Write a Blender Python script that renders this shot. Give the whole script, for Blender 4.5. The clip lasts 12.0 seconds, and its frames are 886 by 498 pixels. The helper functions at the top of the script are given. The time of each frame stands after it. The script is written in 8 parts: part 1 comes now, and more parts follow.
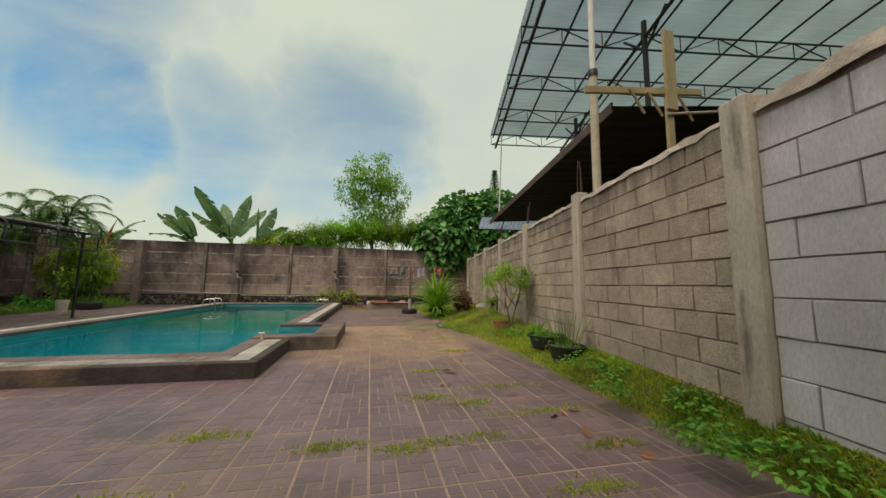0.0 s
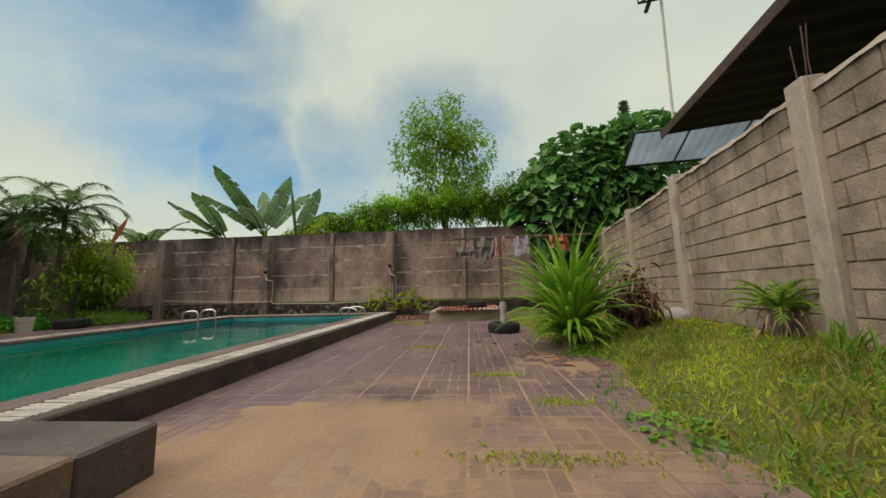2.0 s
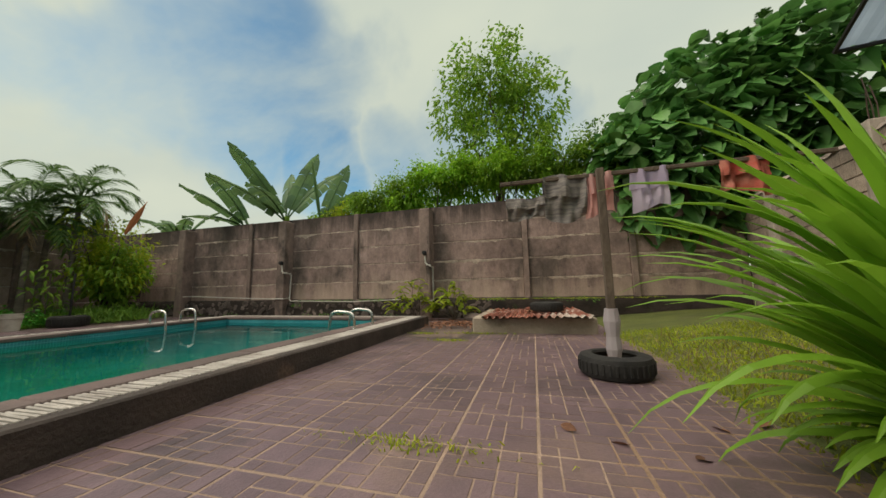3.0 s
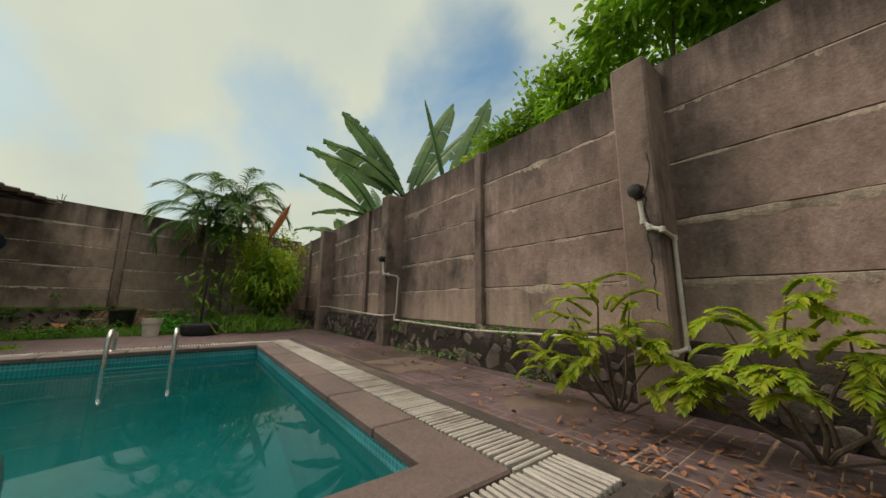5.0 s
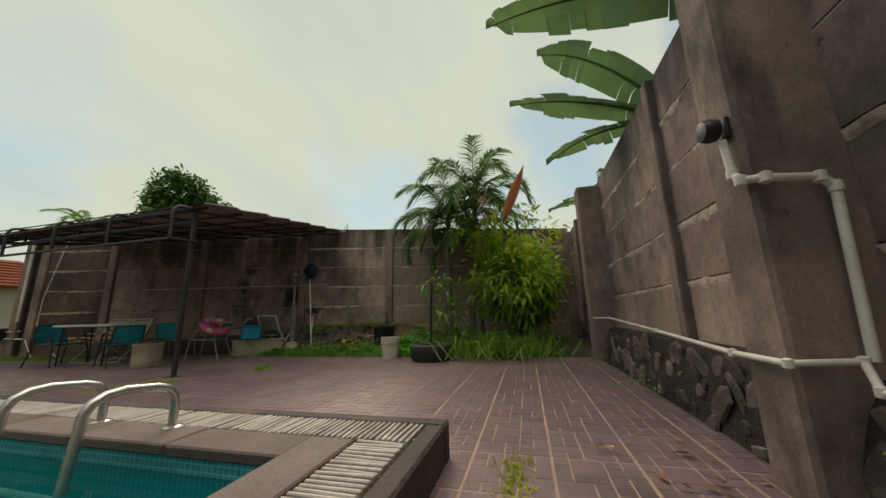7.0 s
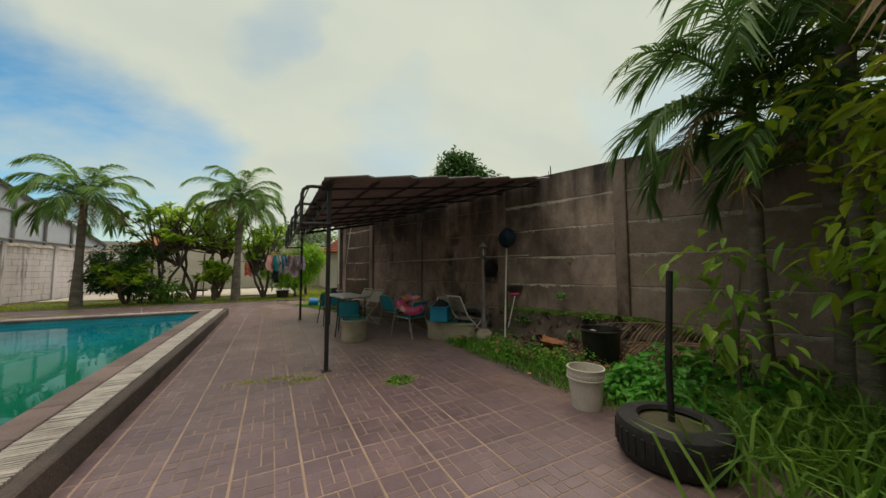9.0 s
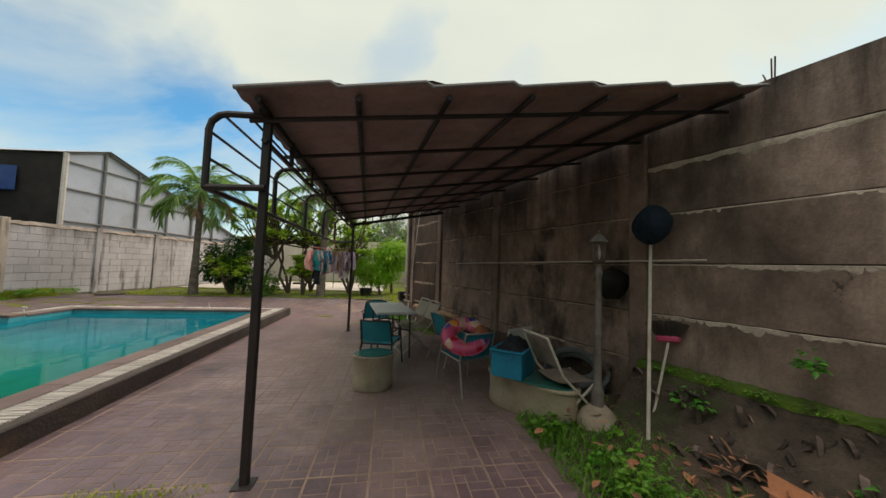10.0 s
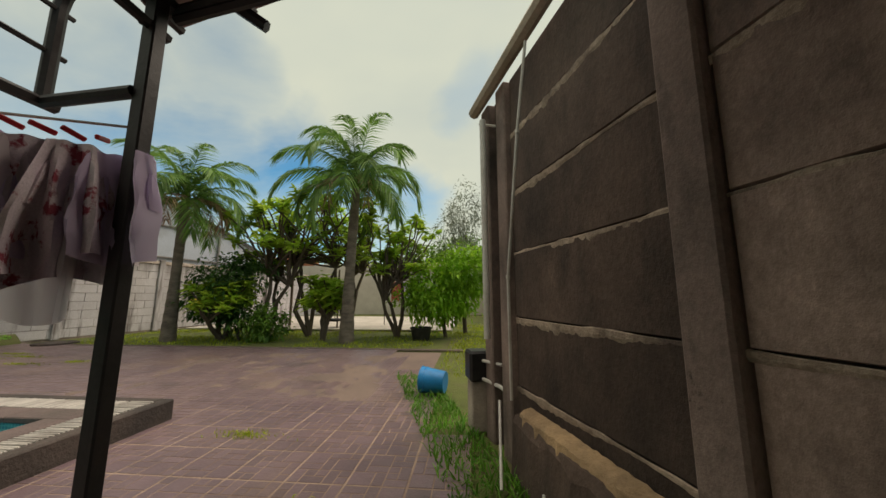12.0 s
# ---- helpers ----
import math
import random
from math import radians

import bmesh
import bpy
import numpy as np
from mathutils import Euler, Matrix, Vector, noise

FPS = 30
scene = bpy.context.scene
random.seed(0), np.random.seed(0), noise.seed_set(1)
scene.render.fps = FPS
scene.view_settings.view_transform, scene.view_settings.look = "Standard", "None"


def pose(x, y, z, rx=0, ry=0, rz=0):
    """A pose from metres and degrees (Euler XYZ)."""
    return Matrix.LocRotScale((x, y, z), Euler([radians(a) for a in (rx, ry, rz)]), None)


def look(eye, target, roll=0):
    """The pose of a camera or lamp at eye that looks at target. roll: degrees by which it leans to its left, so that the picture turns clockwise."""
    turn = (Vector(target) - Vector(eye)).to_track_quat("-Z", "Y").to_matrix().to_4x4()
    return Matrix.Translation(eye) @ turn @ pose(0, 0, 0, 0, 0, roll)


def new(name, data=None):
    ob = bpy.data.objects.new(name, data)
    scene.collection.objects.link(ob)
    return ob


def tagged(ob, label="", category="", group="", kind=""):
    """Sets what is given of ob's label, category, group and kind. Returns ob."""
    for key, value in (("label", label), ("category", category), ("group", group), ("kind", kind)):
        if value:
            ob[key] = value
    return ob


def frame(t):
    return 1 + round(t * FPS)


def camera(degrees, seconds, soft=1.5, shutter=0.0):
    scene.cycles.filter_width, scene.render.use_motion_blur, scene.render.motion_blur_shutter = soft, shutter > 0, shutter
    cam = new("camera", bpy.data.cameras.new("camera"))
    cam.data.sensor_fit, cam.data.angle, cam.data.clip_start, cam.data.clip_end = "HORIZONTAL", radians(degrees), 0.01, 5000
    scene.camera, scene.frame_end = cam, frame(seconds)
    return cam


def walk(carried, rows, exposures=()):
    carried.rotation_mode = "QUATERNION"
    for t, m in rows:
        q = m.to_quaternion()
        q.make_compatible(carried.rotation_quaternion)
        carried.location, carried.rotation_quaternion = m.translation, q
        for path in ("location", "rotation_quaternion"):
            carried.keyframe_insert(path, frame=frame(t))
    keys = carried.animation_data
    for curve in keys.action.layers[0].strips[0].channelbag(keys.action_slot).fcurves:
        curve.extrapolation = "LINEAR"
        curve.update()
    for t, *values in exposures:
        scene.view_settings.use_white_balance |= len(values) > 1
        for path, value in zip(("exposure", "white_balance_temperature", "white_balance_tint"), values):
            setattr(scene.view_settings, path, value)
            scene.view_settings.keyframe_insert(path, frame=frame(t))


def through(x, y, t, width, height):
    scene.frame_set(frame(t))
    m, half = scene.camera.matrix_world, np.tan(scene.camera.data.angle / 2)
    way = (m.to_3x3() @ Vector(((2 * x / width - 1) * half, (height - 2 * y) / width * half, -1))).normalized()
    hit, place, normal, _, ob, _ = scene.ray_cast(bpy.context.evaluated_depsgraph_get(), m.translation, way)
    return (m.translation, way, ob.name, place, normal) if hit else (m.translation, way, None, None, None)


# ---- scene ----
# camera and its walk
cam = camera(108.3, 12.0)
PATH = [
    (0, (-0.879, -0.993, 1.057), (-0.446, 0.947, 1.279), 0.9),
    (0.5, (-0.614, 0.441, 1.095), (-0.298, 2.405, 1.304), -0.4),
    (1, (-0.368, 1.968, 1.025), (-0.194, 3.948, 1.248), -1.3),
    (1.5, (-0.186, 3.507, 0.899), (-0.165, 5.493, 1.135), -1.7),
    (2, (-0.029, 5.085, 0.739), (-0.182, 7.063, 0.997), -1.5),
    (2.5, (-0.009, 6.537, 0.693), (-0.334, 8.494, 0.943), -1.6),
    (4.5, (-0.919, 11.759, 0.771), (-2.233, 13.238, 1.066), 0.9),
    (5, (-1.625, 12.797, 0.738), (-3.196, 13.989, 1.073), 0.6),
    (5.5, (-2.64, 13.659, 0.681), (-4.422, 14.474, 1.08), 0.7),
    (6, (-3.662, 14.099, 0.633), (-5.57, 14.5, 1.081), 0.6),
    (6.5, (-4.54, 14.346, 0.66), (-6.491, 14.317, 1.099), -0.5),
    (7, (-5.268, 14.501, 0.727), (-7.168, 14.023, 1.129), -1.5),
    (9, (-8.125, 14.179, 1.262), (-9.065, 12.419, 1.393), -0.2),
    (9.5, (-8.921, 13.296, 1.368), (-9.53, 11.394, 1.473), 1.2),
    (10, (-9.59, 12.094, 1.393), (-9.915, 10.124, 1.506), 2.0),
    (10.5, (-10.071, 10.608, 1.309), (-10.178, 8.617, 1.466), 2.0),
    (11, (-10.307, 9.116, 1.247), (-10.261, 7.126, 1.438), 1.7),
    (11.5, (-10.243, 7.595, 1.106), (-10.094, 5.617, 1.364), 1.8),
    (12, (-9.919, 6.054, 1.169), (-9.752, 4.082, 1.458), 0.0),
]
walk(cam, [(t, look(eye, target, roll)) for t, eye, target, roll in PATH], ((0.0, 0.06, 6280, 13), (2.5, 0.06, 6280, 13), (4.5, 0.05, 6420, 14), (9.0, 0.06, 6350, 15), (9.5, 0.12, 6320, 16), (10.0, 0.33, 6250, 19), (10.5, 0.38, 6200, 27), (11.1, 0.36, 6200, 27), (11.5, 0.36, 6250, 22), (11.8, 0.06, 6500, 16), (12.0, 0.06, 6500, 16)))
# world and light
SUN = (-0.62, -0.42, 0.66)
world = bpy.data.worlds.new("overcast_sky")
scene.world = world
world.use_nodes = True
wt = world.node_tree
wt.nodes.clear()


def wnode(kind, **vals):
    n = wt.nodes.new(kind)
    for k, v in vals.items():
        n.inputs[k].default_value = v
    return n


sky = wt.nodes.new("ShaderNodeTexSky")
sky.sky_type, sky.sun_disc = "NISHITA", False
sky.sun_elevation, sky.sun_rotation = math.asin(SUN[2]), math.atan2(SUN[0], SUN[1])
sky.air_density, sky.dust_density, sky.ozone_density = 1.0, 0.3, 3.5
wco = wt.nodes.new("ShaderNodeTexCoord")
wsep = wt.nodes.new("ShaderNodeSeparateXYZ")
wt.links.new(wco.outputs["Generated"], wsep.inputs[0])
zz = wt.nodes.new("ShaderNodeMath")
zz.operation = "MAXIMUM"
zz.inputs[1].default_value = 0.0
wt.links.new(wsep.outputs["Z"], zz.inputs[0])
za = wt.nodes.new("ShaderNodeMath")
za.operation = "ADD"
za.inputs[1].default_value = 0.28
wt.links.new(zz.outputs[0], za.inputs[0])
wdiv = wt.nodes.new("ShaderNodeVectorMath")
wdiv.operation = "DIVIDE"
wcomb = wt.nodes.new("ShaderNodeCombineXYZ")
for i in range(3):
    wt.links.new(za.outputs[0], wcomb.inputs[i])
wt.links.new(wco.outputs["Generated"], wdiv.inputs[0])
wt.links.new(wcomb.outputs[0], wdiv.inputs[1])
wmap = wt.nodes.new("ShaderNodeMapping")
wmap.inputs["Location"].default_value = (3.1, 0.35, 0.0)
wmap.inputs["Rotation"].default_value = (0, 0, 0.5)
wmap.inputs["Scale"].default_value = (0.75, 1.25, 0.25)
wt.links.new(wdiv.outputs[0], wmap.inputs[0])


def wmath(op, a, b):
    n = wt.nodes.new("ShaderNodeMath")
    n.operation = op
    for k, v in enumerate((a, b)):
        if isinstance(v, (int, float)):
            n.inputs[k].default_value = v
        else:
            wt.links.new(v, n.inputs[k])
    return n.outputs[0]


def wvec(op, a, b):
    n = wt.nodes.new("ShaderNodeVectorMath")
    n.operation = op
    wt.links.new(a, n.inputs[0])
    if isinstance(b, tuple):
        n.inputs[1].default_value = b
    else:
        wt.links.new(b, n.inputs[1])
    return n


# torn edges of the cloud layer
wn1 = wnode("ShaderNodeTexNoise", Scale=2.6, Detail=5.0, Roughness=0.52, Distortion=0.2)
wt.links.new(wco.outputs["Generated"], wn1.inputs["Vector"])
wshift = wvec("MULTIPLY", wvec("SUBTRACT", wn1.outputs["Color"], (0.5, 0.5, 0.5)).outputs[0], (0.7, 0.7, 0.4))
wdir = wvec("NORMALIZE", wvec("ADD", wco.outputs["Generated"], wshift.outputs[0]).outputs[0], (0, 0, 0))
# rifts in the overcast: bearing from north, height, half width in degrees, depth of blue
RIFTS = ((-48, 31, 15, .8), (-63, 29, 9, .6), (-37, 20, 9, .9), (-20, 20, 9, .6), (-4, 25, 11, .55), (-79, 26, 8, .5), (-92, 18, 7, .4), (-117, 22, 10, .35), (-160, 20, 9, .25),
         (150, 17, 12, 1.0), (139, 18, 11, .85), (163, 14, 8, .8), (122, 19, 13, .5), (136, 31, 10, .5), (176, 35, 6, .3))
wgap = None
for bearing, height, half, deep in RIFTS:
    a, e = radians(bearing), radians(height)
    d = wvec("DOT_PRODUCT", wdir.outputs[0], (math.sin(a) * math.cos(e), math.cos(a) * math.cos(e), math.sin(e)))
    r = wt.nodes.new("ShaderNodeMapRange")
    r.interpolation_type = "SMOOTHSTEP"
    r.inputs[1].default_value, r.inputs[2].default_value = math.cos(radians(half * 1.35)), math.cos(radians(half * .25))
    r.inputs[3].default_value, r.inputs[4].default_value = 0.0, deep
    wt.links.new(d.outputs["Value"], r.inputs[0])
    wgap = r.outputs[0] if wgap is None else wmath("MAXIMUM", wgap, r.outputs[0])
wn3 = wnode("ShaderNodeTexNoise", Scale=1.7, Detail=6.0, Roughness=0.6, Distortion=0.3)
wt.links.new(wmap.outputs[0], wn3.inputs["Vector"])
wveil = wt.nodes.new("ShaderNodeMapRange")
wveil.inputs[1].default_value, wveil.inputs[2].default_value, wveil.inputs[3].default_value, wveil.inputs[4].default_value = 0.35, 0.62, 1.0, 0.45
wt.links.new(wn3.outputs["Fac"], wveil.inputs[0])
wcloud = wmath("SUBTRACT", 1.0, wmath("MULTIPLY", wgap, wveil.outputs[0]))
wn2 = wnode("ShaderNodeTexNoise", Scale=1.6, Detail=4.0, Roughness=0.5)
wt.links.new(wmap.outputs[0], wn2.inputs["Vector"])
wr2 = wt.nodes.new("ShaderNodeValToRGB")
wr2.color_ramp.elements[0].position, wr2.color_ramp.elements[1].position = 0.3, 0.6
wr2.color_ramp.elements[0].color = (0.55, 0.605, 0.50, 1)
wr2.color_ramp.elements[1].color = (0.635, 0.675, 0.525, 1)
wt.links.new(wn2.outputs["Fac"], wr2.inputs[0])
wsc = wt.nodes.new("ShaderNodeVectorMath")
wsc.operation = "SCALE"
wsc.inputs["Scale"].default_value = 0.125
wt.links.new(sky.outputs[0], wsc.inputs[0])
wmix = wt.nodes.new("ShaderNodeMix")
wmix.data_type = "RGBA"
wt.links.new(wcloud, wmix.inputs["Factor"])
wblue = wt.nodes.new("ShaderNodeVectorMath")
wblue.operation = "MULTIPLY"
wblue.inputs[1].default_value = (0.60, 1.12, 1.06)
wt.links.new(wsc.outputs[0], wblue.inputs[0])
wt.links.new(wblue.outputs[0], wmix.inputs["A"])
wt.links.new(wr2.outputs[0], wmix.inputs["B"])
wbg = wt.nodes.new("ShaderNodeBackground")
wbg.inputs["Strength"].default_value = 1.0
# overcast sky brightest overhead; cap above the view boosted further to light the yard
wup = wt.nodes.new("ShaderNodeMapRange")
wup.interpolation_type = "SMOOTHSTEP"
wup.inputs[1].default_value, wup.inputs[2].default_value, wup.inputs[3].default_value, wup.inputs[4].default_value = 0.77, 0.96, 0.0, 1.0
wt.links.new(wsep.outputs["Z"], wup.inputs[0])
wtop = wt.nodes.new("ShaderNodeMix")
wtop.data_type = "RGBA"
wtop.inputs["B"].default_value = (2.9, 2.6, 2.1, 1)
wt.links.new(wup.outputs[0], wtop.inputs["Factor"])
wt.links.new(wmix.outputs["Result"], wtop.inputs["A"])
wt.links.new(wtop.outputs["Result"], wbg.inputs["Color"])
wout = wt.nodes.new("ShaderNodeOutputWorld")
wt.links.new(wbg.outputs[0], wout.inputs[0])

sun = new("sun", bpy.data.lights.new("sun", "SUN"))
sun.data.energy, sun.data.angle, sun.data.color = 1.5, radians(30), (1.0, 0.86, 0.68)
sun.matrix_world = look(SUN, (0, 0, 0))


# ------------------------------------------------------------- materials
def mat(name, c1, c2=None, scale=3.0, rough=0.8, bump=0.25, fine=60.0, stain=None, stain_scale=0.7, stain_cut=(0.5, 0.7),
        stretch=(1, 1, 1), metal=0.0, vary=0.0, island=0.0, spec=0.4, grain=0.12, local=False, spots=(), streak=None, damp=(), pits=None, mottle=0.0):
    """A node material with two scales of colour, a stain, fine relief and a change from piece to piece."""
    m = bpy.data.materials.new(name)
    m.use_nodes = True
    nt = m.node_tree
    N, L = nt.nodes, nt.links
    p = N["Principled BSDF"]
    c2 = c2 or tuple(v * 0.78 for v in c1)
    if local:
        src = N.new("ShaderNodeTexCoord").outputs["Object"]
    else:
        src = N.new("ShaderNodeNewGeometry").outputs["Position"]
    mp = N.new("ShaderNodeMapping")
    mp.inputs["Scale"].default_value = stretch
    L.new(src, mp.inputs[0])

    def tex(s, d, r=0.55):
        n = N.new("ShaderNodeTexNoise")
        n.inputs["Scale"].default_value, n.inputs["Detail"].default_value, n.inputs["Roughness"].default_value = s, d, r
        L.new(mp.outputs[0], n.inputs["Vector"])
        return n.outputs["Fac"]

    def mix(fac, a, b, mode="MIX"):
        x = N.new("ShaderNodeMix")
        x.data_type, x.blend_type = "RGBA", mode
        for slot, v in (("Factor", fac), ("A", a), ("B", b)):
            if isinstance(v, bpy.types.NodeSocket):
                L.new(v, x.inputs[slot])
            elif slot == "Factor":
                x.inputs[slot].default_value = v
            else:
                x.inputs[slot].default_value = (*v, 1)
        return x.outputs["Result"]

    def ramp(v, lo, hi):
        r = N.new("ShaderNodeMapRange")
        r.inputs[1].default_value, r.inputs[2].default_value = lo, hi
        L.new(v, r.inputs[0])
        return r.outputs[0]

    big = tex(scale, 4)
    small = tex(fine, 3, 0.7)
    col = mix(ramp(big, 0.32, 0.68), c1, c2)
    if stain:
        col = mix(ramp(tex(stain_scale, 6, 0.62), *stain_cut), col, stain)
    if streak:
        colour, stretch2, lo, hi = streak
        m2 = N.new("ShaderNodeMapping")
        m2.inputs["Scale"].default_value = stretch2
        L.new(src, m2.inputs[0])
        s2 = N.new("ShaderNodeTexNoise")
        s2.inputs["Scale"].default_value, s2.inputs["Detail"].default_value, s2.inputs["Roughness"].default_value = 1.0, 7, 0.65
        L.new(m2.outputs[0], s2.inputs["Vector"])
        col = mix(ramp(s2.outputs["Fac"], lo, hi), col, colour)
    if mottle:
        g = N.new("ShaderNodeMapRange")
        g.inputs[1].default_value, g.inputs[2].default_value, g.inputs[3].default_value, g.inputs[4].default_value = 0.3, 0.7, 1 - mottle, 1 + mottle
        L.new(tex(6.5, 9, 0.74), g.inputs[0])
        sc = N.new("ShaderNodeVectorMath")
        sc.operation = "SCALE"
        L.new(col, sc.inputs[0])
        L.new(g.outputs[0], sc.inputs["Scale"])
        col = sc.outputs[0]
    if pits:
        colour, ps, lo, hi = pits
        col = mix(ramp(tex(ps, 9, 0.78), lo, hi), col, colour)
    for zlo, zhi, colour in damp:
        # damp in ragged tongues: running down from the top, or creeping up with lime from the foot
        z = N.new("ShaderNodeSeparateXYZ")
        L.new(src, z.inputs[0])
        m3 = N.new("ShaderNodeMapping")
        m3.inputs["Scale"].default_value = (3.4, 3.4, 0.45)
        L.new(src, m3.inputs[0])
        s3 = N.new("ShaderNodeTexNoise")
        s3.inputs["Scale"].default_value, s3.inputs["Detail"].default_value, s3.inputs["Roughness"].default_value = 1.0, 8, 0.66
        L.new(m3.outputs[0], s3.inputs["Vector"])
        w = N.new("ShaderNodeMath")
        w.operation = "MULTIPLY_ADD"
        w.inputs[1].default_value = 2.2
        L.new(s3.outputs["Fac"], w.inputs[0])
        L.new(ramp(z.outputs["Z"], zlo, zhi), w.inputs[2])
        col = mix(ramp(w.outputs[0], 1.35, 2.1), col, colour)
    for x, y, rad, colour in spots:
        ds = N.new("ShaderNodeVectorMath")
        ds.operation = "DISTANCE"
        ds.inputs[1].default_value = (x, y, 0)
        L.new(src, ds.inputs[0])
        w = N.new("ShaderNodeMath")
        w.operation = "MULTIPLY_ADD"
        w.inputs[1].default_value = -2.6 * rad
        L.new(tex(1.7, 7, 0.68), w.inputs[0])
        L.new(ds.outputs["Value"], w.inputs[2])
        col = mix(ramp(w.outputs[0], -0.25 * rad, -0.75 * rad), col, colour)
    if grain:
        g = N.new("ShaderNodeMapRange")
        g.inputs[1].default_value, g.inputs[2].default_value, g.inputs[3].default_value, g.inputs[4].default_value = 0.3, 0.7, 1 - grain, 1 + grain
        L.new(small, g.inputs[0])
        sc = N.new("ShaderNodeVectorMath")
        sc.operation = "SCALE"
        L.new(col, sc.inputs[0])
        L.new(g.outputs[0], sc.inputs["Scale"])
        col = sc.outputs[0]
    for amount, out in ((vary, N.new("ShaderNodeObjectInfo").outputs["Random"] if vary else None),
                        (island, N.new("ShaderNodeNewGeometry").outputs["Random Per Island"] if island else None)):
        if amount:
            g = N.new("ShaderNodeMapRange")
            g.inputs[3].default_value, g.inputs[4].default_value = 1 - amount, 1 + amount
            L.new(out, g.inputs[0])
            sc = N.new("ShaderNodeVectorMath")
            sc.operation = "SCALE"
            L.new(col, sc.inputs[0])
            L.new(g.outputs[0], sc.inputs["Scale"])
            col = sc.outputs[0]
    L.new(col, p.inputs["Base Color"])
    p.inputs["Metallic"].default_value = metal
    p.inputs["Specular IOR Level"].default_value = spec
    rr = N.new("ShaderNodeMapRange")
    rr.inputs[3].default_value, rr.inputs[4].default_value = max(rough - 0.12, 0.03), min(rough + 0.12, 1)
    L.new(big, rr.inputs[0])
    L.new(rr.outputs[0], p.inputs["Roughness"])
    if bump:
        b = N.new("ShaderNodeBump")
        b.inputs["Strength"].default_value, b.inputs["Distance"].default_value = bump, 0.02
        L.new(small, b.inputs["Height"])
        b2 = N.new("ShaderNodeBump")
        b2.inputs["Strength"].default_value, b2.inputs["Distance"].default_value = bump * 0.8, 0.06
        L.new(big, b2.inputs["Height"])
        L.new(b.outputs[0], b2.inputs["Normal"])
        L.new(b2.outputs[0], p.inputs["Normal"])
    return m


def leafmat(name, c1, c2, rough=0.5, through=0.25, vary=0.35):
    """Leaves: colour from leaf to leaf, a little light through the blade."""
    m = bpy.data.materials.new(name)
    m.use_nodes = True
    N, L = m.node_tree.nodes, m.node_tree.links
    p, out = N["Principled BSDF"], N["Material Output"]
    ri = N.new("ShaderNodeNewGeometry").outputs["Random Per Island"]
    x = N.new("ShaderNodeMix")
    x.data_type = "RGBA"
    x.inputs["A"].default_value, x.inputs["B"].default_value = (*c1, 1), (*c2, 1)
    L.new(ri, x.inputs["Factor"])
    nz = N.new("ShaderNodeTexNoise")
    nz.inputs["Scale"].default_value, nz.inputs["Detail"].default_value = 1.6, 3
    L.new(N.new("ShaderNodeNewGeometry").outputs["Position"], nz.inputs["Vector"])
    g = N.new("ShaderNodeMapRange")
    g.inputs[1].default_value, g.inputs[2].default_value = 0.3, 0.7
    g.inputs[3].default_value, g.inputs[4].default_value = 1 - vary, 1 + vary
    L.new(nz.outputs["Fac"], g.inputs[0])
    s = N.new("ShaderNodeVectorMath")
    s.operation = "SCALE"
    L.new(x.outputs["Result"], s.inputs[0])
    L.new(g.outputs[0], s.inputs["Scale"])
    L.new(s.outputs[0], p.inputs["Base Color"])
    p.inputs["Roughness"].default_value = rough
    p.inputs["Specular IOR Level"].default_value = 0.35
    t = N.new("ShaderNodeBsdfTranslucent")
    L.new(s.outputs[0], t.inputs[0])
    ms = N.new("ShaderNodeMixShader")
    ms.inputs[0].default_value = through
    L.new(p.outputs[0], ms.inputs[1])
    L.new(t.outputs[0], ms.inputs[2])
    L.new(ms.outputs[0], out.inputs[0])
    return m


M = {}
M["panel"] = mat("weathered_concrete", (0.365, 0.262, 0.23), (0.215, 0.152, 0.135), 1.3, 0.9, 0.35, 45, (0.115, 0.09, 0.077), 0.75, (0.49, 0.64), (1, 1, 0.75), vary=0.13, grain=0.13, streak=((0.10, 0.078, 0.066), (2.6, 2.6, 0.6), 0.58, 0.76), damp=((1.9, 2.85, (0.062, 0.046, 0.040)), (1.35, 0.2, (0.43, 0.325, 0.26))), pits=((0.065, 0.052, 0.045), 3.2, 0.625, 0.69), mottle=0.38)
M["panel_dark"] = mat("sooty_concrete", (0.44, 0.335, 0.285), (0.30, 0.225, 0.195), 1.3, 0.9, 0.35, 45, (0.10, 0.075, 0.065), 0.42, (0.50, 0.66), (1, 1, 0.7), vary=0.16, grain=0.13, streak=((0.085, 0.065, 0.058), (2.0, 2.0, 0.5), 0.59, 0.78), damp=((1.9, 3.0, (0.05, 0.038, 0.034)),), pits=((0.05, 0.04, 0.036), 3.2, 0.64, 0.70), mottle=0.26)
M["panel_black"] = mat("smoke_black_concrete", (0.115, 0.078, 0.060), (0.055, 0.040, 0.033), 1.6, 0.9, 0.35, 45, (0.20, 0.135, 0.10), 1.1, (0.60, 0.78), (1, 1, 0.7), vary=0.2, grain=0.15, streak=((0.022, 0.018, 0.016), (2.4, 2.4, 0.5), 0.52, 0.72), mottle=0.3)
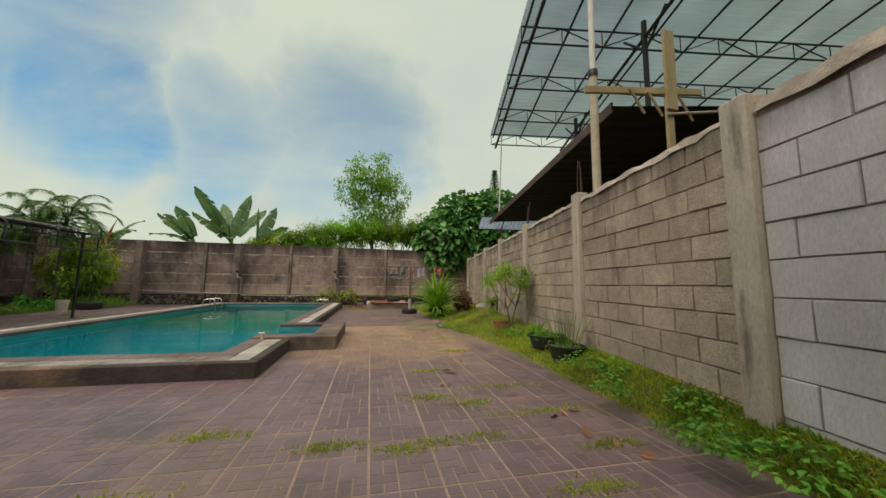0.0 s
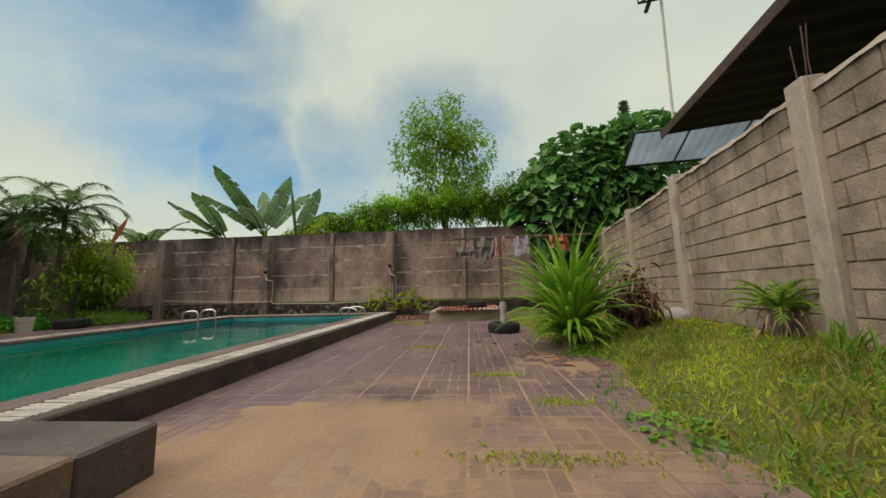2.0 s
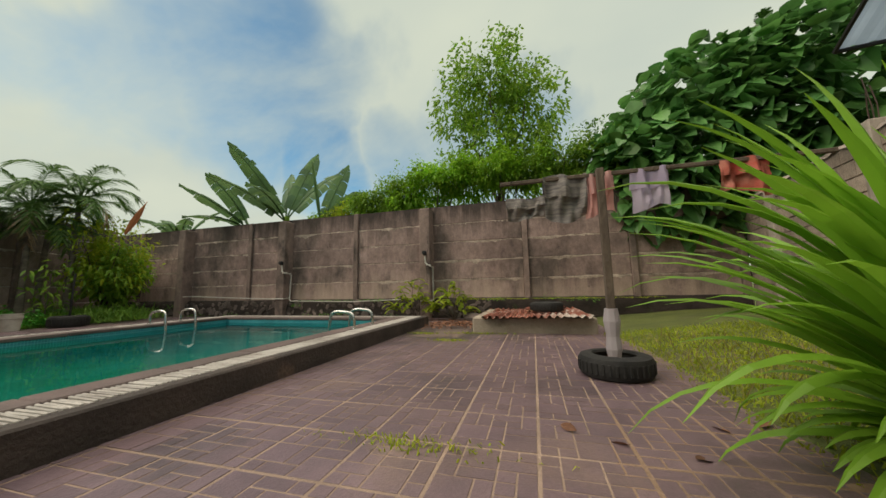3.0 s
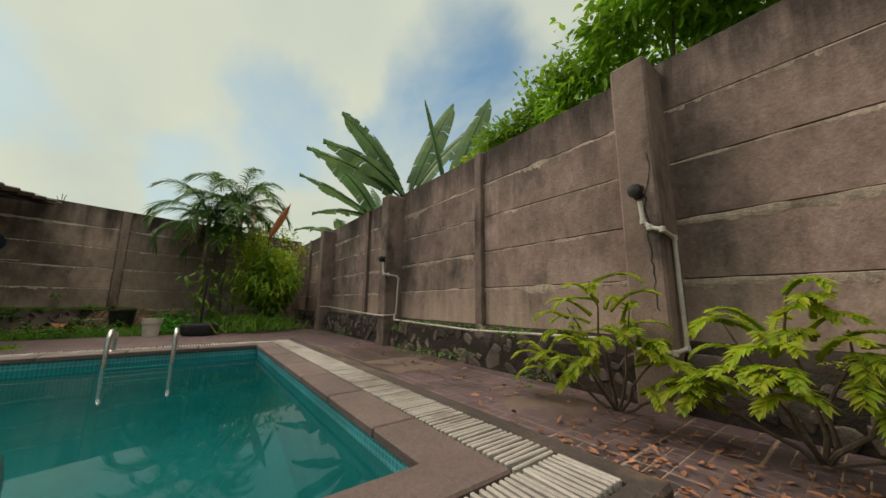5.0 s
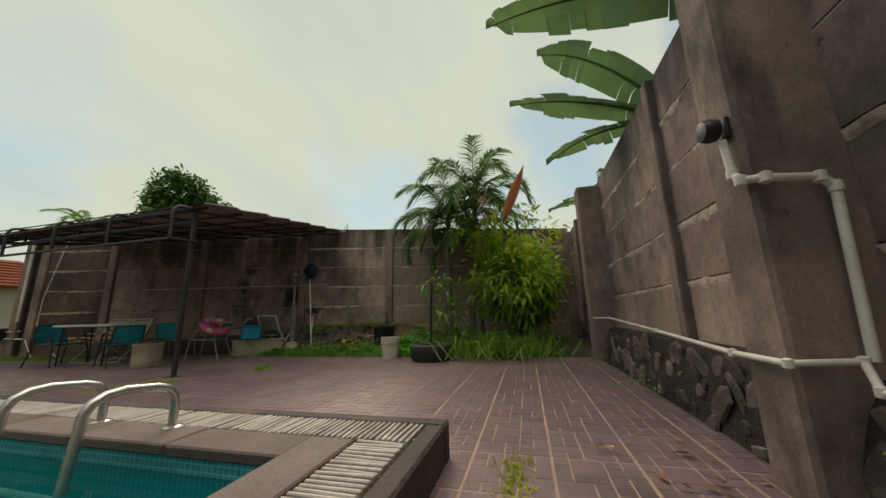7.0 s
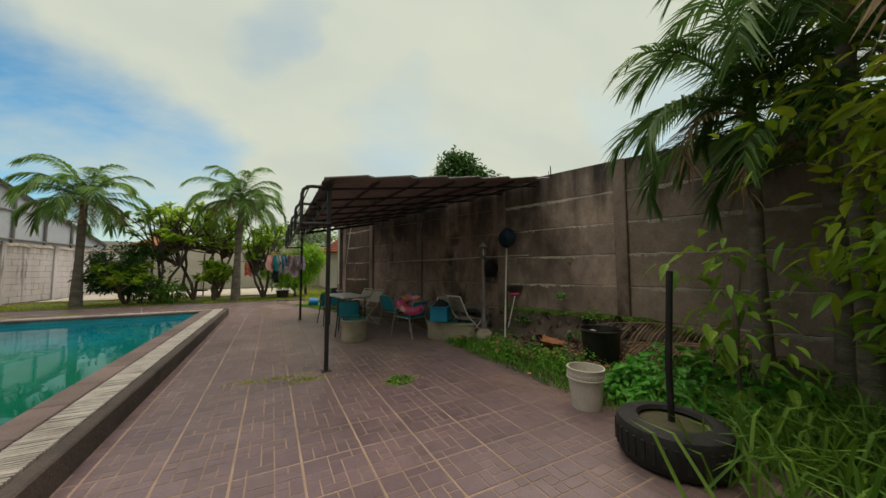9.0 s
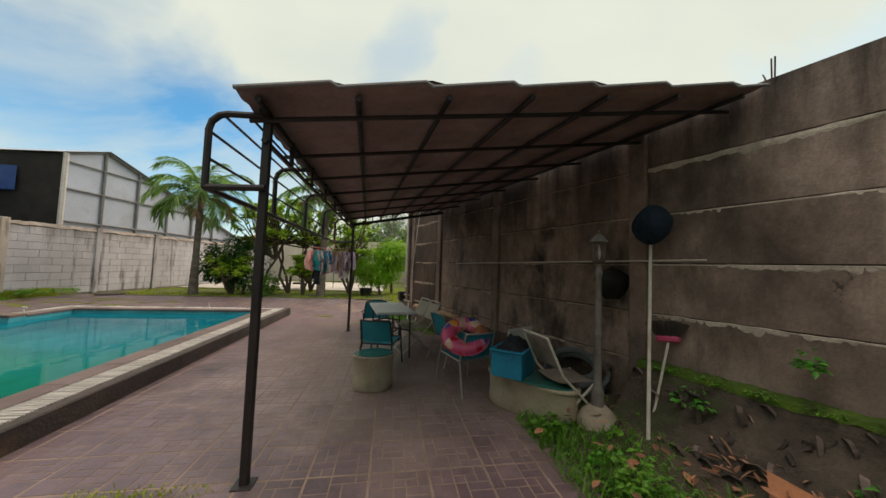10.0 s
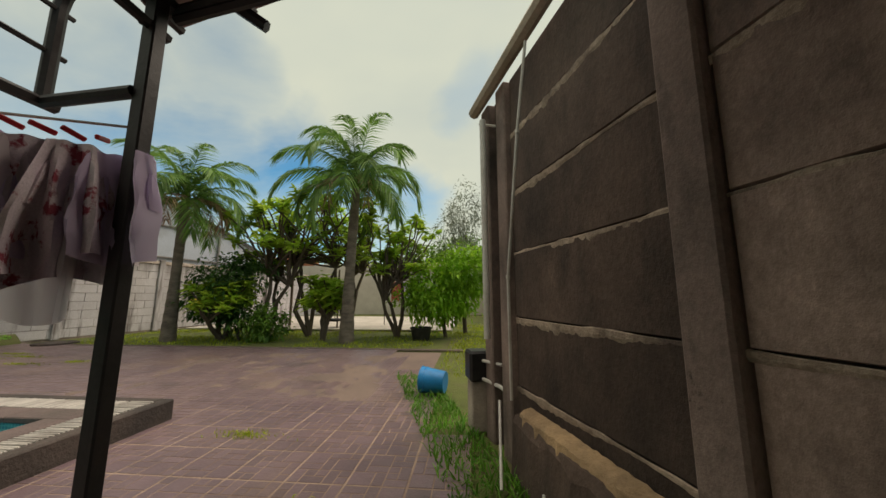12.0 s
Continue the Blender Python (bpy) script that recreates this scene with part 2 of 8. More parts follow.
# dark stain blotches, and darker towards the top; for the bays behind the seating
M["panel_stained"] = mat("dark_stained_concrete", (0.40, 0.29, 0.24), (0.20, 0.143, 0.118), 1.1, 0.9, 0.35, 45, (0.050, 0.037, 0.033), 0.62, (0.49, 0.58), (1, 1, 0.7), vary=0.05, grain=0.14, streak=((0.06, 0.045, 0.04), (1.4, 1.4, 0.6), 0.55, 0.68), damp=((1.3, 3.1, (0.045, 0.034, 0.031)),), pits=((0.05, 0.04, 0.036), 3.2, 0.64, 0.70), mottle=0.4)
M["post"] = mat("post_concrete", (0.32, 0.235, 0.20), (0.20, 0.146, 0.125), 1.8, 0.9, 0.3, 60, (0.08, 0.064, 0.055), 1.2, (0.5, 0.7), (1, 1, 0.8), vary=0.1, grain=0.14, streak=((0.055, 0.045, 0.04), (2.5, 2.5, 0.9), 0.56, 0.72), pits=((0.05, 0.04, 0.036), 5.0, 0.64, 0.70), mottle=0.22)
M["pillar_light"] = mat("pillar_plaster", (0.50, 0.43, 0.36), (0.36, 0.31, 0.26), 2.4, 0.9, 0.3, 50, (0.18, 0.145, 0.12), 1.4, (0.52, 0.74), (1, 1, 0.5), grain=0.14, streak=((0.11, 0.09, 0.078), (5, 5, 0.8), 0.57, 0.74))
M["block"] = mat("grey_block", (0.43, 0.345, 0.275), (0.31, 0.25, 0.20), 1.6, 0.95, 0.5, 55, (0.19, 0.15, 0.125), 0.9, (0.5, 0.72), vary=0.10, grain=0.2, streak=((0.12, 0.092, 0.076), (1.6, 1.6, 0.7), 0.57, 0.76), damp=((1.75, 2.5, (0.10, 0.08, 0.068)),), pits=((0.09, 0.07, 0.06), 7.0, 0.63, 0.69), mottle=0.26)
M["mortar"] = mat("grey_mortar", (0.50, 0.42, 0.35), (0.30, 0.25, 0.215), 4.0, 0.95, 0.5, 50, (0.11, 0.09, 0.08), 1.2, (0.54, 0.74))
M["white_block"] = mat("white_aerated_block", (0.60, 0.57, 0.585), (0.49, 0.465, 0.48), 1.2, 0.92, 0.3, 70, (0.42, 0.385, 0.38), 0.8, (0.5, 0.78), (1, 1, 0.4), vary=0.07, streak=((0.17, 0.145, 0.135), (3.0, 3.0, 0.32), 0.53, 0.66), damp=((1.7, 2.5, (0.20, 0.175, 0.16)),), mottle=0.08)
M["block_joint"] = mat("recessed_mortar", (0.36, 0.29, 0.24), (0.20, 0.16, 0.135), 3.0, 0.95, 0.5, 50, (0.07, 0.058, 0.05), 1.6, (0.5, 0.7))
M["efflor"] = mat("lime_seam", (0.58, 0.475, 0.39), (0.38, 0.305, 0.25), 2.6, 0.95, 0.5, 40, (0.17, 0.135, 0.112), 2.0, (0.52, 0.68), grain=0.2, mottle=0.3)
M["efflor_tan"] = mat("tan_lime_seam", (0.56, 0.44, 0.34), (0.30, 0.23, 0.175), 2.6, 0.95, 0.5, 40, (0.13, 0.098, 0.08), 2.2, (0.50, 0.66), grain=0.2, mottle=0.35)
M["efflor_pale"] = mat("pale_lime_seam", (0.66, 0.585, 0.52), (0.46, 0.40, 0.35), 2.6, 0.95, 0.5, 40, (0.20, 0.165, 0.145), 2.0, (0.54, 0.70), grain=0.2, mottle=0.25)
M["moss"] = mat("wall_moss", (0.085, 0.15, 0.012), (0.045, 0.085, 0.010), 6, 0.95, 0.9, 60, (0.05, 0.042, 0.028), 3.0, (0.56, 0.72), mottle=0.35)
M["rubble"] = mat("earthy_rubble", (0.085, 0.068, 0.052), (0.045, 0.036, 0.029), 3, 0.95, 0.9, 30, (0.05, 0.075, 0.02), 1.6, (0.56, 0.74), mottle=0.3)
M["plinth"] = mat("mossy_mortar", (0.040, 0.029, 0.023), (0.016, 0.012, 0.010), 3, 0.95, 0.9, 30, (0.04, 0.055, 0.016), 1.6, (0.58, 0.75), mottle=0.3)
M["stone"] = mat("river_stone", (0.165, 0.128, 0.112), (0.085, 0.066, 0.06), 4, 0.85, 0.6, 40, (0.05, 0.05, 0.035), 3.0, (0.52, 0.70), vary=0.55, mottle=0.25)
# the paler spot under the canopy puts missing light into the tile colour
M["tile"] = mat("deck_tile", (0.172, 0.117, 0.126), (0.122, 0.084, 0.098), 1.3, 0.37, 0.2, 70, (0.225, 0.155, 0.11), 0.5, (0.54, 0.76), vary=0.12, island=0.12, spec=0.5, spots=((-0.4, 5.4, 2.3, (0.25, 0.165, 0.118)), (-9.8, 7.8, 2.3, (0.235, 0.168, 0.165)), (-1.6, 13.6, 1.7, (0.060, 0.047, 0.050)), (-5.6, 14.9, 1.3, (0.075, 0.055, 0.052))), streak=((0.062, 0.048, 0.05), (0.9, 0.9, 1), 0.55, 0.72), mottle=0.14)
M["joint"] = mat("sandy_joint", (0.345, 0.25, 0.19), (0.24, 0.174, 0.135), 2.5, 0.9, 0.3, 60, (0.12, 0.095, 0.065), 0.8, (0.58, 0.78))
M["sand"] = mat("washed_sand", (0.315, 0.205, 0.13), (0.235, 0.158, 0.108), 1.6, 0.95, 0.25, 60, (0.15, 0.11, 0.088), 0.9, (0.5, 0.72), grain=0.15)
M["mud"] = mat("dried_mud", (0.165, 0.118, 0.09), (0.12, 0.087, 0.072), 1.6, 0.9, 0.25, 60, (0.085, 0.066, 0.056), 0.9, (0.5, 0.72), grain=0.15)
M["dust"] = mat("grey_dust", (0.205, 0.15, 0.122), (0.16, 0.118, 0.10), 1.6, 0.95, 0.25, 60, (0.12, 0.09, 0.08), 0.9, (0.5, 0.72), grain=0.12)
M["curb"] = mat("stained_curb", (0.075, 0.058, 0.05), (0.04, 0.033, 0.03), 2.5, 0.8, 0.5, 40, (0.24, 0.155, 0.10), 1.1, (0.57, 0.76), grain=0.2)
M["coping"] = mat("coping_stone", (0.16, 0.115, 0.105), (0.105, 0.077, 0.072), 2.0, 0.7, 0.35, 60, (0.10, 0.08, 0.07), 1.3, (0.52, 0.72), vary=0.16, grain=0.2)
M["step_face"] = mat("step_render", (0.215, 0.152, 0.112), (0.12, 0.09, 0.076), 2.2, 0.85, 0.4, 45, (0.06, 0.05, 0.046), 1.3, (0.49, 0.64), grain=0.15)
M["ledge_dark"] = mat("grimy_ledge", (0.105, 0.085, 0.078), (0.055, 0.045, 0.043), 2.5, 0.8, 0.4, 45, (0.17, 0.125, 0.10), 1.6, (0.58, 0.76), grain=0.15)
M["grate"] = mat("white_grate", (0.45, 0.42, 0.385), (0.33, 0.305, 0.275), 5, 0.5, 0.1, 50, (0.17, 0.14, 0.115), 2.0, (0.5, 0.73), island=0.16)
M["pool_tile"] = mat("pool_mosaic", (0.05, 0.30, 0.34), (0.03, 0.22, 0.27), 2, 0.35, 0.1, 40, (0.03, 0.16, 0.14), 1.0, (0.5, 0.8), vary=0.1)
M["soil"] = mat("soil", (0.085, 0.065, 0.045), (0.05, 0.04, 0.03), 3, 0.95, 0.8, 30, (0.06, 0.075, 0.02), 0.9, (0.45, 0.65))
M["lawn"] = mat("lawn_ground", (0.12, 0.14, 0.03), (0.08, 0.10, 0.025), 2, 0.95, 0.8, 60, (0.17, 0.13, 0.08), 0.5, (0.55, 0.75))
M["driveway"] = mat("pale_driveway", (0.50, 0.46, 0.40), (0.38, 0.35, 0.30), 1.2, 0.9, 0.3, 40)
M["pvc"] = mat("white_pvc", (0.62, 0.60, 0.55), (0.50, 0.47, 0.42), 5, 0.45, 0.08, 40, (0.32, 0.27, 0.22), 3, (0.6, 0.8))
M["lantern_grey"] = mat("weathered_cast_metal", (0.22, 0.205, 0.19), (0.15, 0.14, 0.13), 5, 0.6, 0.1, 50, (0.09, 0.08, 0.07), 4, (0.5, 0.7))
M["steel"] = mat("stainless", (0.62, 0.61, 0.58), (0.5, 0.49, 0.47), 6, 0.25, 0.03, 60, metal=0.9)
M["dark_steel"] = mat("dark_painted_steel", (0.035, 0.03, 0.03), (0.02, 0.018, 0.018), 5, 0.5, 0.1, 50, (0.09, 0.05, 0.035), 3, (0.66, 0.8))
M["rust_steel"] = mat("rusted_steel", (0.10, 0.055, 0.04), (0.05, 0.035, 0.03), 4, 0.75, 0.3, 50)
M["awning_sheet"] = leafmat("blue_grey_sheet", (0.34, 0.42, 0.52), (0.28, 0.35, 0.44), 0.3, 0.55, 0.2)
M["shed_sheet"] = mat("dark_rusty_sheet", (0.034, 0.024, 0.022), (0.020, 0.015, 0.014), 2, 0.8, 0.2, 40)
M["roof_under"] = mat("brown_roof_sheet", (0.37, 0.258, 0.24), (0.26, 0.183, 0.172), 2.5, 0.6, 0.2, 30, (0.13, 0.09, 0.085), 1.2, (0.55, 0.75), island=0.12, mottle=0.12)
M["roof_top"] = mat("dark_roof_tile", (0.075, 0.065, 0.065), (0.045, 0.04, 0.042), 2.5, 0.75, 0.4, 40, (0.16, 0.15, 0.15), 3, (0.6, 0.8))
M["black"] = mat("black_plastic", (0.016, 0.016, 0.017), (0.010, 0.010, 0.011), 5, 0.45, 0.1, 40, (0.05, 0.045, 0.04), 4, (0.55, 0.8))
M["rubber"] = mat("tyre_rubber", (0.022, 0.021, 0.020), (0.014, 0.014, 0.014), 6, 0.75, 0.3, 60, (0.06, 0.055, 0.05), 4, (0.55, 0.8))
M["white_plastic"] = mat("dirty_white_plastic", (0.60, 0.56, 0.50), (0.48, 0.44, 0.38), 3, 0.5, 0.1, 50, (0.27, 0.22, 0.17), 3, (0.55, 0.75))
M["table_white"] = mat("table_plastic", (0.66, 0.66, 0.66), (0.58, 0.57, 0.57), 3, 0.45, 0.08, 60)
M["drum"] = mat("cream_tub", (0.42, 0.37, 0.28), (0.30, 0.26, 0.19), 3, 0.6, 0.15, 50, (0.17, 0.13, 0.09), 2.5, (0.5, 0.75), local=True)
M["teal_glass"] = mat("green_tub_top", (0.04, 0.17, 0.15), (0.03, 0.12, 0.11), 4, 0.18, 0.05, 40)
M["teal"] = mat("teal_textile", (0.018, 0.27, 0.35), (0.014, 0.2, 0.27), 4, 0.7, 0.3, 160)
M["teal_plastic"] = mat("teal_plastic", (0.012, 0.28, 0.48), (0.01, 0.2, 0.36), 3, 0.4, 0.05, 50)
M["blue_plastic"] = mat("blue_plastic", (0.01, 0.23, 0.56), (0.008, 0.17, 0.42), 3, 0.4, 0.05, 50)
M["beige_textile"] = mat("beige_textile", (0.50, 0.46, 0.39), (0.40, 0.36, 0.30), 5, 0.85, 0.3, 160)
M["old_sling"] = mat("faded_sling", (0.27, 0.235, 0.20), (0.19, 0.165, 0.14), 5, 0.85, 0.3, 160, (0.12, 0.10, 0.085), 3, (0.5, 0.7))
M["chrome_grey"] = mat("grey_tube", (0.42, 0.41, 0.39), (0.33, 0.32, 0.30), 5, 0.4, 0.05, 50, metal=0.5)
M["white_tube"] = mat("white_tube", (0.62, 0.59, 0.54), (0.5, 0.47, 0.42), 5, 0.5, 0.08, 50, (0.25, 0.16, 0.10), 4, (0.62, 0.8))
M["terracotta"] = mat("terracotta", (0.38, 0.15, 0.07), (0.27, 0.11, 0.055), 4, 0.9, 0.3, 40)
M["bark"] = mat("bark", (0.15, 0.115, 0.085), (0.09, 0.07, 0.055), 6, 0.95, 0.7, 30, stretch=(1, 1, 0.4))
M["palm_bark"] = mat("palm_bark", (0.24, 0.20, 0.16), (0.12, 0.10, 0.08), 4, 0.95, 0.6, 30, stretch=(1, 1, 2.5))
M["dry"] = mat("dry_frond", (0.44, 0.30, 0.19), (0.27, 0.175, 0.11), 5, 0.9, 0.3, 50, island=0.3)
M["litter"] = mat("fallen_leaf", (0.32, 0.145, 0.075), (0.19, 0.095, 0.055), 4, 0.85, 0.3, 50, island=0.5)
M["orange"] = mat("orange_dead_leaf", (0.48, 0.17, 0.06), (0.33, 0.11, 0.045), 6, 0.8, 0.3, 40)
M["wood"] = mat("weathered_plank", (0.36, 0.29, 0.15), (0.25, 0.19, 0.10), 3, 0.85, 0.4, 40, stretch=(1, 1, 0.3))
M["pale_wood"] = mat("pale_timber", (0.50, 0.43, 0.33), (0.36, 0.30, 0.22), 3, 0.85, 0.3, 40)
M["rust_sheet"] = mat("rusty_corrugated", (0.27, 0.085, 0.05), (0.16, 0.06, 0.042), 3, 0.85, 0.4, 40, (0.42, 0.36, 0.31), 1.3, (0.50, 0.60), grain=0.2, mottle=0.2)
M["slab"] = mat("pit_concrete", (0.40, 0.34, 0.27), (0.28, 0.23, 0.18), 2.5, 0.9, 0.4, 45, (0.16, 0.12, 0.09), 2, (0.55, 0.75))
M["warehouse"] = mat("pale_sheet", (0.435, 0.475, 0.545), (0.37, 0.40, 0.46), 1.0, 0.6, 0.1, 30, (0.30, 0.30, 0.30), 0.7, (0.55, 0.78))
M["warehouse_frame"] = mat("grey_steel_frame", (0.24, 0.23, 0.225), (0.17, 0.165, 0.16), 3, 0.6, 0.1)
M["blue_tarp"] = mat("blue_tarpaulin", (0.012, 0.07, 0.30), (0.01, 0.05, 0.22), 3, 0.5, 0.2, 30)
# near-black stands for unlit interiors: their shade is put into the colour
M["dark_void"] = mat("unlit_interior", (0.03, 0.028, 0.027), (0.02, 0.018, 0.018), 2, 0.9, 0.2)
M["red_roof"] = mat("red_roof_tile", (0.30, 0.085, 0.045), (0.20, 0.06, 0.035), 3, 0.85, 0.4)
M["house_wall"] = mat("cream_house_wall", (0.55, 0.50, 0.42), (0.47, 0.42, 0.35), 1.5, 0.9, 0.2)
M["pink"] = mat("pink_vinyl", (0.62, 0.10, 0.22), (0.5, 0.07, 0.16), 5, 0.35, 0.05, 50)
M["cloth_white"] = leafmat("white_cloth", (0.76, 0.72, 0.72), (0.62, 0.55, 0.6), 0.9, 0.55, 0.18)
M["cloth_lilac"] = leafmat("lilac_cloth", (0.72, 0.64, 0.78), (0.6, 0.52, 0.68), 0.9, 0.55, 0.18)
M["cloth_pink"] = leafmat("pink_cloth", (0.80, 0.40, 0.36), (0.72, 0.5, 0.48), 0.9, 0.42, 0.18)
M["cloth_teal"] = leafmat("teal_cloth", (0.04, 0.50, 0.52), (0.03, 0.36, 0.40), 0.9, 0.42, 0.18)
M["cloth_yellow"] = leafmat("yellow_cloth", (0.8, 0.5, 0.04), (0.7, 0.4, 0.03), 0.9, 0.42, 0.18)
M["cloth_print"] = mat("printed_cloth", (0.66, 0.60, 0.62), (0.55, 0.46, 0.52), 6, 0.9, 0.2, 120, (0.28, 0.05, 0.075), 11, (0.55, 0.60))
M["cloth_dark"] = mat("dark_cloth", (0.02, 0.022, 0.03), (0.013, 0.014, 0.02), 5, 0.9, 0.2, 120)
M["cloth_red"] = mat("red_cloth", (0.42, 0.06, 0.04), (0.50, 0.22, 0.16), 9, 0.9, 0.2, 120)
M["cloth_stripe"] = mat("striped_rag", (0.30, 0.27, 0.24), (0.14, 0.13, 0.13), 14, 0.9, 0.2, 120, stretch=(0.2, 1, 5))
M["red_plastic"] = mat("red_plastic", (0.55, 0.02, 0.03), (0.42, 0.015, 0.02), 5, 0.4, 0.02)
M["grass"] = leafmat("grass_blade", (0.25, 0.36, 0.02), (0.42, 0.45, 0.03), 0.6, 0.42)
M["grass_dry"] = leafmat("dry_grass_blade", (0.22, 0.20, 0.05), (0.30, 0.24, 0.08), 0.7, 0.25)
M["weed"] = leafmat("weed_leaf", (0.08, 0.24, 0.02), (0.16, 0.34, 0.03), 0.5, 0.3)
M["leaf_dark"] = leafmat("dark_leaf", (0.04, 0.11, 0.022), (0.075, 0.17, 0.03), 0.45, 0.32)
M["leaf_mid"] = leafmat("mid_leaf", (0.085, 0.20, 0.025), (0.17, 0.30, 0.035), 0.45, 0.38)
M["leaf_light"] = leafmat("light_leaf", (0.15, 0.31, 0.028), (0.28, 0.42, 0.04), 0.5, 0.42)
M["leaf_yellow"] = leafmat("yellow_leaf", (0.24, 0.39, 0.02), (0.45, 0.48, 0.03), 0.5, 0.5)
M["leaf_frangipani"] = leafmat("frangipani_leaf", (0.25, 0.44, 0.04), (0.44, 0.58, 0.055), 0.4, 0.55)
M["broad_weed"] = leafmat("broad_weed_leaf", (0.055, 0.25, 0.025), (0.12, 0.38, 0.04), 0.45, 0.35)
M["leaf_vivid"] = leafmat("vivid_leaf", (0.19, 0.40, 0.022), (0.33, 0.54, 0.035), 0.45, 0.5)
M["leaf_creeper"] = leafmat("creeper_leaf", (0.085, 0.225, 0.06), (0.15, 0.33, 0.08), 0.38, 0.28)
M["leaf_banana"] = leafmat("banana_leaf", (0.095, 0.175, 0.08), (0.15, 0.25, 0.085), 0.4, 0.35, 0.25)
# palm leaf copy with the wall corner's shade put into its colour
M["leaf_palm_shade"] = leafmat("shaded_palm_leaf", (0.062, 0.135, 0.034), (0.12, 0.22, 0.045), 0.45, 0.28)
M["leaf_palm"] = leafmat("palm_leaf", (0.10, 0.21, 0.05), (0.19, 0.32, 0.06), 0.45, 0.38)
M["leaf_strap"] = leafmat("strap_leaf", (0.11, 0.29, 0.025), (0.26, 0.44, 0.03), 0.4, 0.36)
M["leaf_red"] = leafmat("croton_leaf", (0.09, 0.035, 0.025), (0.16, 0.07, 0.03), 0.5, 0.2)
M["leaf_grey"] = leafmat("grey_leaf", (0.20, 0.24, 0.17), (0.28, 0.30, 0.22), 0.6, 0.25)
M["flower"] = leafmat("yellow_flower", (0.75, 0.52, 0.03), (0.8, 0.65, 0.08), 0.6, 0.25)


def ring_print():
    """Vinyl printed with patches of colour."""
    m = bpy.data.materials.new("printed_vinyl")
    m.use_nodes = True
    N, L = m.node_tree.nodes, m.node_tree.links
    p = N["Principled BSDF"]
    v = N.new("ShaderNodeTexVoronoi")
    v.inputs["Scale"].default_value = 11.0
    L.new(N.new("ShaderNodeTexCoord").outputs["Object"], v.inputs["Vector"])
    sep = N.new("ShaderNodeSeparateColor")
    L.new(v.outputs["Color"], sep.inputs[0])
    cr = N.new("ShaderNodeValToRGB")
    cr.color_ramp.interpolation = "CONSTANT"
    el = cr.color_ramp.elements
    el[0].position, el[0].color = 0.0, (0.55, 0.08, 0.19, 1)
    el[1].position, el[1].color = 0.34, (0.66, 0.20, 0.30, 1)
    for at, c in ((0.5, (0.62, 0.40, 0.30, 1)), (0.62, (0.50, 0.02, 0.03, 1)), (0.74, (0.02, 0.07, 0.36, 1)), (0.83, (0.70, 0.33, 0.05, 1)), (0.92, (0.60, 0.50, 0.52, 1))):
        e = el.new(at)
        e.color = c
    L.new(sep.outputs[0], cr.inputs[0])
    L.new(cr.outputs[0], p.inputs["Base Color"])
    p.inputs["Roughness"].default_value = 0.32
    return m


M["ring_print"] = ring_print()


def sheet_material():
    """Clear ribbed roof sheeting: part of the light passes, part is scattered."""
    m = bpy.data.materials.new("clear_sheet")
    m.use_nodes = True
    N, L = m.node_tree.nodes, m.node_tree.links
    p = N["Principled BSDF"]
    p.inputs["Base Color"].default_value, p.inputs["Roughness"].default_value = (0.46, 0.52, 0.68, 1), 0.3
    nz = N.new("ShaderNodeTexNoise")
    nz.inputs["Scale"].default_value, nz.inputs["Detail"].default_value = 0.8, 5
    L.new(N.new("ShaderNodeNewGeometry").outputs["Position"], nz.inputs["Vector"])
    r = N.new("ShaderNodeMapRange")
    r.inputs[3].default_value, r.inputs[4].default_value = 0.4, 0.85
    L.new(nz.outputs["Fac"], r.inputs[0])
    t = N.new("ShaderNodeBsdfTransparent")
    t.inputs[0].default_value = (0.72, 0.84, 0.95, 1)
    s = N.new("ShaderNodeMixShader")
    L.new(r.outputs[0], s.inputs[0])
    L.new(t.outputs[0], s.inputs[1])
    L.new(p.outputs[0], s.inputs[2])
    L.new(s.outputs[0], N["Material Output"].inputs[0])
    return m


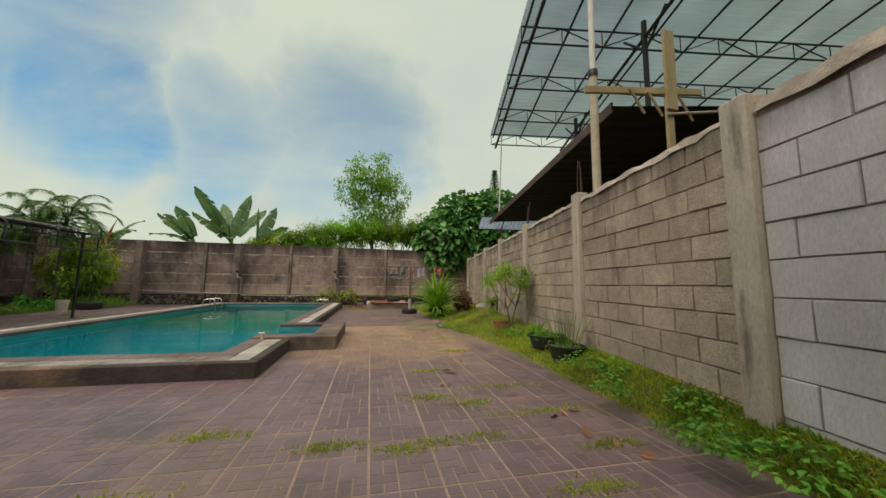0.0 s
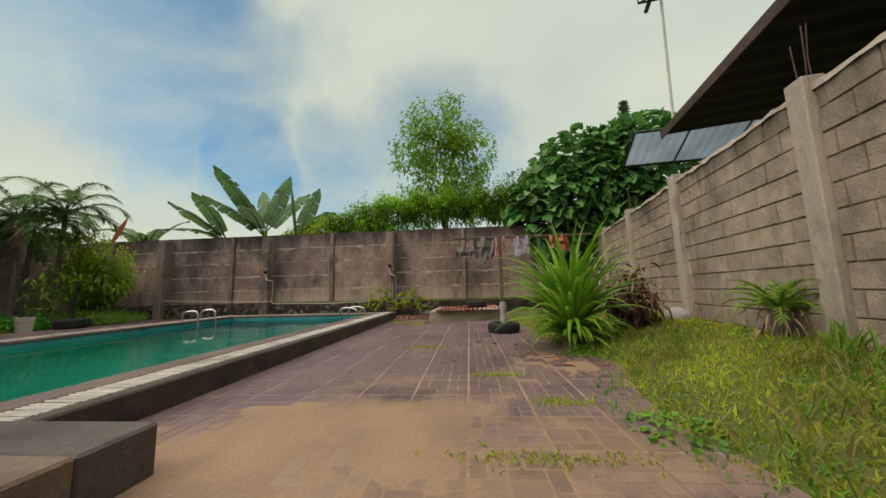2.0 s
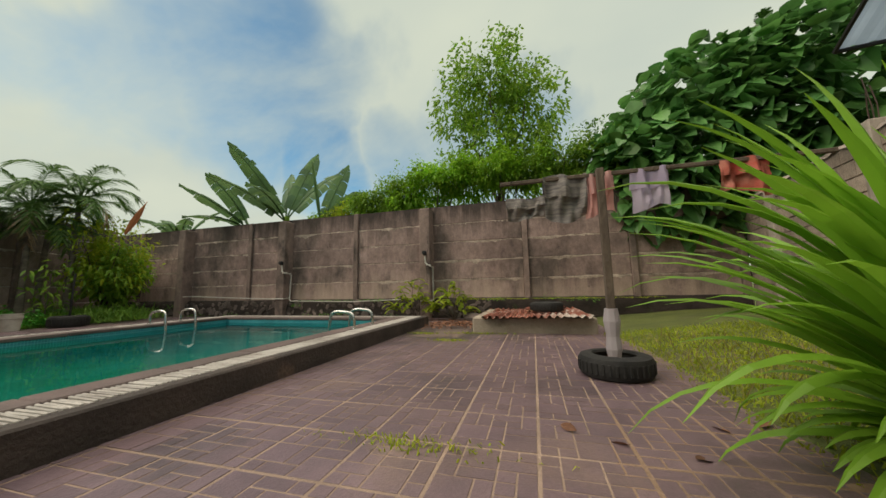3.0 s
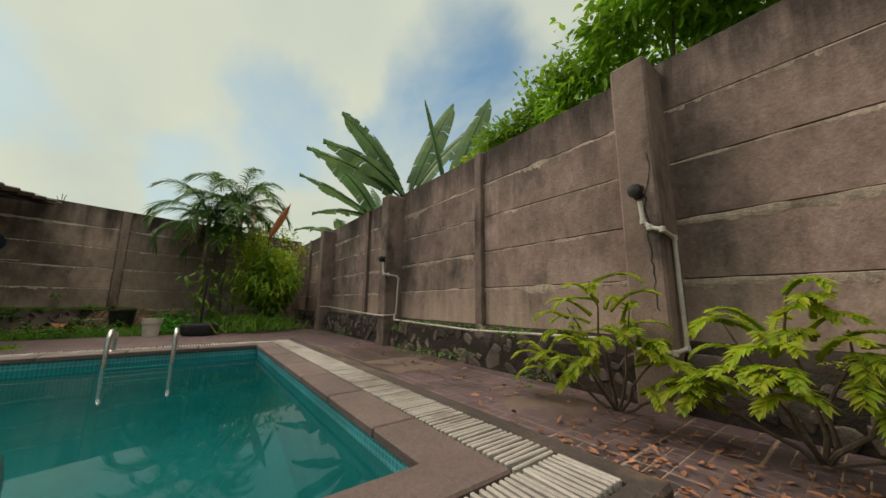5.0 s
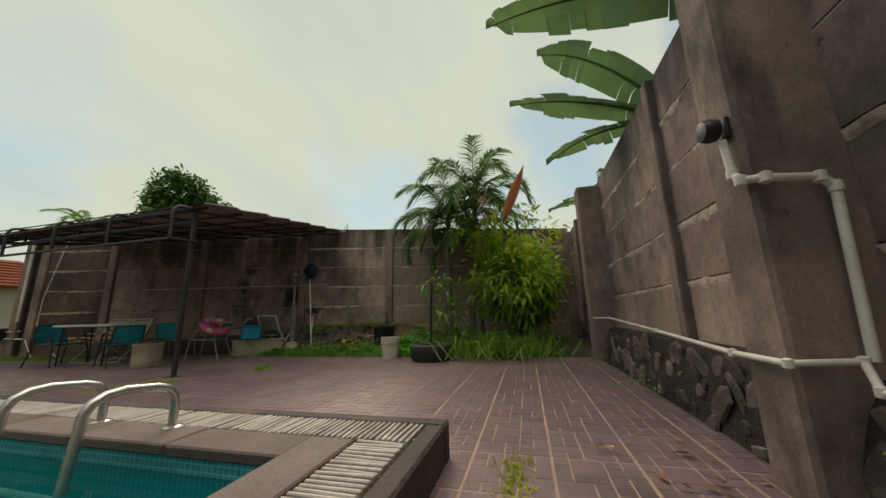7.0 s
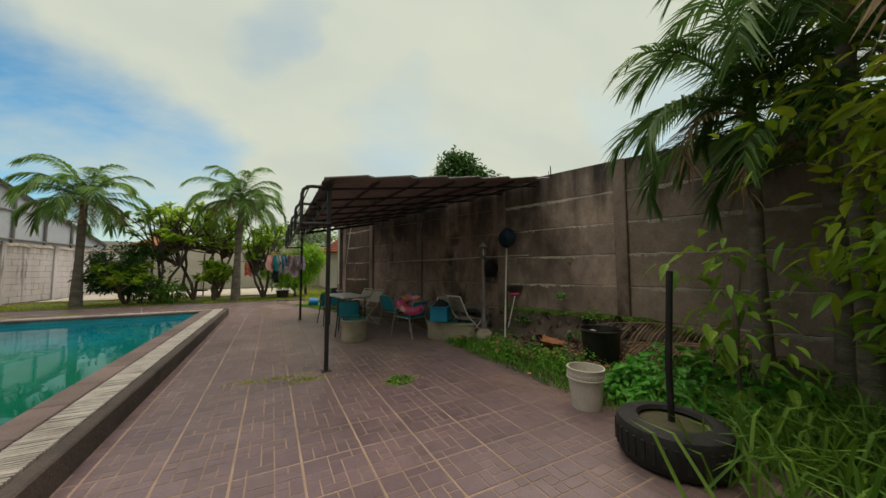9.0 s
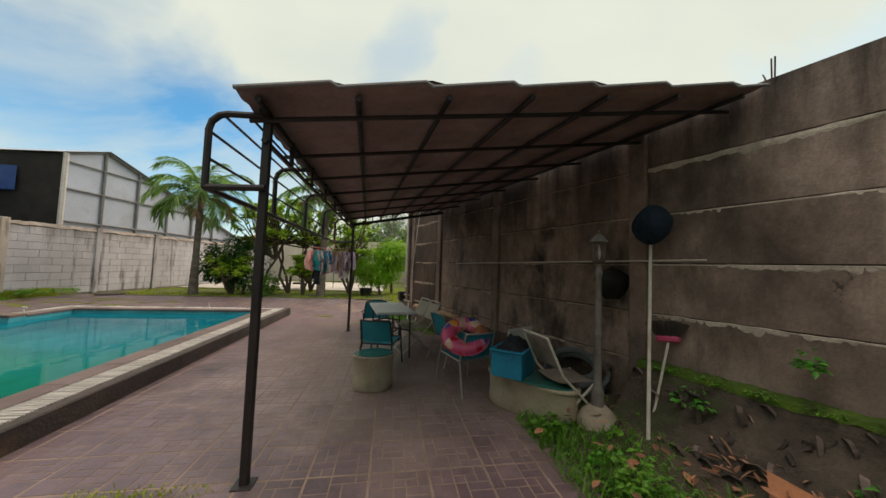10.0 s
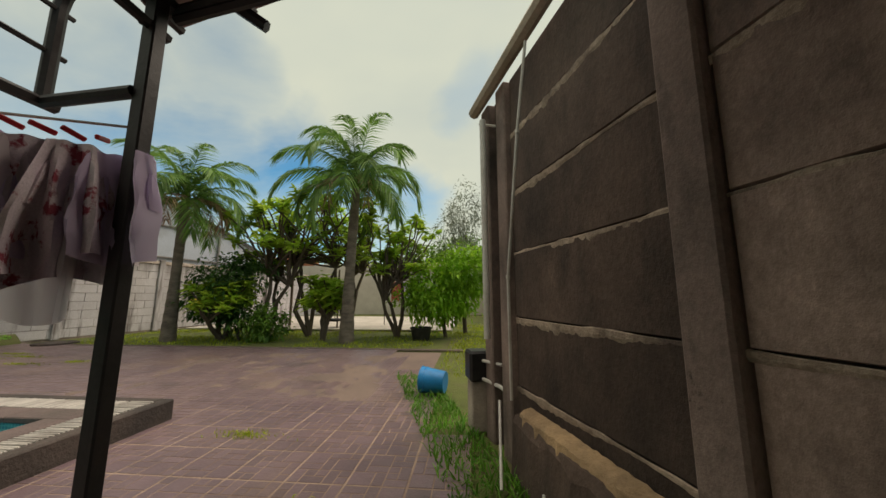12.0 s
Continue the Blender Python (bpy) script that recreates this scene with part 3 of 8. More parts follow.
def water_material():
    """Cloudy green-blue pool water: part of the light is scattered near the surface, part goes down to the basin."""
    m = bpy.data.materials.new("pool_water")
    m.use_nodes = True
    N, L = m.node_tree.nodes, m.node_tree.links
    p = N["Principled BSDF"]
    pos = N.new("ShaderNodeNewGeometry").outputs["Position"]
    nz = N.new("ShaderNodeTexNoise")
    nz.inputs["Scale"].default_value, nz.inputs["Detail"].default_value = 0.35, 4
    L.new(pos, nz.inputs["Vector"])
    # colour bands along the pool: bright blue, green mid-length, dark teal at the far end
    sep = N.new("ShaderNodeSeparateXYZ")
    L.new(pos, sep.inputs[0])
    drift = N.new("ShaderNodeMath")
    drift.operation = "MULTIPLY_ADD"
    drift.inputs[1].default_value = 7.0
    L.new(nz.outputs["Fac"], drift.inputs[0])
    L.new(sep.outputs["Y"], drift.inputs[2])
    span = N.new("ShaderNodeMapRange")
    span.inputs[1].default_value, span.inputs[2].default_value = 6.5, 17.5
    L.new(drift.outputs[0], span.inputs[0])
    cr = N.new("ShaderNodeValToRGB")
    el = cr.color_ramp.elements
    el[0].position, el[0].color = 0.27, (0.0, 0.165, 0.245, 1)
    el[1].position, el[1].color = 0.95, (0.0, 0.062, 0.076, 1)
    for at, c in ((0.42, (0.004, 0.155, 0.085, 1)), (0.62, (0.003, 0.135, 0.062, 1)), (0.78, (0.001, 0.074, 0.074, 1))):
        e = el.new(at)
        e.color = c
    L.new(span.outputs[0], cr.inputs[0])
    L.new(cr.outputs[0], p.inputs["Base Color"])
    p.inputs["Roughness"].default_value, p.inputs["IOR"].default_value = 0.02, 1.33
    p.inputs["Specular IOR Level"].default_value = 0.5
    rip = N.new("ShaderNodeTexNoise")
    rip.inputs["Scale"].default_value, rip.inputs["Detail"].default_value = 2.2, 2
    L.new(pos, rip.inputs["Vector"])
    b = N.new("ShaderNodeBump")
    b.inputs["Strength"].default_value, b.inputs["Distance"].default_value = 0.045, 0.05
    L.new(rip.outputs["Fac"], b.inputs["Height"])
    L.new(b.outputs[0], p.inputs["Normal"])
    clear = N.new("ShaderNodeBsdfRefraction")
    clear.inputs["Color"].default_value, clear.inputs["Roughness"].default_value, clear.inputs["IOR"].default_value = (0.30, 0.80, 0.74, 1), 0.02, 1.33
    L.new(b.outputs[0], clear.inputs["Normal"])
    both = N.new("ShaderNodeMixShader")
    both.inputs[0].default_value = 0.38
    L.new(p.outputs[0], both.inputs[1])
    L.new(clear.outputs[0], both.inputs[2])
    L.new(both.outputs[0], N["Material Output"].inputs[0])
    return m


def mosaic(m):
    """Lays small square tiles with pale joints over a material; the same grid on walls that run either way."""
    N, L = m.node_tree.nodes, m.node_tree.links
    p = N["Principled BSDF"]
    sep, com = N.new("ShaderNodeSeparateXYZ"), N.new("ShaderNodeCombineXYZ")
    L.new(N.new("ShaderNodeNewGeometry").outputs["Position"], sep.inputs[0])
    add = N.new("ShaderNodeMath")
    L.new(sep.outputs["X"], add.inputs[0])
    L.new(sep.outputs["Y"], add.inputs[1])
    L.new(add.outputs[0], com.inputs[0])
    L.new(sep.outputs["Z"], com.inputs[1])
    b = N.new("ShaderNodeTexBrick")
    b.offset, b.squash = 0.0, 1.0
    for k, v in (("Scale", 1.0), ("Mortar Size", 0.0035), ("Mortar Smooth", 0.1), ("Brick Width", 0.03), ("Row Height", 0.03)):
        b.inputs[k].default_value = v
    b.inputs["Color1"].default_value, b.inputs["Color2"].default_value, b.inputs["Mortar"].default_value = (1, 1, 1, 1), (0.6, 0.72, 0.8, 1), (2.6, 1.5, 1.4, 1)
    L.new(com.outputs[0], b.inputs["Vector"])
    mul = N.new("ShaderNodeVectorMath")
    mul.operation = "MULTIPLY"
    L.new(p.inputs["Base Color"].links[0].from_socket, mul.inputs[0])
    L.new(b.outputs["Color"], mul.inputs[1])
    L.new(mul.outputs[0], p.inputs["Base Color"])


mosaic(M["pool_tile"])
M["sheet"], M["water"] = sheet_material(), water_material()


# ------------------------------------------------------------- mesh tools
class Build:
    """Gathers vertices and faces of one mesh."""

    def __init__(self):
        self.v, self.f = [], []

    def add(self, verts, faces, m=None):
        k = len(self.v)
        self.v += [tuple(m @ Vector(p)) for p in verts] if m is not None else [tuple(p) for p in verts]
        self.f += [tuple(i + k for i in q) for q in faces]
        return self

    def box(self, c, s, bev=0.0, m=None):
        h = [a / 2 for a in s]
        b = min(bev, min(h) * 0.9)
        signs = [(x, y, z) for x in (-1, 1) for y in (-1, 1) for z in (-1, 1)]
        if b <= 0:
            vs = [(c[0] + x * h[0], c[1] + y * h[1], c[2] + z * h[2]) for x, y, z in signs]
            return self.add(vs, [(0, 1, 3, 2), (4, 6, 7, 5), (0, 4, 5, 1), (2, 3, 7, 6), (0, 2, 6, 4), (1, 5, 7, 3)], m)
        vs, idx = [], {}
        for sg in signs:
            for a in range(3):
                idx[sg, a] = len(vs)
                vs.append(tuple(c[i] + sg[i] * (h[i] if i == a else h[i] - b) for i in range(3)))
        fs = []
        for a in range(3):
            o1, o2 = (a + 1) % 3, (a + 2) % 3
            for s1 in (-1, 1):
                ring = []
                for q, r in ((-1, -1), (1, -1), (1, 1), (-1, 1)):
                    sg = [0, 0, 0]
                    sg[a], sg[o1], sg[o2] = s1, q, r
                    ring.append(idx[tuple(sg), a])
                fs.append(tuple(ring if s1 > 0 else ring[::-1]))
                for s2 in (-1, 1):
                    p, q = [0, 0, 0], [0, 0, 0]
                    p[a], p[o1], p[o2] = s1, s2, -1
                    q[a], q[o1], q[o2] = s1, s2, 1
                    p, q = tuple(p), tuple(q)
                    e = (idx[p, a], idx[p, o1], idx[q, o1], idx[q, a])
                    fs.append(e if s1 * s2 > 0 else e[::-1])
        for sg in signs:
            e = (idx[sg, 0], idx[sg, 1], idx[sg, 2])
            fs.append(e if sg[0] * sg[1] * sg[2] > 0 else e[::-1])
        return self.add(vs, fs, m)

    def tube(self, pts, r, n=8, caps=True, m=None):
        pts = [Vector(p) for p in pts]
        rs = r if isinstance(r, (list, tuple)) else [r] * len(pts)
        vs, fs, u = [], [], None
        for i, p in enumerate(pts):
            d = (pts[min(i + 1, len(pts) - 1)] - pts[max(i - 1, 0)]).normalized()
            if u is None:
                u = d.orthogonal().normalized()
            u = (u - d * u.dot(d)).normalized()
            w = d.cross(u)
            for k in range(n):
                a = 2 * math.pi * k / n
                vs.append(p + rs[i] * (math.cos(a) * u + math.sin(a) * w))
        for i in range(len(pts) - 1):
            for k in range(n):
                fs.append((i * n + k, i * n + (k + 1) % n, (i + 1) * n + (k + 1) % n, (i + 1) * n + k))
        if caps:
            fs += [tuple(range(n))[::-1], tuple((len(pts) - 1) * n + k for k in range(n))]
        return self.add(vs, fs, m)

    def lathe(self, prof, n=20, c=(0, 0, 0), sq=(1, 1), m=None, caps=True):
        vs, fs = [], []
        for r, z in prof:
            for k in range(n):
                a = 2 * math.pi * k / n
                vs.append((c[0] + r * math.cos(a) * sq[0], c[1] + r * math.sin(a) * sq[1], c[2] + z))
        for i in range(len(prof) - 1):
            for k in range(n):
                fs.append((i * n + k, i * n + (k + 1) % n, (i + 1) * n + (k + 1) % n, (i + 1) * n + k))
        if caps:
            fs += [tuple(range(n))[::-1], tuple((len(prof) - 1) * n + k for k in range(n))]
        return self.add(vs, fs, m)

    def grid(self, fn, nu, nv, m=None):
        vs = [fn(i / nu, j / nv) for i in range(nu + 1) for j in range(nv + 1)]
        fs = [(i * (nv + 1) + j, (i + 1) * (nv + 1) + j, (i + 1) * (nv + 1) + j + 1, i * (nv + 1) + j + 1) for i in range(nu) for j in range(nv)]
        return self.add(vs, fs, m)

    def mesh(self, name, material, smooth=False):
        me = bpy.data.meshes.new(name)
        me.from_pydata(self.v, [], self.f)
        me.materials.append(material)
        if smooth:
            me.shade_smooth()
            me.set_sharp_from_angle(angle=radians(42))
        me.update()
        return me


def part(name, b, material, parent=None, label="", smooth=False, m=None):
    """Links the gathered mesh as one object, under its thing where one is given."""
    ob = new(name, b.mesh(name, material, smooth) if isinstance(b, Build) else b)
    if parent is not None:
        ob.parent = parent
    if m is not None:
        ob.matrix_basis = m
    if label:
        tagged(ob, label)
    return ob


def thing(name, m, label, category, group="", kind=""):
    ob = new(name)
    ob.empty_display_size = 0.05
    ob.matrix_basis = m
    return tagged(ob, label, category, group, kind)


def structure(name, b, material, label, category="", smooth=False, m=None):
    ob = part(name, b, material, None, "", smooth, m)
    return tagged(ob, label, category or name.split("_")[0], "", "structure")


rng = random.Random(7)

# ------------------------------------------------------------- the yard's plan
RIGHT_A, RIGHT_B = Vector((-0.711, -14.0, 0)), Vector((4.14, 15.75, 0))      # block wall, running away from the house
FAR_A, FAR_B = RIGHT_B, Vector((-14.33, 15.75, 0))                            # tall panel wall at the far end
LEFT_A, LEFT_B = FAR_B, Vector((-10.06, 3.05, 0))                             # panel wall behind the canopy
POOL = (-7.06, -2.07, 3.01, 14.06)
CURB = 0.185


def run(a, b):
    """The frame of a wall: x along it, y towards the yard, z up."""
    d = b - a
    return Matrix.Translation(a) @ Matrix.Rotation(math.atan2(d.y, d.x), 4, "Z"), d.length


def right_x(y):
    return 2.06 + 0.163 * (y - 3)


def left_x(y):
    return -12.77 - 0.336 * (y - 11.1)


# ground to the horizon, with the pool's hole
def ground_ring():
    b = Build()
    x0, x1, y0, y1 = POOL[0] + 0.1, POOL[1] - 0.1, POOL[2] + 0.1, POOL[3] - 0.1
    e = 900
    xs, ys = [-e, -60, x0, x1, 60, e], [-e, -60, y0, y1, 60, e]
    for i in range(5):
        for j in range(5):
            if (i, j) != (2, 2):
                b.add([(xs[i], ys[j], 0), (xs[i + 1], ys[j], 0), (xs[i + 1], ys[j + 1], 0), (xs[i], ys[j + 1], 0)], [(0, 1, 2, 3)])
    return b


structure("ground", ground_ring(), M["lawn"], "patchy green and brown earth reaching to the horizon", "ground", m=pose(0, 0, -0.03))

# ------------------------------------------------------------- precast panel walls
def panel_mesh(w, h, d, seed):
    r = random.Random(seed)
    b = Build()
    c = 0.012
    nx, nz = 6, 2
    def fn(u, v):
        edge = u in (0, 1) or v in (0, 1)
        return (u * w if not edge else c + u * (w - 2 * c), d + (r.uniform(-0.004, 0.004) if not edge else 0), v * h if not edge else c * 0.6 + v * (h - 1.2 * c))
    vs = [fn(i / nx, j / nz) for i in range(nx + 1) for j in range(nz + 1)]
    fs = [(i * (nz + 1) + j, i * (nz + 1) + j + 1, (i + 1) * (nz + 1) + j + 1, (i + 1) * (nz + 1) + j) for i in range(nx) for j in range(nz)]
    k = len(vs)
    vs += [(0, 0, 0), (w, 0, 0), (w, 0, h), (0, 0, h)]
    cor = [0, nx * (nz + 1), nx * (nz + 1) + nz, nz]
    for q in range(4):
        fs.append((k + q, cor[q], cor[(q + 1) % 4], k + (q + 1) % 4))
    b.add(vs, fs)
    return b


def seam_mesh(w, seed, wide=1.0):
    """A ragged line of lime and mortar along a panel joint."""
    r = random.Random(seed)
    b = Build()
    n = max(8, int(w / 0.028))
    vs, fs = [], []
    for i in range(n + 1):
        x = w * i / n
        k = max(0.0, noise.noise((x * 1.9, seed * 3.7, 0.5)) + 0.42)
        t = 0.008 * wide + wide * k * (0.024 + 0.06 * max(0.0, noise.noise((x * 7, seed * 1.3, 4.0))) + r.uniform(0, 0.012))
        up = 0.006 + 0.016 * wide * max(0.0, noise.noise((x * 5, seed * 2.1, 9.0)))
        y = r.uniform(0.003, 0.011) * min(1.0, 0.3 + k)
        vs += [(x, 0, -t), (x, y, -t * 0.45), (x, y * 1.2, up * 0.5), (x, 0, up)]
    for i in range(n):
        for q in range(3):
            fs.append((i * 4 + q, i * 4 + q + 1, i * 4 + q + 5, i * 4 + q + 4))
    return b.add(vs, fs)


def panel_wall(name, a, b_, posts, rows, z0, top, mats, label, post_w=0.13, stout=(), stout_w=0.3, stout_d=0.3, post_d=0.06, wide=1.0, seam_mat=None, bays=None, stout_top=None, seam_bays=None):
    """Posts at the given lengths with panels slid between them; stout posts stand proud."""
    m, length = run(a, b_)
    seam_mat = seam_mat or M["efflor"]
    core = Build().box((length / 2, -0.10, top / 2 - 0.15), (length, 0.08, top + 0.3))
    wall = structure(name, core, M["plinth"], label, "wall", m=m)
    h = (top - z0) / rows
    marks = sorted(posts)
    for i in range(len(marks) - 1):
        s0, s1 = marks[i] + post_w / 2, marks[i + 1] - post_w / 2
        face = (bays or {}).get(i, mats[0])
        if s1 - s0 < 0.2:
            continue
        data = [panel_mesh(s1 - s0, h - 0.009, 0.028, i * 7 + k).mesh("panel", face) for k in range(2)]
        lime, spread = (seam_bays or {}).get(i, (seam_mat, wide))
        seams = [seam_mesh(s1 - s0, i * 5 + k, spread).mesh("seam", lime) for k in range(3)]
        for k in range(rows):
            part("panel", data[k % 2], face, wall, m=pose(s0, -0.06 + rng.uniform(-0.004, 0.006), z0 + k * h))
            if k:
                part("seam", seams[(i + k) % 3], lime, wall, m=pose(s0, -0.034, z0 + k * h - 0.010))
    for s in marks:
        big = any(abs(s - q) < 0.01 for q in stout)
        w, d = (stout_w, stout_d) if big else (post_w, post_d)
        part("stout_post" if big else "post", Build().box((0, d / 2 - 0.06, top / 2 - 0.11), (w, d + 0.06, top + 0.2), 0.012) if not big else
             Build().box((0, d / 2 - 0.06, (stout_top or top) / 2 - 0.12), (w, d + 0.06, (stout_top or top) + 0.24), 0.018),
             mats[1], wall, m=pose(s, 0, 0))
    return wall


far_posts = [0.08, 2.04, 4.32, 6.75, 8.85, 11.075, 12.49, 14.93, 17.2, 18.4]
wall_far = panel_wall("wall_far", FAR_A, FAR_B, far_posts, 5, 0.47, 2.84, (M["panel"], M["post"]),
                      "tall weathered grey-brown precast concrete panel wall with lime seams", stout=(6.75, 11.075, 14.93), stout_w=0.27, stout_d=0.34, stout_top=2.74, wide=1.7)
left_posts = [0.1, 2.7, 4.82, 6.95, 9.35, 11.43, 12.95, 13.3]
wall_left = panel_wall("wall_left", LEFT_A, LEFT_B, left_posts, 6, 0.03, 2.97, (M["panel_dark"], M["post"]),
                       "soot-dark precast concrete panel wall behind the canopy", post_w=0.17, post_d=0.05, wide=1.5, seam_mat=M["efflor_tan"], bays={3: M["panel_stained"], 4: M["panel_stained"], 5: M["panel_black"], 6: M["panel_black"]},
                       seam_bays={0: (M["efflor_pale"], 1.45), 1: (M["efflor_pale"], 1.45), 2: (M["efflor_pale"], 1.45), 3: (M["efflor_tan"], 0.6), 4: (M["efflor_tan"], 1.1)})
for k, (s_, z_) in enumerate(((8.83, 2.45), (6.66, 1.9))):
    r = random.Random(40 + k)
    pts, x, z = [], s_, z_
    while z > z_ - 1.25:
        pts.append((x, 0.0, z))
        x, z = x + r.uniform(-.016, .022), z - r.uniform(.02, .07)
    y_ = .0025 if k == 0 else .3125
    vs = [(p[0] + q * r.uniform(.002, .006), y_, p[2]) for p in pts for q in (-1, 1)]
    part("crack", Build().add(vs, [(i * 2, i * 2 + 1, i * 2 + 3, i * 2 + 2) for i in range(len(pts) - 1)]), M["black"], wall_far, "dark hairline crack")
back_m, back_l = run(LEFT_B, LEFT_B + Vector((-9, -1.0, 0)))
structure("wall_return", Build().box((back_l / 2 + 0.1, 0.1, 1.5), (back_l, 0.16, 3.0), 0.01), M["panel_dark"], "dark concrete return wall behind the canopy wall", "wall", m=back_m)

# rubble plinth under the far wall
pm, pl = run(FAR_A, FAR_B)
plinth = Build()
def plinth_fn(u, v):
    s = 0.1 + u * 17.6
    prof = [(0.20, -0.02), (0.17, 0.18), (0.13, 0.36), (0.06, 0.46), (-0.05, 0.485)]
    k = min(int(v * 4), 3)
    t = v * 4 - k
    y = prof[k][0] * (1 - t) + prof[k + 1][0] * t
    z = prof[k][1] * (1 - t) + prof[k + 1][1] * t
    n = noise.noise((s * 3, z * 4, 2)) * 0.035
    return (s, y + n, z + n * 0.3)
plinth.grid(plinth_fn, 130, 8)
plinth_ob = structure("plinth_far", plinth, M["plinth"], "mossy rubble stone plinth below the panel wall", "plinth", smooth=True, m=pm)
stones = []
for k in range(6):
    r = random.Random(k)
    b = Build()
    n = 9
    rad = [r.uniform(0.62, 1.15) for _ in range(n)]
    vs = [(0, 0.5, 0)] + [(0.8 * rad[i] * math.cos(6.283 * i / n), 0.4, 0.8 * rad[i] * math.sin(6.283 * i / n)) for i in range(n)]
    vs += [(rad[i] * math.cos(6.283 * i / n), -0.1, rad[i] * math.sin(6.283 * i / n)) for i in range(n)]
    fs = [(0, 1 + (i + 1) % n, 1 + i) for i in range(n)]
    fs += [(1 + i, 1 + (i + 1) % n, 1 + n + (i + 1) % n, 1 + n + i) for i in range(n)]
    stones.append(b.add(vs, fs).mesh("stone", M["stone"], True))
for i in range(250):
    s = 5.2 + i * 0.049 + rng.uniform(-0.05, 0.05)
    z = rng.choice((0.06, 0.15, 0.25, 0.35)) + rng.uniform(-0.04, 0.04)
    size = rng.choice((0.035, 0.05, 0.07, 0.09, 0.12)) * rng.uniform(0.85, 1.15)
    part("stone", stones[i % 6], M["stone"], plinth_ob,
         m=pose(s, 0.20 - z * 0.19, z, rng.uniform(-14, 6), rng.uniform(0, 360), 0) @ Matrix.Diagonal((size * rng.uniform(0.9, 1.4), 0.03, size * 0.85, 1)))

# ------------------------------------------------------------- block wall
rm, rl = run(RIGHT_A, RIGHT_B)
K = rl / 29.75
def rs(y):
    return (y + 14.0) * K

core = Build().box((rl / 2, -0.09, 1.1), (rl, 0.15, 2.5))
wall_right = structure("wall_right", core, M["block_joint"], "old grey concrete block boundary wall with raised pillars", "wall", m=rm)


def block_mesh(l, h, seed, material, name):
    r = random.Random(seed)
    j = lambda a: r.uniform(-a, a)
    b = Build()
    c = 0.005
    vs = [(0, 0, 0), (l, 0, 0), (l, 0, h), (0, 0, h)]
    vs += [(c + j(.004), 0.022 + j(.006), c + j(.004)), (l - c + j(.004), 0.022 + j(.006), c + j(.004)), (l - c + j(.004), 0.022 + j(.006), h - c + j(.004)), (c + j(.004), 0.022 + j(.006), h - c + j(.004))]
    return b.add(vs, [(4, 7, 6, 5), (0, 4, 5, 1), (1, 5, 6, 2), (2, 6, 7, 3), (3, 7, 4, 0)]).mesh(name, material)


pillars = [0.69, 3.1, 5.5, 7.85, 10.2, 12.4, 14.6]
def lay_blocks(y0, y1, z0, z1, l, h, material, name, loose=True, gap=0.010):
    """Courses of blocks between two lengths, with open joints."""
    kinds = [block_mesh(l - gap, h - gap * 0.9, q, material, name) for q in range(5)]
    rest = Build()
    rows = int((z1 - z0) / h + 0.5)
    for k in range(rows):
        s = y0 - (l / 2 if k % 2 else 0) + rng.uniform(-0.03, 0.03)
        while s < y1:
            a, e = max(s, y0), min(s + l, y1)
            if e - a > 0.06:
                f = (e - a - 0.013) / (l - 0.013)
                mm = pose(a, -0.022 + rng.uniform(-0.004, 0.004), z0 + k * h) @ Matrix.Diagonal((f, 1, 1, 1))
                if loose:
                    part(name, kinds[rng.randrange(5)], material, wall_right, m=mm)
                else:
                    me = kinds[rng.randrange(5)]
                    rest.add([v.co for v in me.vertices], [tuple(p.vertices) for p in me.polygons], mm)
            s += l
    if not loose:
        tagged(part("block_courses", rest, material, wall_right), kind="stuff")


marks = [0.79] + [p for y in pillars[1:] for p in (y - 0.09, y + 0.09)] + [15.7]
for i in range(0, 10, 2):
    lay_blocks(rs(marks[i]), rs(marks[i + 1]), 0.05, 2.33, 0.42, 0.207, M["block"], "block")
for i in range(10, len(marks) - 1, 2):
    lay_blocks(rs(marks[i]), rs(marks[i + 1]), 0.05, 2.33, 0.42, 0.207, M["block"], "block", False)
lay_blocks(rs(-4.2), rs(0.59), 0.03, 2.3, 0.62, 0.245, M["white_block"], "white_block", gap=0.005)
lay_blocks(rs(-13.9), rs(-4.2), 0.03, 2.3, 0.62, 0.245, M["white_block"], "white_block", False, 0.005)
for y in pillars:
    part("pillar", Build().box((0, -0.02, 1.2), (0.19 if y > 1 else 0.20, 0.17, 2.46), 0.012), M["pillar_light"], wall_right, m=pose(rs(y), 0, 0))
for y in (-1.9, -4.3, -6.7, -9.1, -11.5):
    part("pillar", Build().box((0, -0.02, 1.2), (0.17, 0.15, 2.42), 0.01), M["white_block"], wall_right, m=pose(rs(y), 0, 0))


def ridge(s0, s1, z, seed, d=0.2, lo=0.008, hi=0.04):
    """An uneven mortar capping."""
    r = random.Random(seed)
    n = int((s1 - s0) / 0.12)
    vs, fs = [], []
    for i in range(n + 1):
        s = s0 + (s1 - s0) * i / n
        h = r.uniform(lo, hi)
        vs += [(s, 0.012 + r.uniform(0, .02), z - r.uniform(0.02, 0.06)), (s, 0.01 - r.uniform(0, .03), z + h), (s, -d, z + h * 0.8), (s, -d, z - 0.06)]
    for i in range(n):
        for q in range(3):
            fs.append((i * 4 + q, i * 4 + q + 1, i * 4 + q + 5, i * 4 + q + 4))
    return Build().add(vs, fs)


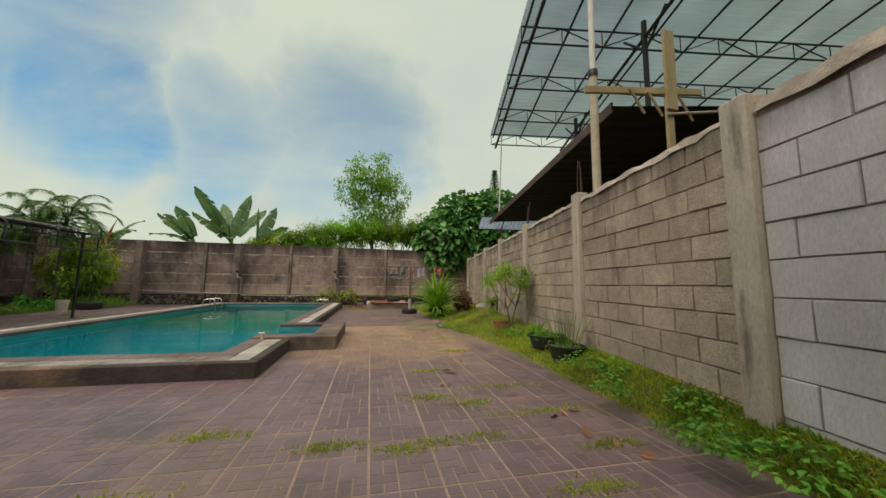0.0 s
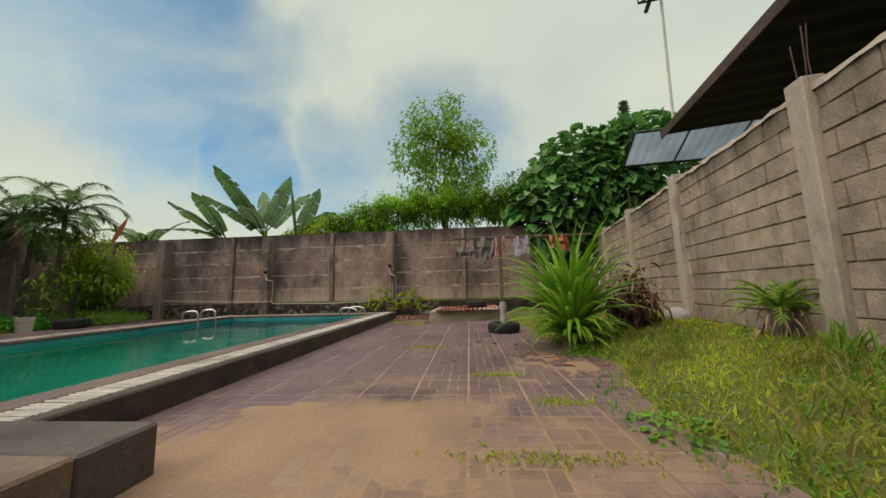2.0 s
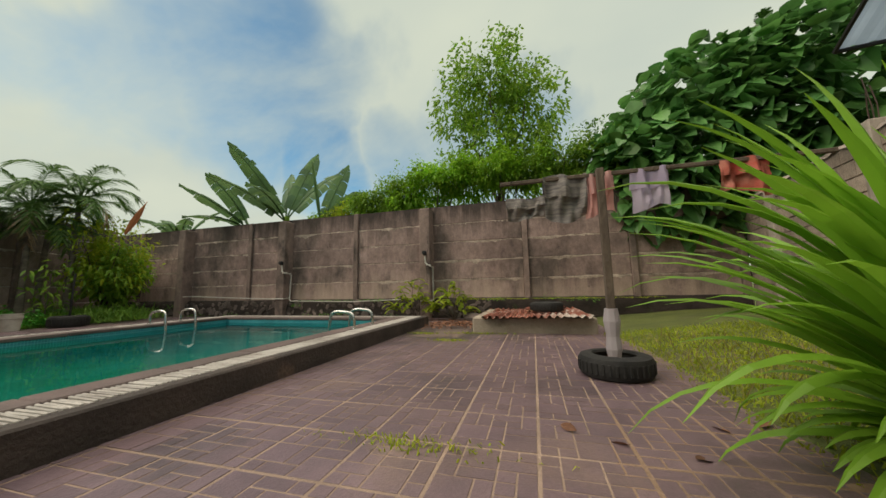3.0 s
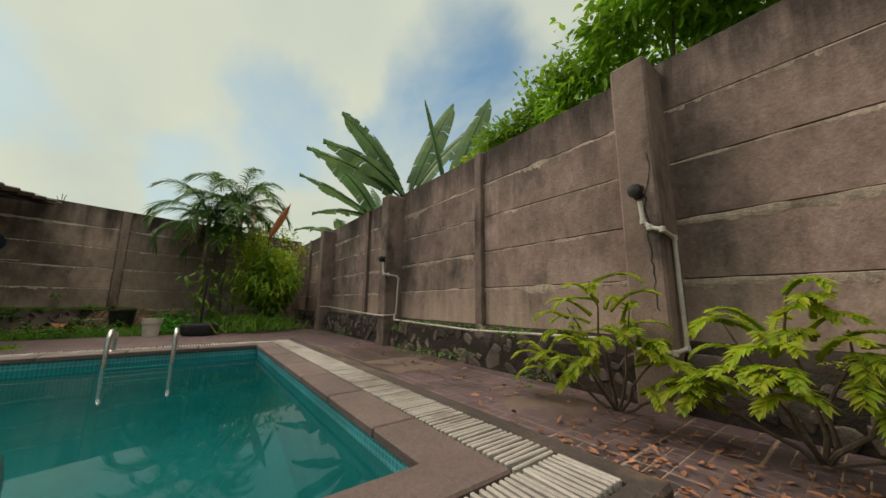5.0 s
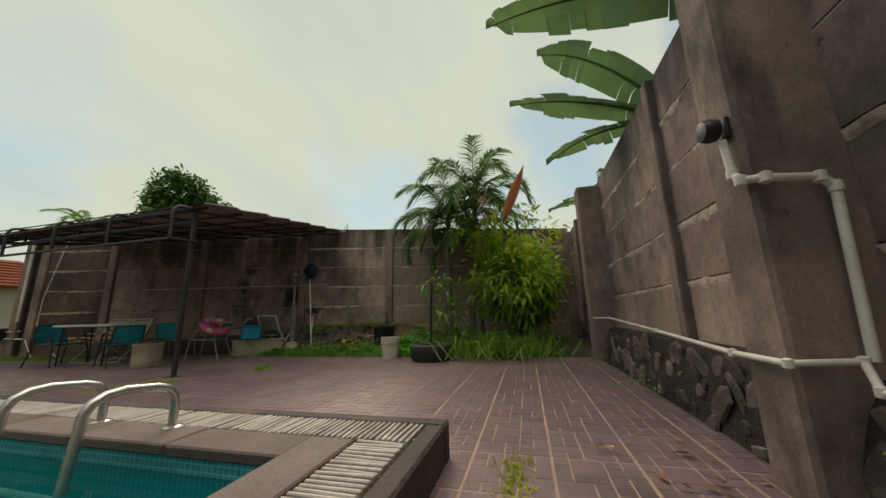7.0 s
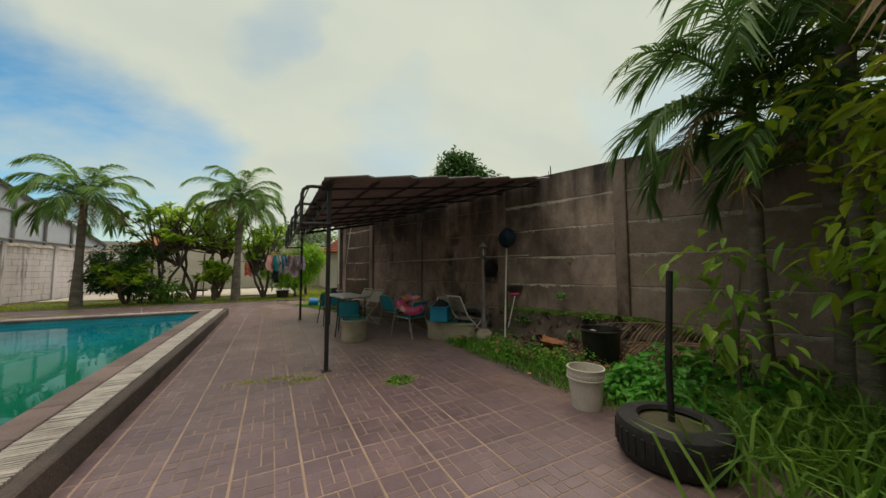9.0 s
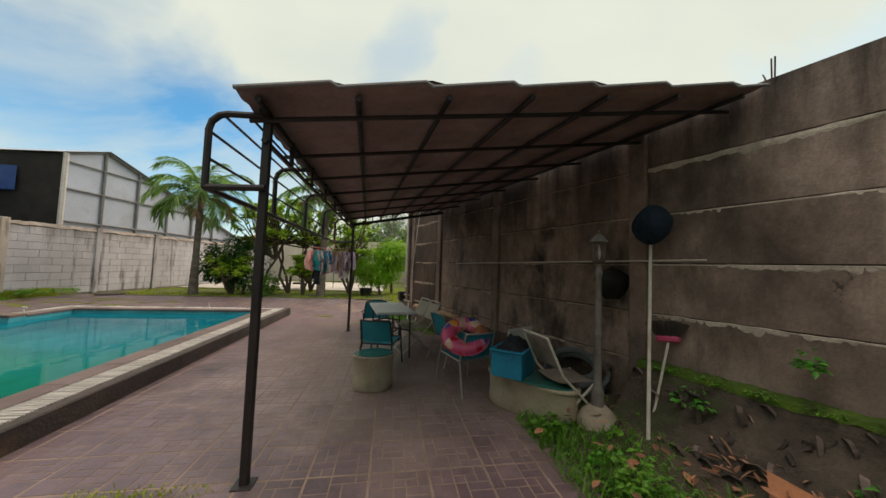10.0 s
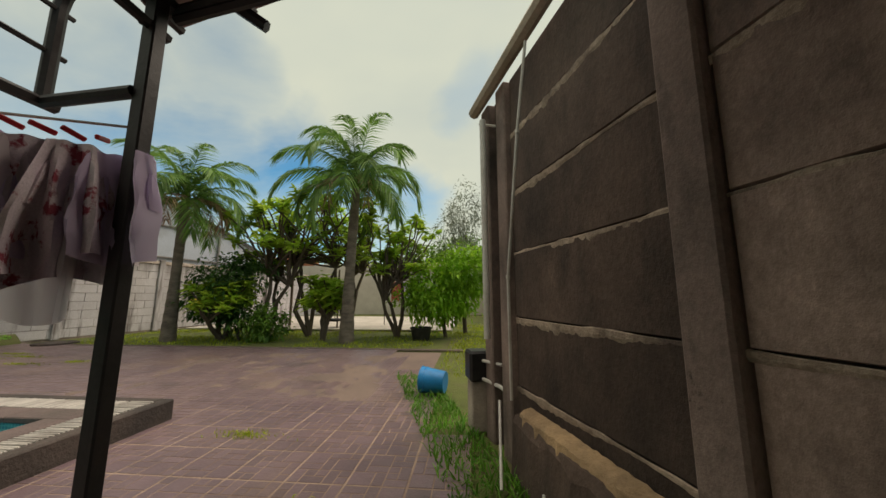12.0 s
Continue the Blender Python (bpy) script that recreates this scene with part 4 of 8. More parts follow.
part("mortar_cap", ridge(rs(0.8), rs(15.6), 2.33, 3), M["mortar"], wall_right)
part("mortar_cap", ridge(rs(-13.9), rs(0.58), 2.30, 4, 0.2, 0.05, 0.09), M["mortar"], wall_right)
for k, y in enumerate((3.1, 5.5, 7.85, 12.4)):
    for q in range(3):
        part("rebar", Build().tube([(0, 0, 2.3), (rng.uniform(-.03, .03), 0, 2.6), (rng.uniform(-.07, .07), rng.uniform(-.03, .03), 2.78 + rng.uniform(0, .2))], 0.006, 5), M["rust_steel"], wall_right, m=pose(rs(y) + q * 0.06 - 0.06, -0.04, 0))

# ------------------------------------------------------------- pool
x0, x1, y0, y1 = POOL
STEP = (-2.06, -1.38, 4.52, 6.45)      # the shelf that stands out into the deck
IN = 0.56                              # curb, grate and coping together
basin = Build()
ix0, ix1, iy0, iy1 = x0 + IN + 0.005, x1 - IN - 0.005, y0 + IN + 0.005, y1 - IN - 0.005
D = -1.35
for a, c in (((ix0, iy0), (ix1, iy0)), ((ix1, iy1), (ix0, iy1)), ((ix0, iy1), (ix0, iy0))):
    basin.add([(*a, D), (*c, D), (*c, CURB - 0.03), (*a, CURB - 0.03)], [(0, 1, 2, 3)])
for ya, yb in ((iy0, STEP[2] + 0.3), (STEP[3] - 0.3, iy1)):
    basin.add([(ix1, ya, D), (ix1, yb, D), (ix1, yb, CURB - 0.03), (ix1, ya, CURB - 0.03)], [(0, 1, 2, 3)])
sy0, sy1, sx1 = STEP[2] + 0.3, STEP[3] - 0.3, STEP[1] - 0.42
basin.add([(ix1, sy0, D), (ix1, sy1, D), (ix1, sy1, -0.28), (ix1, sy0, -0.28)], [(0, 1, 2, 3)])
basin.add([(ix1, sy0, -0.28), (ix1, sy1, -0.28), (sx1, sy1, -0.28), (sx1, sy0, -0.28)], [(0, 1, 2, 3)])
basin.add([(sx1, sy0, -0.28), (sx1, sy1, -0.28), (sx1, sy1, CURB - 0.03), (sx1, sy0, CURB - 0.03)], [(0, 1, 2, 3)])
for yy in (sy0, sy1):
    basin.add([(ix1, yy, -0.28), (sx1, yy, -0.28), (sx1, yy, CURB - 0.03), (ix1, yy, CURB - 0.03)], [(0, 1, 2, 3)])
basin.add([(ix0, iy0, D), (ix1, iy0, D), (ix1, iy1, D), (ix0, iy1, D)], [(0, 1, 2, 3)])
pool = structure("pool", basin, M["pool_tile"], "turquoise tiled swimming pool basin with a raised rim", "pool")
wb = Build()
wb.add([(ix0, iy0, 0), (ix1, iy0, 0), (ix1, iy1, 0), (ix0, iy1, 0)], [(0, 1, 2, 3)])
wb.add([(ix1, sy0, 0), (sx1, sy0, 0), (sx1, sy1, 0), (ix1, sy1, 0)], [(0, 1, 2, 3)])
water = structure("pool_water", wb, M["water"], "still cloudy blue-green pool water reflecting the sky", "water", m=pose(0, 0, 0.075))
water.visible_shadow = False

# rim: dark outer curb, white overflow grate, coping stones
CW, GW = 0.10, 0.25
rim = Build()
def bar(b, xa, xb, ya, yb, za, zb, bev=0.012):
    b.box(((xa + xb) / 2, (ya + yb) / 2, (za + zb) / 2), (abs(xb - xa), abs(yb - ya), zb - za), bev)
bar(rim, x0, x0 + CW, y0, y1, -0.1, CURB)
bar(rim, x0 + CW, x1, y1 - CW, y1, -0.1, CURB)
bar(rim, x0 + CW, x1, y0, y0 + CW, -0.1, CURB)
bar(rim, x1 - CW, x1, y0 + CW, STEP[2], -0.1, CURB)
bar(rim, x1 - CW, x1, STEP[3], y1 - CW, -0.1, CURB)
part("curb", rim, M["curb"], pool, "dark stained concrete curb")
chan = Build()
for xa, xb, ya, yb in ((x0 + CW, x0 + IN, y0 + CW, y1 - CW), (x0 + IN, x1 - IN, y0 + CW, y0 + IN), (x0 + IN, x1 - IN, y1 - IN, y1 - CW), (x1 - IN, x1 - CW, y0 + CW, STEP[2]), (x1 - IN, x1 - CW, STEP[3], y1 - CW)):
    bar(chan, xa, xb, ya, yb, -0.1, CURB - 0.045, 0)
part("overflow_channel", chan, M["curb"], pool)
shelf = Build()
bar(shelf, x1 - IN, STEP[1], STEP[2], sy0 - 0.005, -0.1, 0.215)
ledge_end = Build()
bar(ledge_end, x1 - IN, STEP[1], sy1 + 0.005, STEP[3], -0.1, 0.213)
part("shelf_end", ledge_end, M["ledge_dark"], pool, "charcoal grime on the ledge's end")
bar(shelf, sx1 + 0.005, STEP[1], sy0 - 0.004, sy1 + 0.004, -0.1, 0.215)
part("shelf_wall", shelf, M["step_face"], pool, "worn rendered ledge with brown stains")
cop_n = 0
def coping(xa, xb, ya, yb, along):
    global cop_n
    ln = (yb - ya) if along == "y" else (xb - xa)
    n = max(1, round(ln / 0.62))
    w, d = (xb - xa, ln / n) if along == "y" else (ln / n, yb - ya)
    me = Build().box((0, 0, 0), (w - 0.008, d - 0.008, 0.05), 0.008).mesh("coping_stone", M["coping"])
    for i in range(n):
        cx, cy = (xa + w / 2, ya + d * (i + 0.5)) if along == "y" else (xa + w * (i + 0.5), ya + d / 2)
        part("coping_stone", me, M["coping"], pool, m=pose(cx, cy, CURB - 0.02 + rng.uniform(-.002, .002)))
g0, g1 = CW, CW + GW
coping(x0 + g1, x0 + IN + 0.02, y0 + IN, y1 - IN, "y")
coping(x1 - IN - 0.02, x1 - g1, y0 + IN, STEP[2], "y")
coping(x1 - IN - 0.02, x1 - g1, STEP[3], y1 - IN, "y")
coping(x0 + g1, x1 - g1, y0 + g1, y0 + IN + 0.02, "x")
coping(x0 + g1, x1 - g1, y1 - IN - 0.02, y1 - g1, "x")
slats = [Build().box((0, 0, 0), (GW - 0.02, 0.0165, 0.03), 0.004).mesh("slat", M["grate"]), Build().box((0, 0, 0), (0.0165, GW - 0.02, 0.03), 0.004).mesh("slat", M["grate"])]
slat_rest = Build()
near_count = 0
def grate(xa, xb, ya, yb, along, near):
    """White slats across the overflow channel; two thin ribs tie them."""
    global near_count
    ln = (yb - ya) if along == "y" else (xb - xa)
    n = int(ln / 0.029)
    for i in range(n):
        t = (i + 0.5) * ln / n
        cx, cy = ((xa + xb) / 2, ya + t) if along == "y" else (xa + t, (ya + yb) / 2)
        me = slats[0 if along == "y" else 1]
        mm = pose(cx, cy, CURB - 0.012 + rng.uniform(-.003, .002), 0, 0, rng.uniform(-2.5, 2.5))
        if near(cx, cy) and near_count < 290:
            near_count += 1
            part("slat", me, M["grate"], pool, m=mm)
        else:
            slat_rest.add([v.co for v in me.vertices], [tuple(p.vertices) for p in me.polygons], mm)
    for f in (0.3, 0.7):
        if along == "y":
            slat_rest.box((xa + (xb - xa) * f, (ya + yb) / 2, CURB - 0.022), (0.012, yb - ya, 0.02))
        else:
            slat_rest.box(((xa + xb) / 2, ya + (yb - ya) * f, CURB - 0.022), (xb - xa, 0.012, 0.02))
grate(x0 + g1, x1 - g1, y1 - g1, y1 - g0, "x", lambda x, y: x > -6.9)
grate(x1 - g1, x1 - g0, STEP[3] + 0.05, y1 - g0, "y", lambda x, y: y > 9.5)
grate(x0 + g0, x0 + g1, y0 + g0, y1 - g0, "y", lambda x, y: y > 12)
grate(x1 - g1, x1 - g0, y0 + g0, STEP[2] - 0.05, "y", lambda x, y: True)
grate(x0 + g1, x1 - g1, y0 + g0, y0 + g1, "x", lambda x, y: False)
tagged(part("grate_slats", slat_rest, M["grate"], pool, "dirty white plastic overflow grate"), kind="stuff")

# ------------------------------------------------------------- deck
def stone_list():
    return [(0, 0, 2, 2), (2, 0, 3, 2), (3, 0, 5, 1), (3, 1, 4, 2), (4, 1, 5, 3), (0, 2, 1, 4), (1, 2, 3, 3), (3, 2, 4, 3), (1, 3, 3, 5), (3, 3, 5, 4), (3, 4, 4, 5), (4, 4, 5, 5), (0, 4, 1, 5)]

T = 0.394
def tile_mesh(turn, seed):
    """One deck tile: pressed stones a few millimetres proud of a sandy joint."""
    r = random.Random(seed)
    vs, fs = [], []
    u = (T - 0.0085) / 5
    c, s = [(1, 0), (0, 1), (-1, 0), (0, -1)][turn]
    for a, b_, a2, b2 in stone_list():
        g = 0.0043
        xa, ya, xb, yb = a * u + g, b_ * u + g, a2 * u - g, b2 * u - g
        h = 0.0013 + r.uniform(-0.0003, 0.0003)
        k = len(vs)
        e = 0.0011
        for q in ((xa, ya, 0), (xb, ya, 0), (xb, yb, 0), (xa, yb, 0), (xa + e, ya + e, h), (xb - e, ya + e, h), (xb - e, yb - e, h), (xa + e, yb - e, h)):
            px, py = q[0] - 2.5 * u, q[1] - 2.5 * u
            vs.append((px * c - py * s, px * s + py * c, q[2]))
        fs += [(k + 4, k + 5, k + 6, k + 7), (k, k + 1, k + 5, k + 4), (k + 1, k + 2, k + 6, k + 5), (k + 2, k + 3, k + 7, k + 6), (k + 3, k, k + 4, k + 7)]
    return vs, fs


tile_kinds = [tile_mesh(q, q) for q in range(4)]
tile_data = []
for vs, fs in tile_kinds:
    tile_data.append(Build().add(vs, fs).mesh("tile", M["tile"]))


def bed_edge(y):
    """Where the deck ends and the planting bed along the block wall begins."""
    k = (4.6, 1.47), (7.0, 1.08), (8.4, 1.36), (9.4, 1.1), (16.0, 1.0)
    e = 1.47
    for (ya, ea), (yb, eb) in zip(k[:-1], k[1:]):
        if ya < y:
            f = min(1, (y - ya) / (yb - ya))
            e = ea + (eb - ea) * f * f * (3 - 2 * f)
    return min(e, 2.06 + 0.163 * (y - 3) - 0.17) + 0.03 * math.sin(y * 2.3)


def deck_has(x, y):
    if POOL[0] + 0.2 < x < POOL[1] - 0.2 and POOL[2] + 0.2 < y < POOL[3] - 0.2:
        return False
    if STEP[0] - 0.3 < x < STEP[1] - 0.1 and STEP[2] + 0.1 < y < STEP[3] - 0.1:
        return False
    if y > 15.65 or y < -1.05 or x > bed_edge(y) + 0.05:
        return False
    edge = -10.95 if y > 9.2 else left_x(y) + 0.35
    if y < 4.6:
        edge = max(edge, -9.75)
    return x > edge



deck_base = Build()
gx0, gy0 = -13.062, -1.194
cells = []
for i in range(int((2.8 - gx0) / T)):
    for j in range(int(17.6 / T)):
        cx, cy = gx0 + (i + 0.5) * T, gy0 + (j + 0.5) * T
        if deck_has(cx, cy):
            cells.append((cx, cy))
            deck_base.add([(cx - T / 2, cy - T / 2, 0), (cx + T / 2, cy - T / 2, 0), (cx + T / 2, cy + T / 2, 0), (cx - T / 2, cy + T / 2, 0)], [(0, 1, 2, 3)])
        elif POOL[0] - 0.3 < cx < POOL[1] + 0.75 and POOL[2] - 0.3 < cy < POOL[3] + 0.3 and not (POOL[0] + 0.3 < cx < POOL[1] - 0.3 and POOL[2] + 0.3 < cy < POOL[3] - 0.3):
            deck_base.add([(cx - T / 2, cy - T / 2, -0.004), (cx + T / 2, cy - T / 2, -0.004), (cx + T / 2, cy + T / 2, -0.004), (cx - T / 2, cy + T / 2, -0.004)], [(0, 1, 2, 3)])
deck = structure("deck", deck_base, M["joint"], "plum-brown patterned ceramic deck with sandy joints and weeds", "floor")

# ------------------------------------------------------------- plants: tools
nr = np.random.RandomState(11)


def unit(a):
    return a / np.maximum(np.linalg.norm(a, axis=-1, keepdims=True), 1e-9)


OVAL = ((0, .12), (.25, .8), (.55, 1), (.82, .55), (1, .03))
HEART = ((0, .35), (.12, .95), (.4, 1), (.75, .55), (1, .03))
LANCE = ((0, .4), (.3, 1), (.65, .75), (1, .03))
BLADE = ((0, 1), (.5, .8), (1, .04))


def leaves(b, P, D, L, W, prof=OVAL, droop=0.2, fold=0.25, side=None):
    """Adds many leaves: places, ways, lengths and half widths, folded along the midrib and bent down to the tip."""
    P, D = np.asarray(P, float), unit(np.asarray(D, float))
    n = len(P)
    L, W = np.broadcast_to(np.asarray(L, float), n)[:, None], np.broadcast_to(np.asarray(W, float), n)[:, None]
    up = np.array([0, 0, 1.0])
    S = np.cross(D, up + 0.35 * nr.randn(n, 3)) if side is None else np.asarray(side, float)
    S = unit(S)
    Nn = np.cross(S, D)
    rows = []
    for t, h in prof:
        c = P + D * L * t - up * (droop * L * t * t)
        rows.append(c + S * W * h + Nn * W * h * fold)
        rows.append(c)
        rows.append(c - S * W * h + Nn * W * h * fold)
    V = np.stack(rows, 1)
    k = V.shape[1]
    one = []
    for i in range(len(prof) - 1):
        a = i * 3
        one += [(a, a + 3, a + 4, a + 1), (a + 1, a + 4, a + 5, a + 2)]
    base = len(b.v)
    b.v += [tuple(p) for p in V.reshape(-1, 3)]
    F = (np.array(one)[None] + (np.arange(n) * k)[:, None, None] + base).reshape(-1, 4)
    b.f += [tuple(q) for q in F.tolist()]
    return b


def cloud(blobs, n, seed, inner=0.55, thr=-0.12, freq=1.1):
    """Points in the outer part of ellipsoid blobs, with gaps, and the outward way at each."""
    r = np.random.RandomState(seed)
    vol = np.array([q[3] * q[4] * q[5] for q in blobs]) ** (2 / 3)
    P, D = [], []
    while len(P) < n:
        q = blobs[r.choice(len(blobs), p=vol / vol.sum())]
        d = r.randn(3)
        d /= np.linalg.norm(d)
        rad = inner + (1.08 - inner) * r.rand() ** 0.7
        p = np.array(q[:3]) + d * np.array(q[3:6]) * rad
        if noise.noise(Vector(p) * freq + Vector((seed, 0, 0))) < thr:
            continue
        P.append(p)
        D.append(d)
    return np.array(P), np.array(D), r


def bushy(b, blobs, n, size, seed, prof=OVAL, width=0.42, per=5, droop=0.3, thr=-0.12, inner=0.55, freq=1.1, spread=0.9):
    """Twigs of several leaves all over the blobs."""
    P, D, r = cloud(blobs, n, seed, inner, thr, freq)
    PP = np.repeat(P, per, 0) + r.randn(n * per, 3) * size * 0.7
    DD = np.repeat(D, per, 0) + r.randn(n * per, 3) * spread + np.array([0, 0, -0.15])
    L = size * r.uniform(0.6, 1.25, n * per)
    return leaves(b, PP, DD, L, L * width * 0.5, prof, droop, 0.3)


def limbs(b, base, tips, r0, r1, seed, n=6):
    """Crooked tapering limbs from the base to each tip."""
    r = random.Random(seed)
    base = Vector(base)
    for t in tips:
        t = Vector(t)
        pts = [base.lerp(t, k / 5) + Vector((r.uniform(-1, 1), r.uniform(-1, 1), r.uniform(-.3, .3))) * (t - base).length * 0.045 * (0 < k < 5) for k in range(6)]
        b.tube(pts, [r0 + (r1 - r0) * k / 5 for k in range(6)], n)
    return b


def frond(b, p0, az, elev, length, drop, n=22, leaf=0.42, w=0.016, stalk=0.12, twist=0.5, flat=False, hang=0.0):
    """One feather frond: a bending rib with leaflets on both sides."""
    h = Vector((math.cos(az), math.sin(az), 0))
    pts = []
    for i in range(11):
        t = i / 10
        e = elev - drop * t * t
        pts.append((pts[-1] if pts else Vector(p0)) + (h * math.cos(e) + Vector((0, 0, math.sin(e)))) * (length / 10 if i else 0))
    b.tube(pts, [0.016 * (1 - 0.85 * i / 10) for i in range(11)], 4)
    P, D = [], []
    for i in range(n):
        t = stalk + (1 - stalk) * i / (n - 1)
        f = t * 10
        k = min(int(f), 9)
        p = pts[k].lerp(pts[k + 1], f - k)
        d = (pts[k + 1] - pts[k]).normalized()
        s = d.cross(Vector((0, 0, 1))).normalized()
        for sg in (-1, 1):
            P.append(p)
            D.append(s * sg * (1.0 - 0.45 * t) + d * (0.45 + 0.7 * t) + Vector((0, 0, (0.0 if flat else 0.25) - hang + rng.uniform(-.15, .15))))
    L = np.repeat([leaf * (0.45 + 1.0 * math.sin(math.pi * min(1, (0.18 + 0.75 * i / (n - 1))))) * 0.75 for i in range(n)], 2) * nr.uniform(0.85, 1.1, 2 * n)
    return leaves(b, P, D, L, w, ((0, .5), (.35, 1), (1, .05)), twist, 0.3)


def palm(name, x, y, h, crown, label, seed, r=0.13, dead=2, leaf=0.5, k=21, n_leaf=36, w_leaf=0.030, leaf_mat="leaf_palm", low=0.05, hang=0.0):
    r_ = random.Random(seed)
    t = thing(name, pose(x, y, 0), label, "palm tree", "palms")
    tr = Build()
    n = 26
    lean = r_.uniform(-.12, .12)
    tr.tube([(lean * (i / n) ** 2, 0, h * i / n - 0.05) for i in range(n + 1)], [r * (1.35 - 0.5 * min(1, i / n * 2.2)) * (1 + 0.05 * (i % 2)) * (1 if i < n - 3 else 0.9) for i in range(n + 1)], 12)
    part("trunk", tr, M["palm_bark"], t, smooth=True)
    top = (lean, 0, h)
    shaft = part("crownshaft", Build().tube([(lean, 0, h - 0.1), (lean, 0, h + 0.2), (lean, 0, h + 0.5)], [r * 0.85, r * 0.75, r * 0.3], 10), M["leaf_mid"], t, smooth=True)
    for i in range(k):
        az = i * 2.4 + r_.uniform(-.2, .2)
        el = 1.3 - (1.3 + low) * (i / k) + r_.uniform(-.1, .1)
        c = frond(Build(), (lean + 0.04 * math.cos(az), 0.04 * math.sin(az), h + 0.35 - 0.25 * i / k), az, el, crown * r_.uniform(0.85, 1.1), 1.6 + r_.uniform(-.2, .3), n_leaf, leaf, w_leaf, hang=hang)
        part("frond", c, M[leaf_mat], shaft)
    for i in range(dead):
        d = frond(Build(), (lean, 0, h + 0.1), r_.uniform(0, 6.3), 0.1, crown * 0.75, 2.2, 18, leaf * 0.8, 0.014)
        part("dead_frond", d, M["dry"], t, "brown hanging frond")
    return t


def banana_leaf(b, p0, tip, lift, width, seed, roll=0):
    """A torn banana blade: strips on both sides of a rib that arches from the stem to its tip."""
    r_ = random.Random(seed)
    p0, tip = Vector(p0), Vector(tip)
    n = 30
    mid = p0.lerp(tip, .5) + Vector((0, 0, lift))
    pts = [p0 * (1 - k / n) ** 2 + mid * 2 * (k / n) * (1 - k / n) + tip * (k / n) ** 2 for k in range(n + 1)]
    h = Vector((tip.x - p0.x, tip.y - p0.y, 0)).normalized()
    b.tube(pts, [0.03 * (1 - 0.85 * i / n) for i in range(n + 1)], 5)
    s = Matrix.Rotation(radians(roll), 3, tip - p0) @ h.cross(Vector((0, 0, 1))).normalized()
    for sg in (-1, 1):
        i = 4
        while i < n:
            run_ = r_.choice((1, 2, 2, 3, 5))
            e = min(n, i + run_)
            vs = []
            hang = r_.uniform(0.6, 1.0)
            for k in range(i, e + 1):
                t = k / n
                w = width * (math.sin(math.pi * min(1, 0.08 + 0.92 * t)) ** 0.55) * (1 if t < 0.93 else 0.6)
                gap = 0.014 if k in (i, e) else 0
                for f in (0, 0.5, 1):
                    vs.append(pts[k] + s * sg * w * f * (1 - 0.12 * hang * f) + Vector((0, 0, 0.10 * f - hang * w * f * f * 0.8)) + (pts[min(k + 1, n)] - pts[k]) * f * 0.5)
            m = e - i
            fs = []
            for k in range(m):
                for f in range(2):
                    q = (k * 3 + f, k * 3 + f + 1, k * 3 + f + 4, k * 3 + f + 3)
                    fs.append(q if sg > 0 else q[::-1])
            b.add(vs, fs)
            i = e
    return b


# ------------------------------------------------------------- planting bed along the block wall
def bed_fn(u, v):
    y = -1.2 + u * 16.8
    xa, xb = bed_edge(y) - 0.05, right_x(y) + 0.05
    x = xa + (xb - xa) * v
    z = -0.01 + 0.24 * min(1, v * 1.3) ** 0.8 + 0.03 * noise.noise((x * 2, y * 2, 0)) * v
    return (x, y, z)


structure("planting_bed", Build().grid(bed_fn, 90, 10), M["lawn"], "raised earth bed along the block wall, overgrown", "soil", True)


def grass(name, n, place, h, mat_, label, w=0.004, seed=3, droop=0.45):
    r = np.random.RandomState(seed)
    P = []
    while len(P) < n:
        p = place(r)
        if p is not None:
            P.append(p)
    P = np.array(P)
    D = np.stack([r.randn(n) * 0.38, r.randn(n) * 0.38, np.ones(n)], 1)
    L = r.uniform(h[0], h[1], n) * (0.6 + 0.8 * r.rand(n))
    b = leaves(Build(), P, D, L, w * r.uniform(0.7, 1.5, n), BLADE, droop, 0.2)
    return tagged(part(name, b, mat_), label, "grass", "", "stuff")


def bed_place(r, y0=-0.6, y1=13.2, over=0.12, thr=-0.15):
    y = r.uniform(y0, y1)
    v = r.rand() ** 0.9
    xa, xb = bed_edge(y) - over, right_x(y)
    x = xa + (xb - xa) * v
    if noise.noise((x * 1.1, y * 1.1, 5)) < thr:
        return None
    return (x, y, bed_fn((y + 1.2) / 16.8, min(1, max(0, (x - bed_edge(y) + 0.05) / (right_x(y) - bed_edge(y) + 0.1))))[2] - 0.01)


grass("bed_grass", 50000, lambda r: bed_place(r, thr=-0.9), (0.035, 0.11), M["grass"], "unkempt yellow-green grass in the bed", 0.0045)
grass("tall_grass", 2600, lambda r: bed_place(r, 4.5, 12.5, 0.0, -0.1), (0.14, 0.32), M["grass_dry"], "long pale seeding grass stems in the bed", 0.003, 5)
grass("edge_grass", 4200, lambda r: bed_place(r, 0.2, 9.5, 0.3, 0.05), (0.05, 0.14), M["weed"], "bright low grass spilling over the deck edge", 0.005, 8)


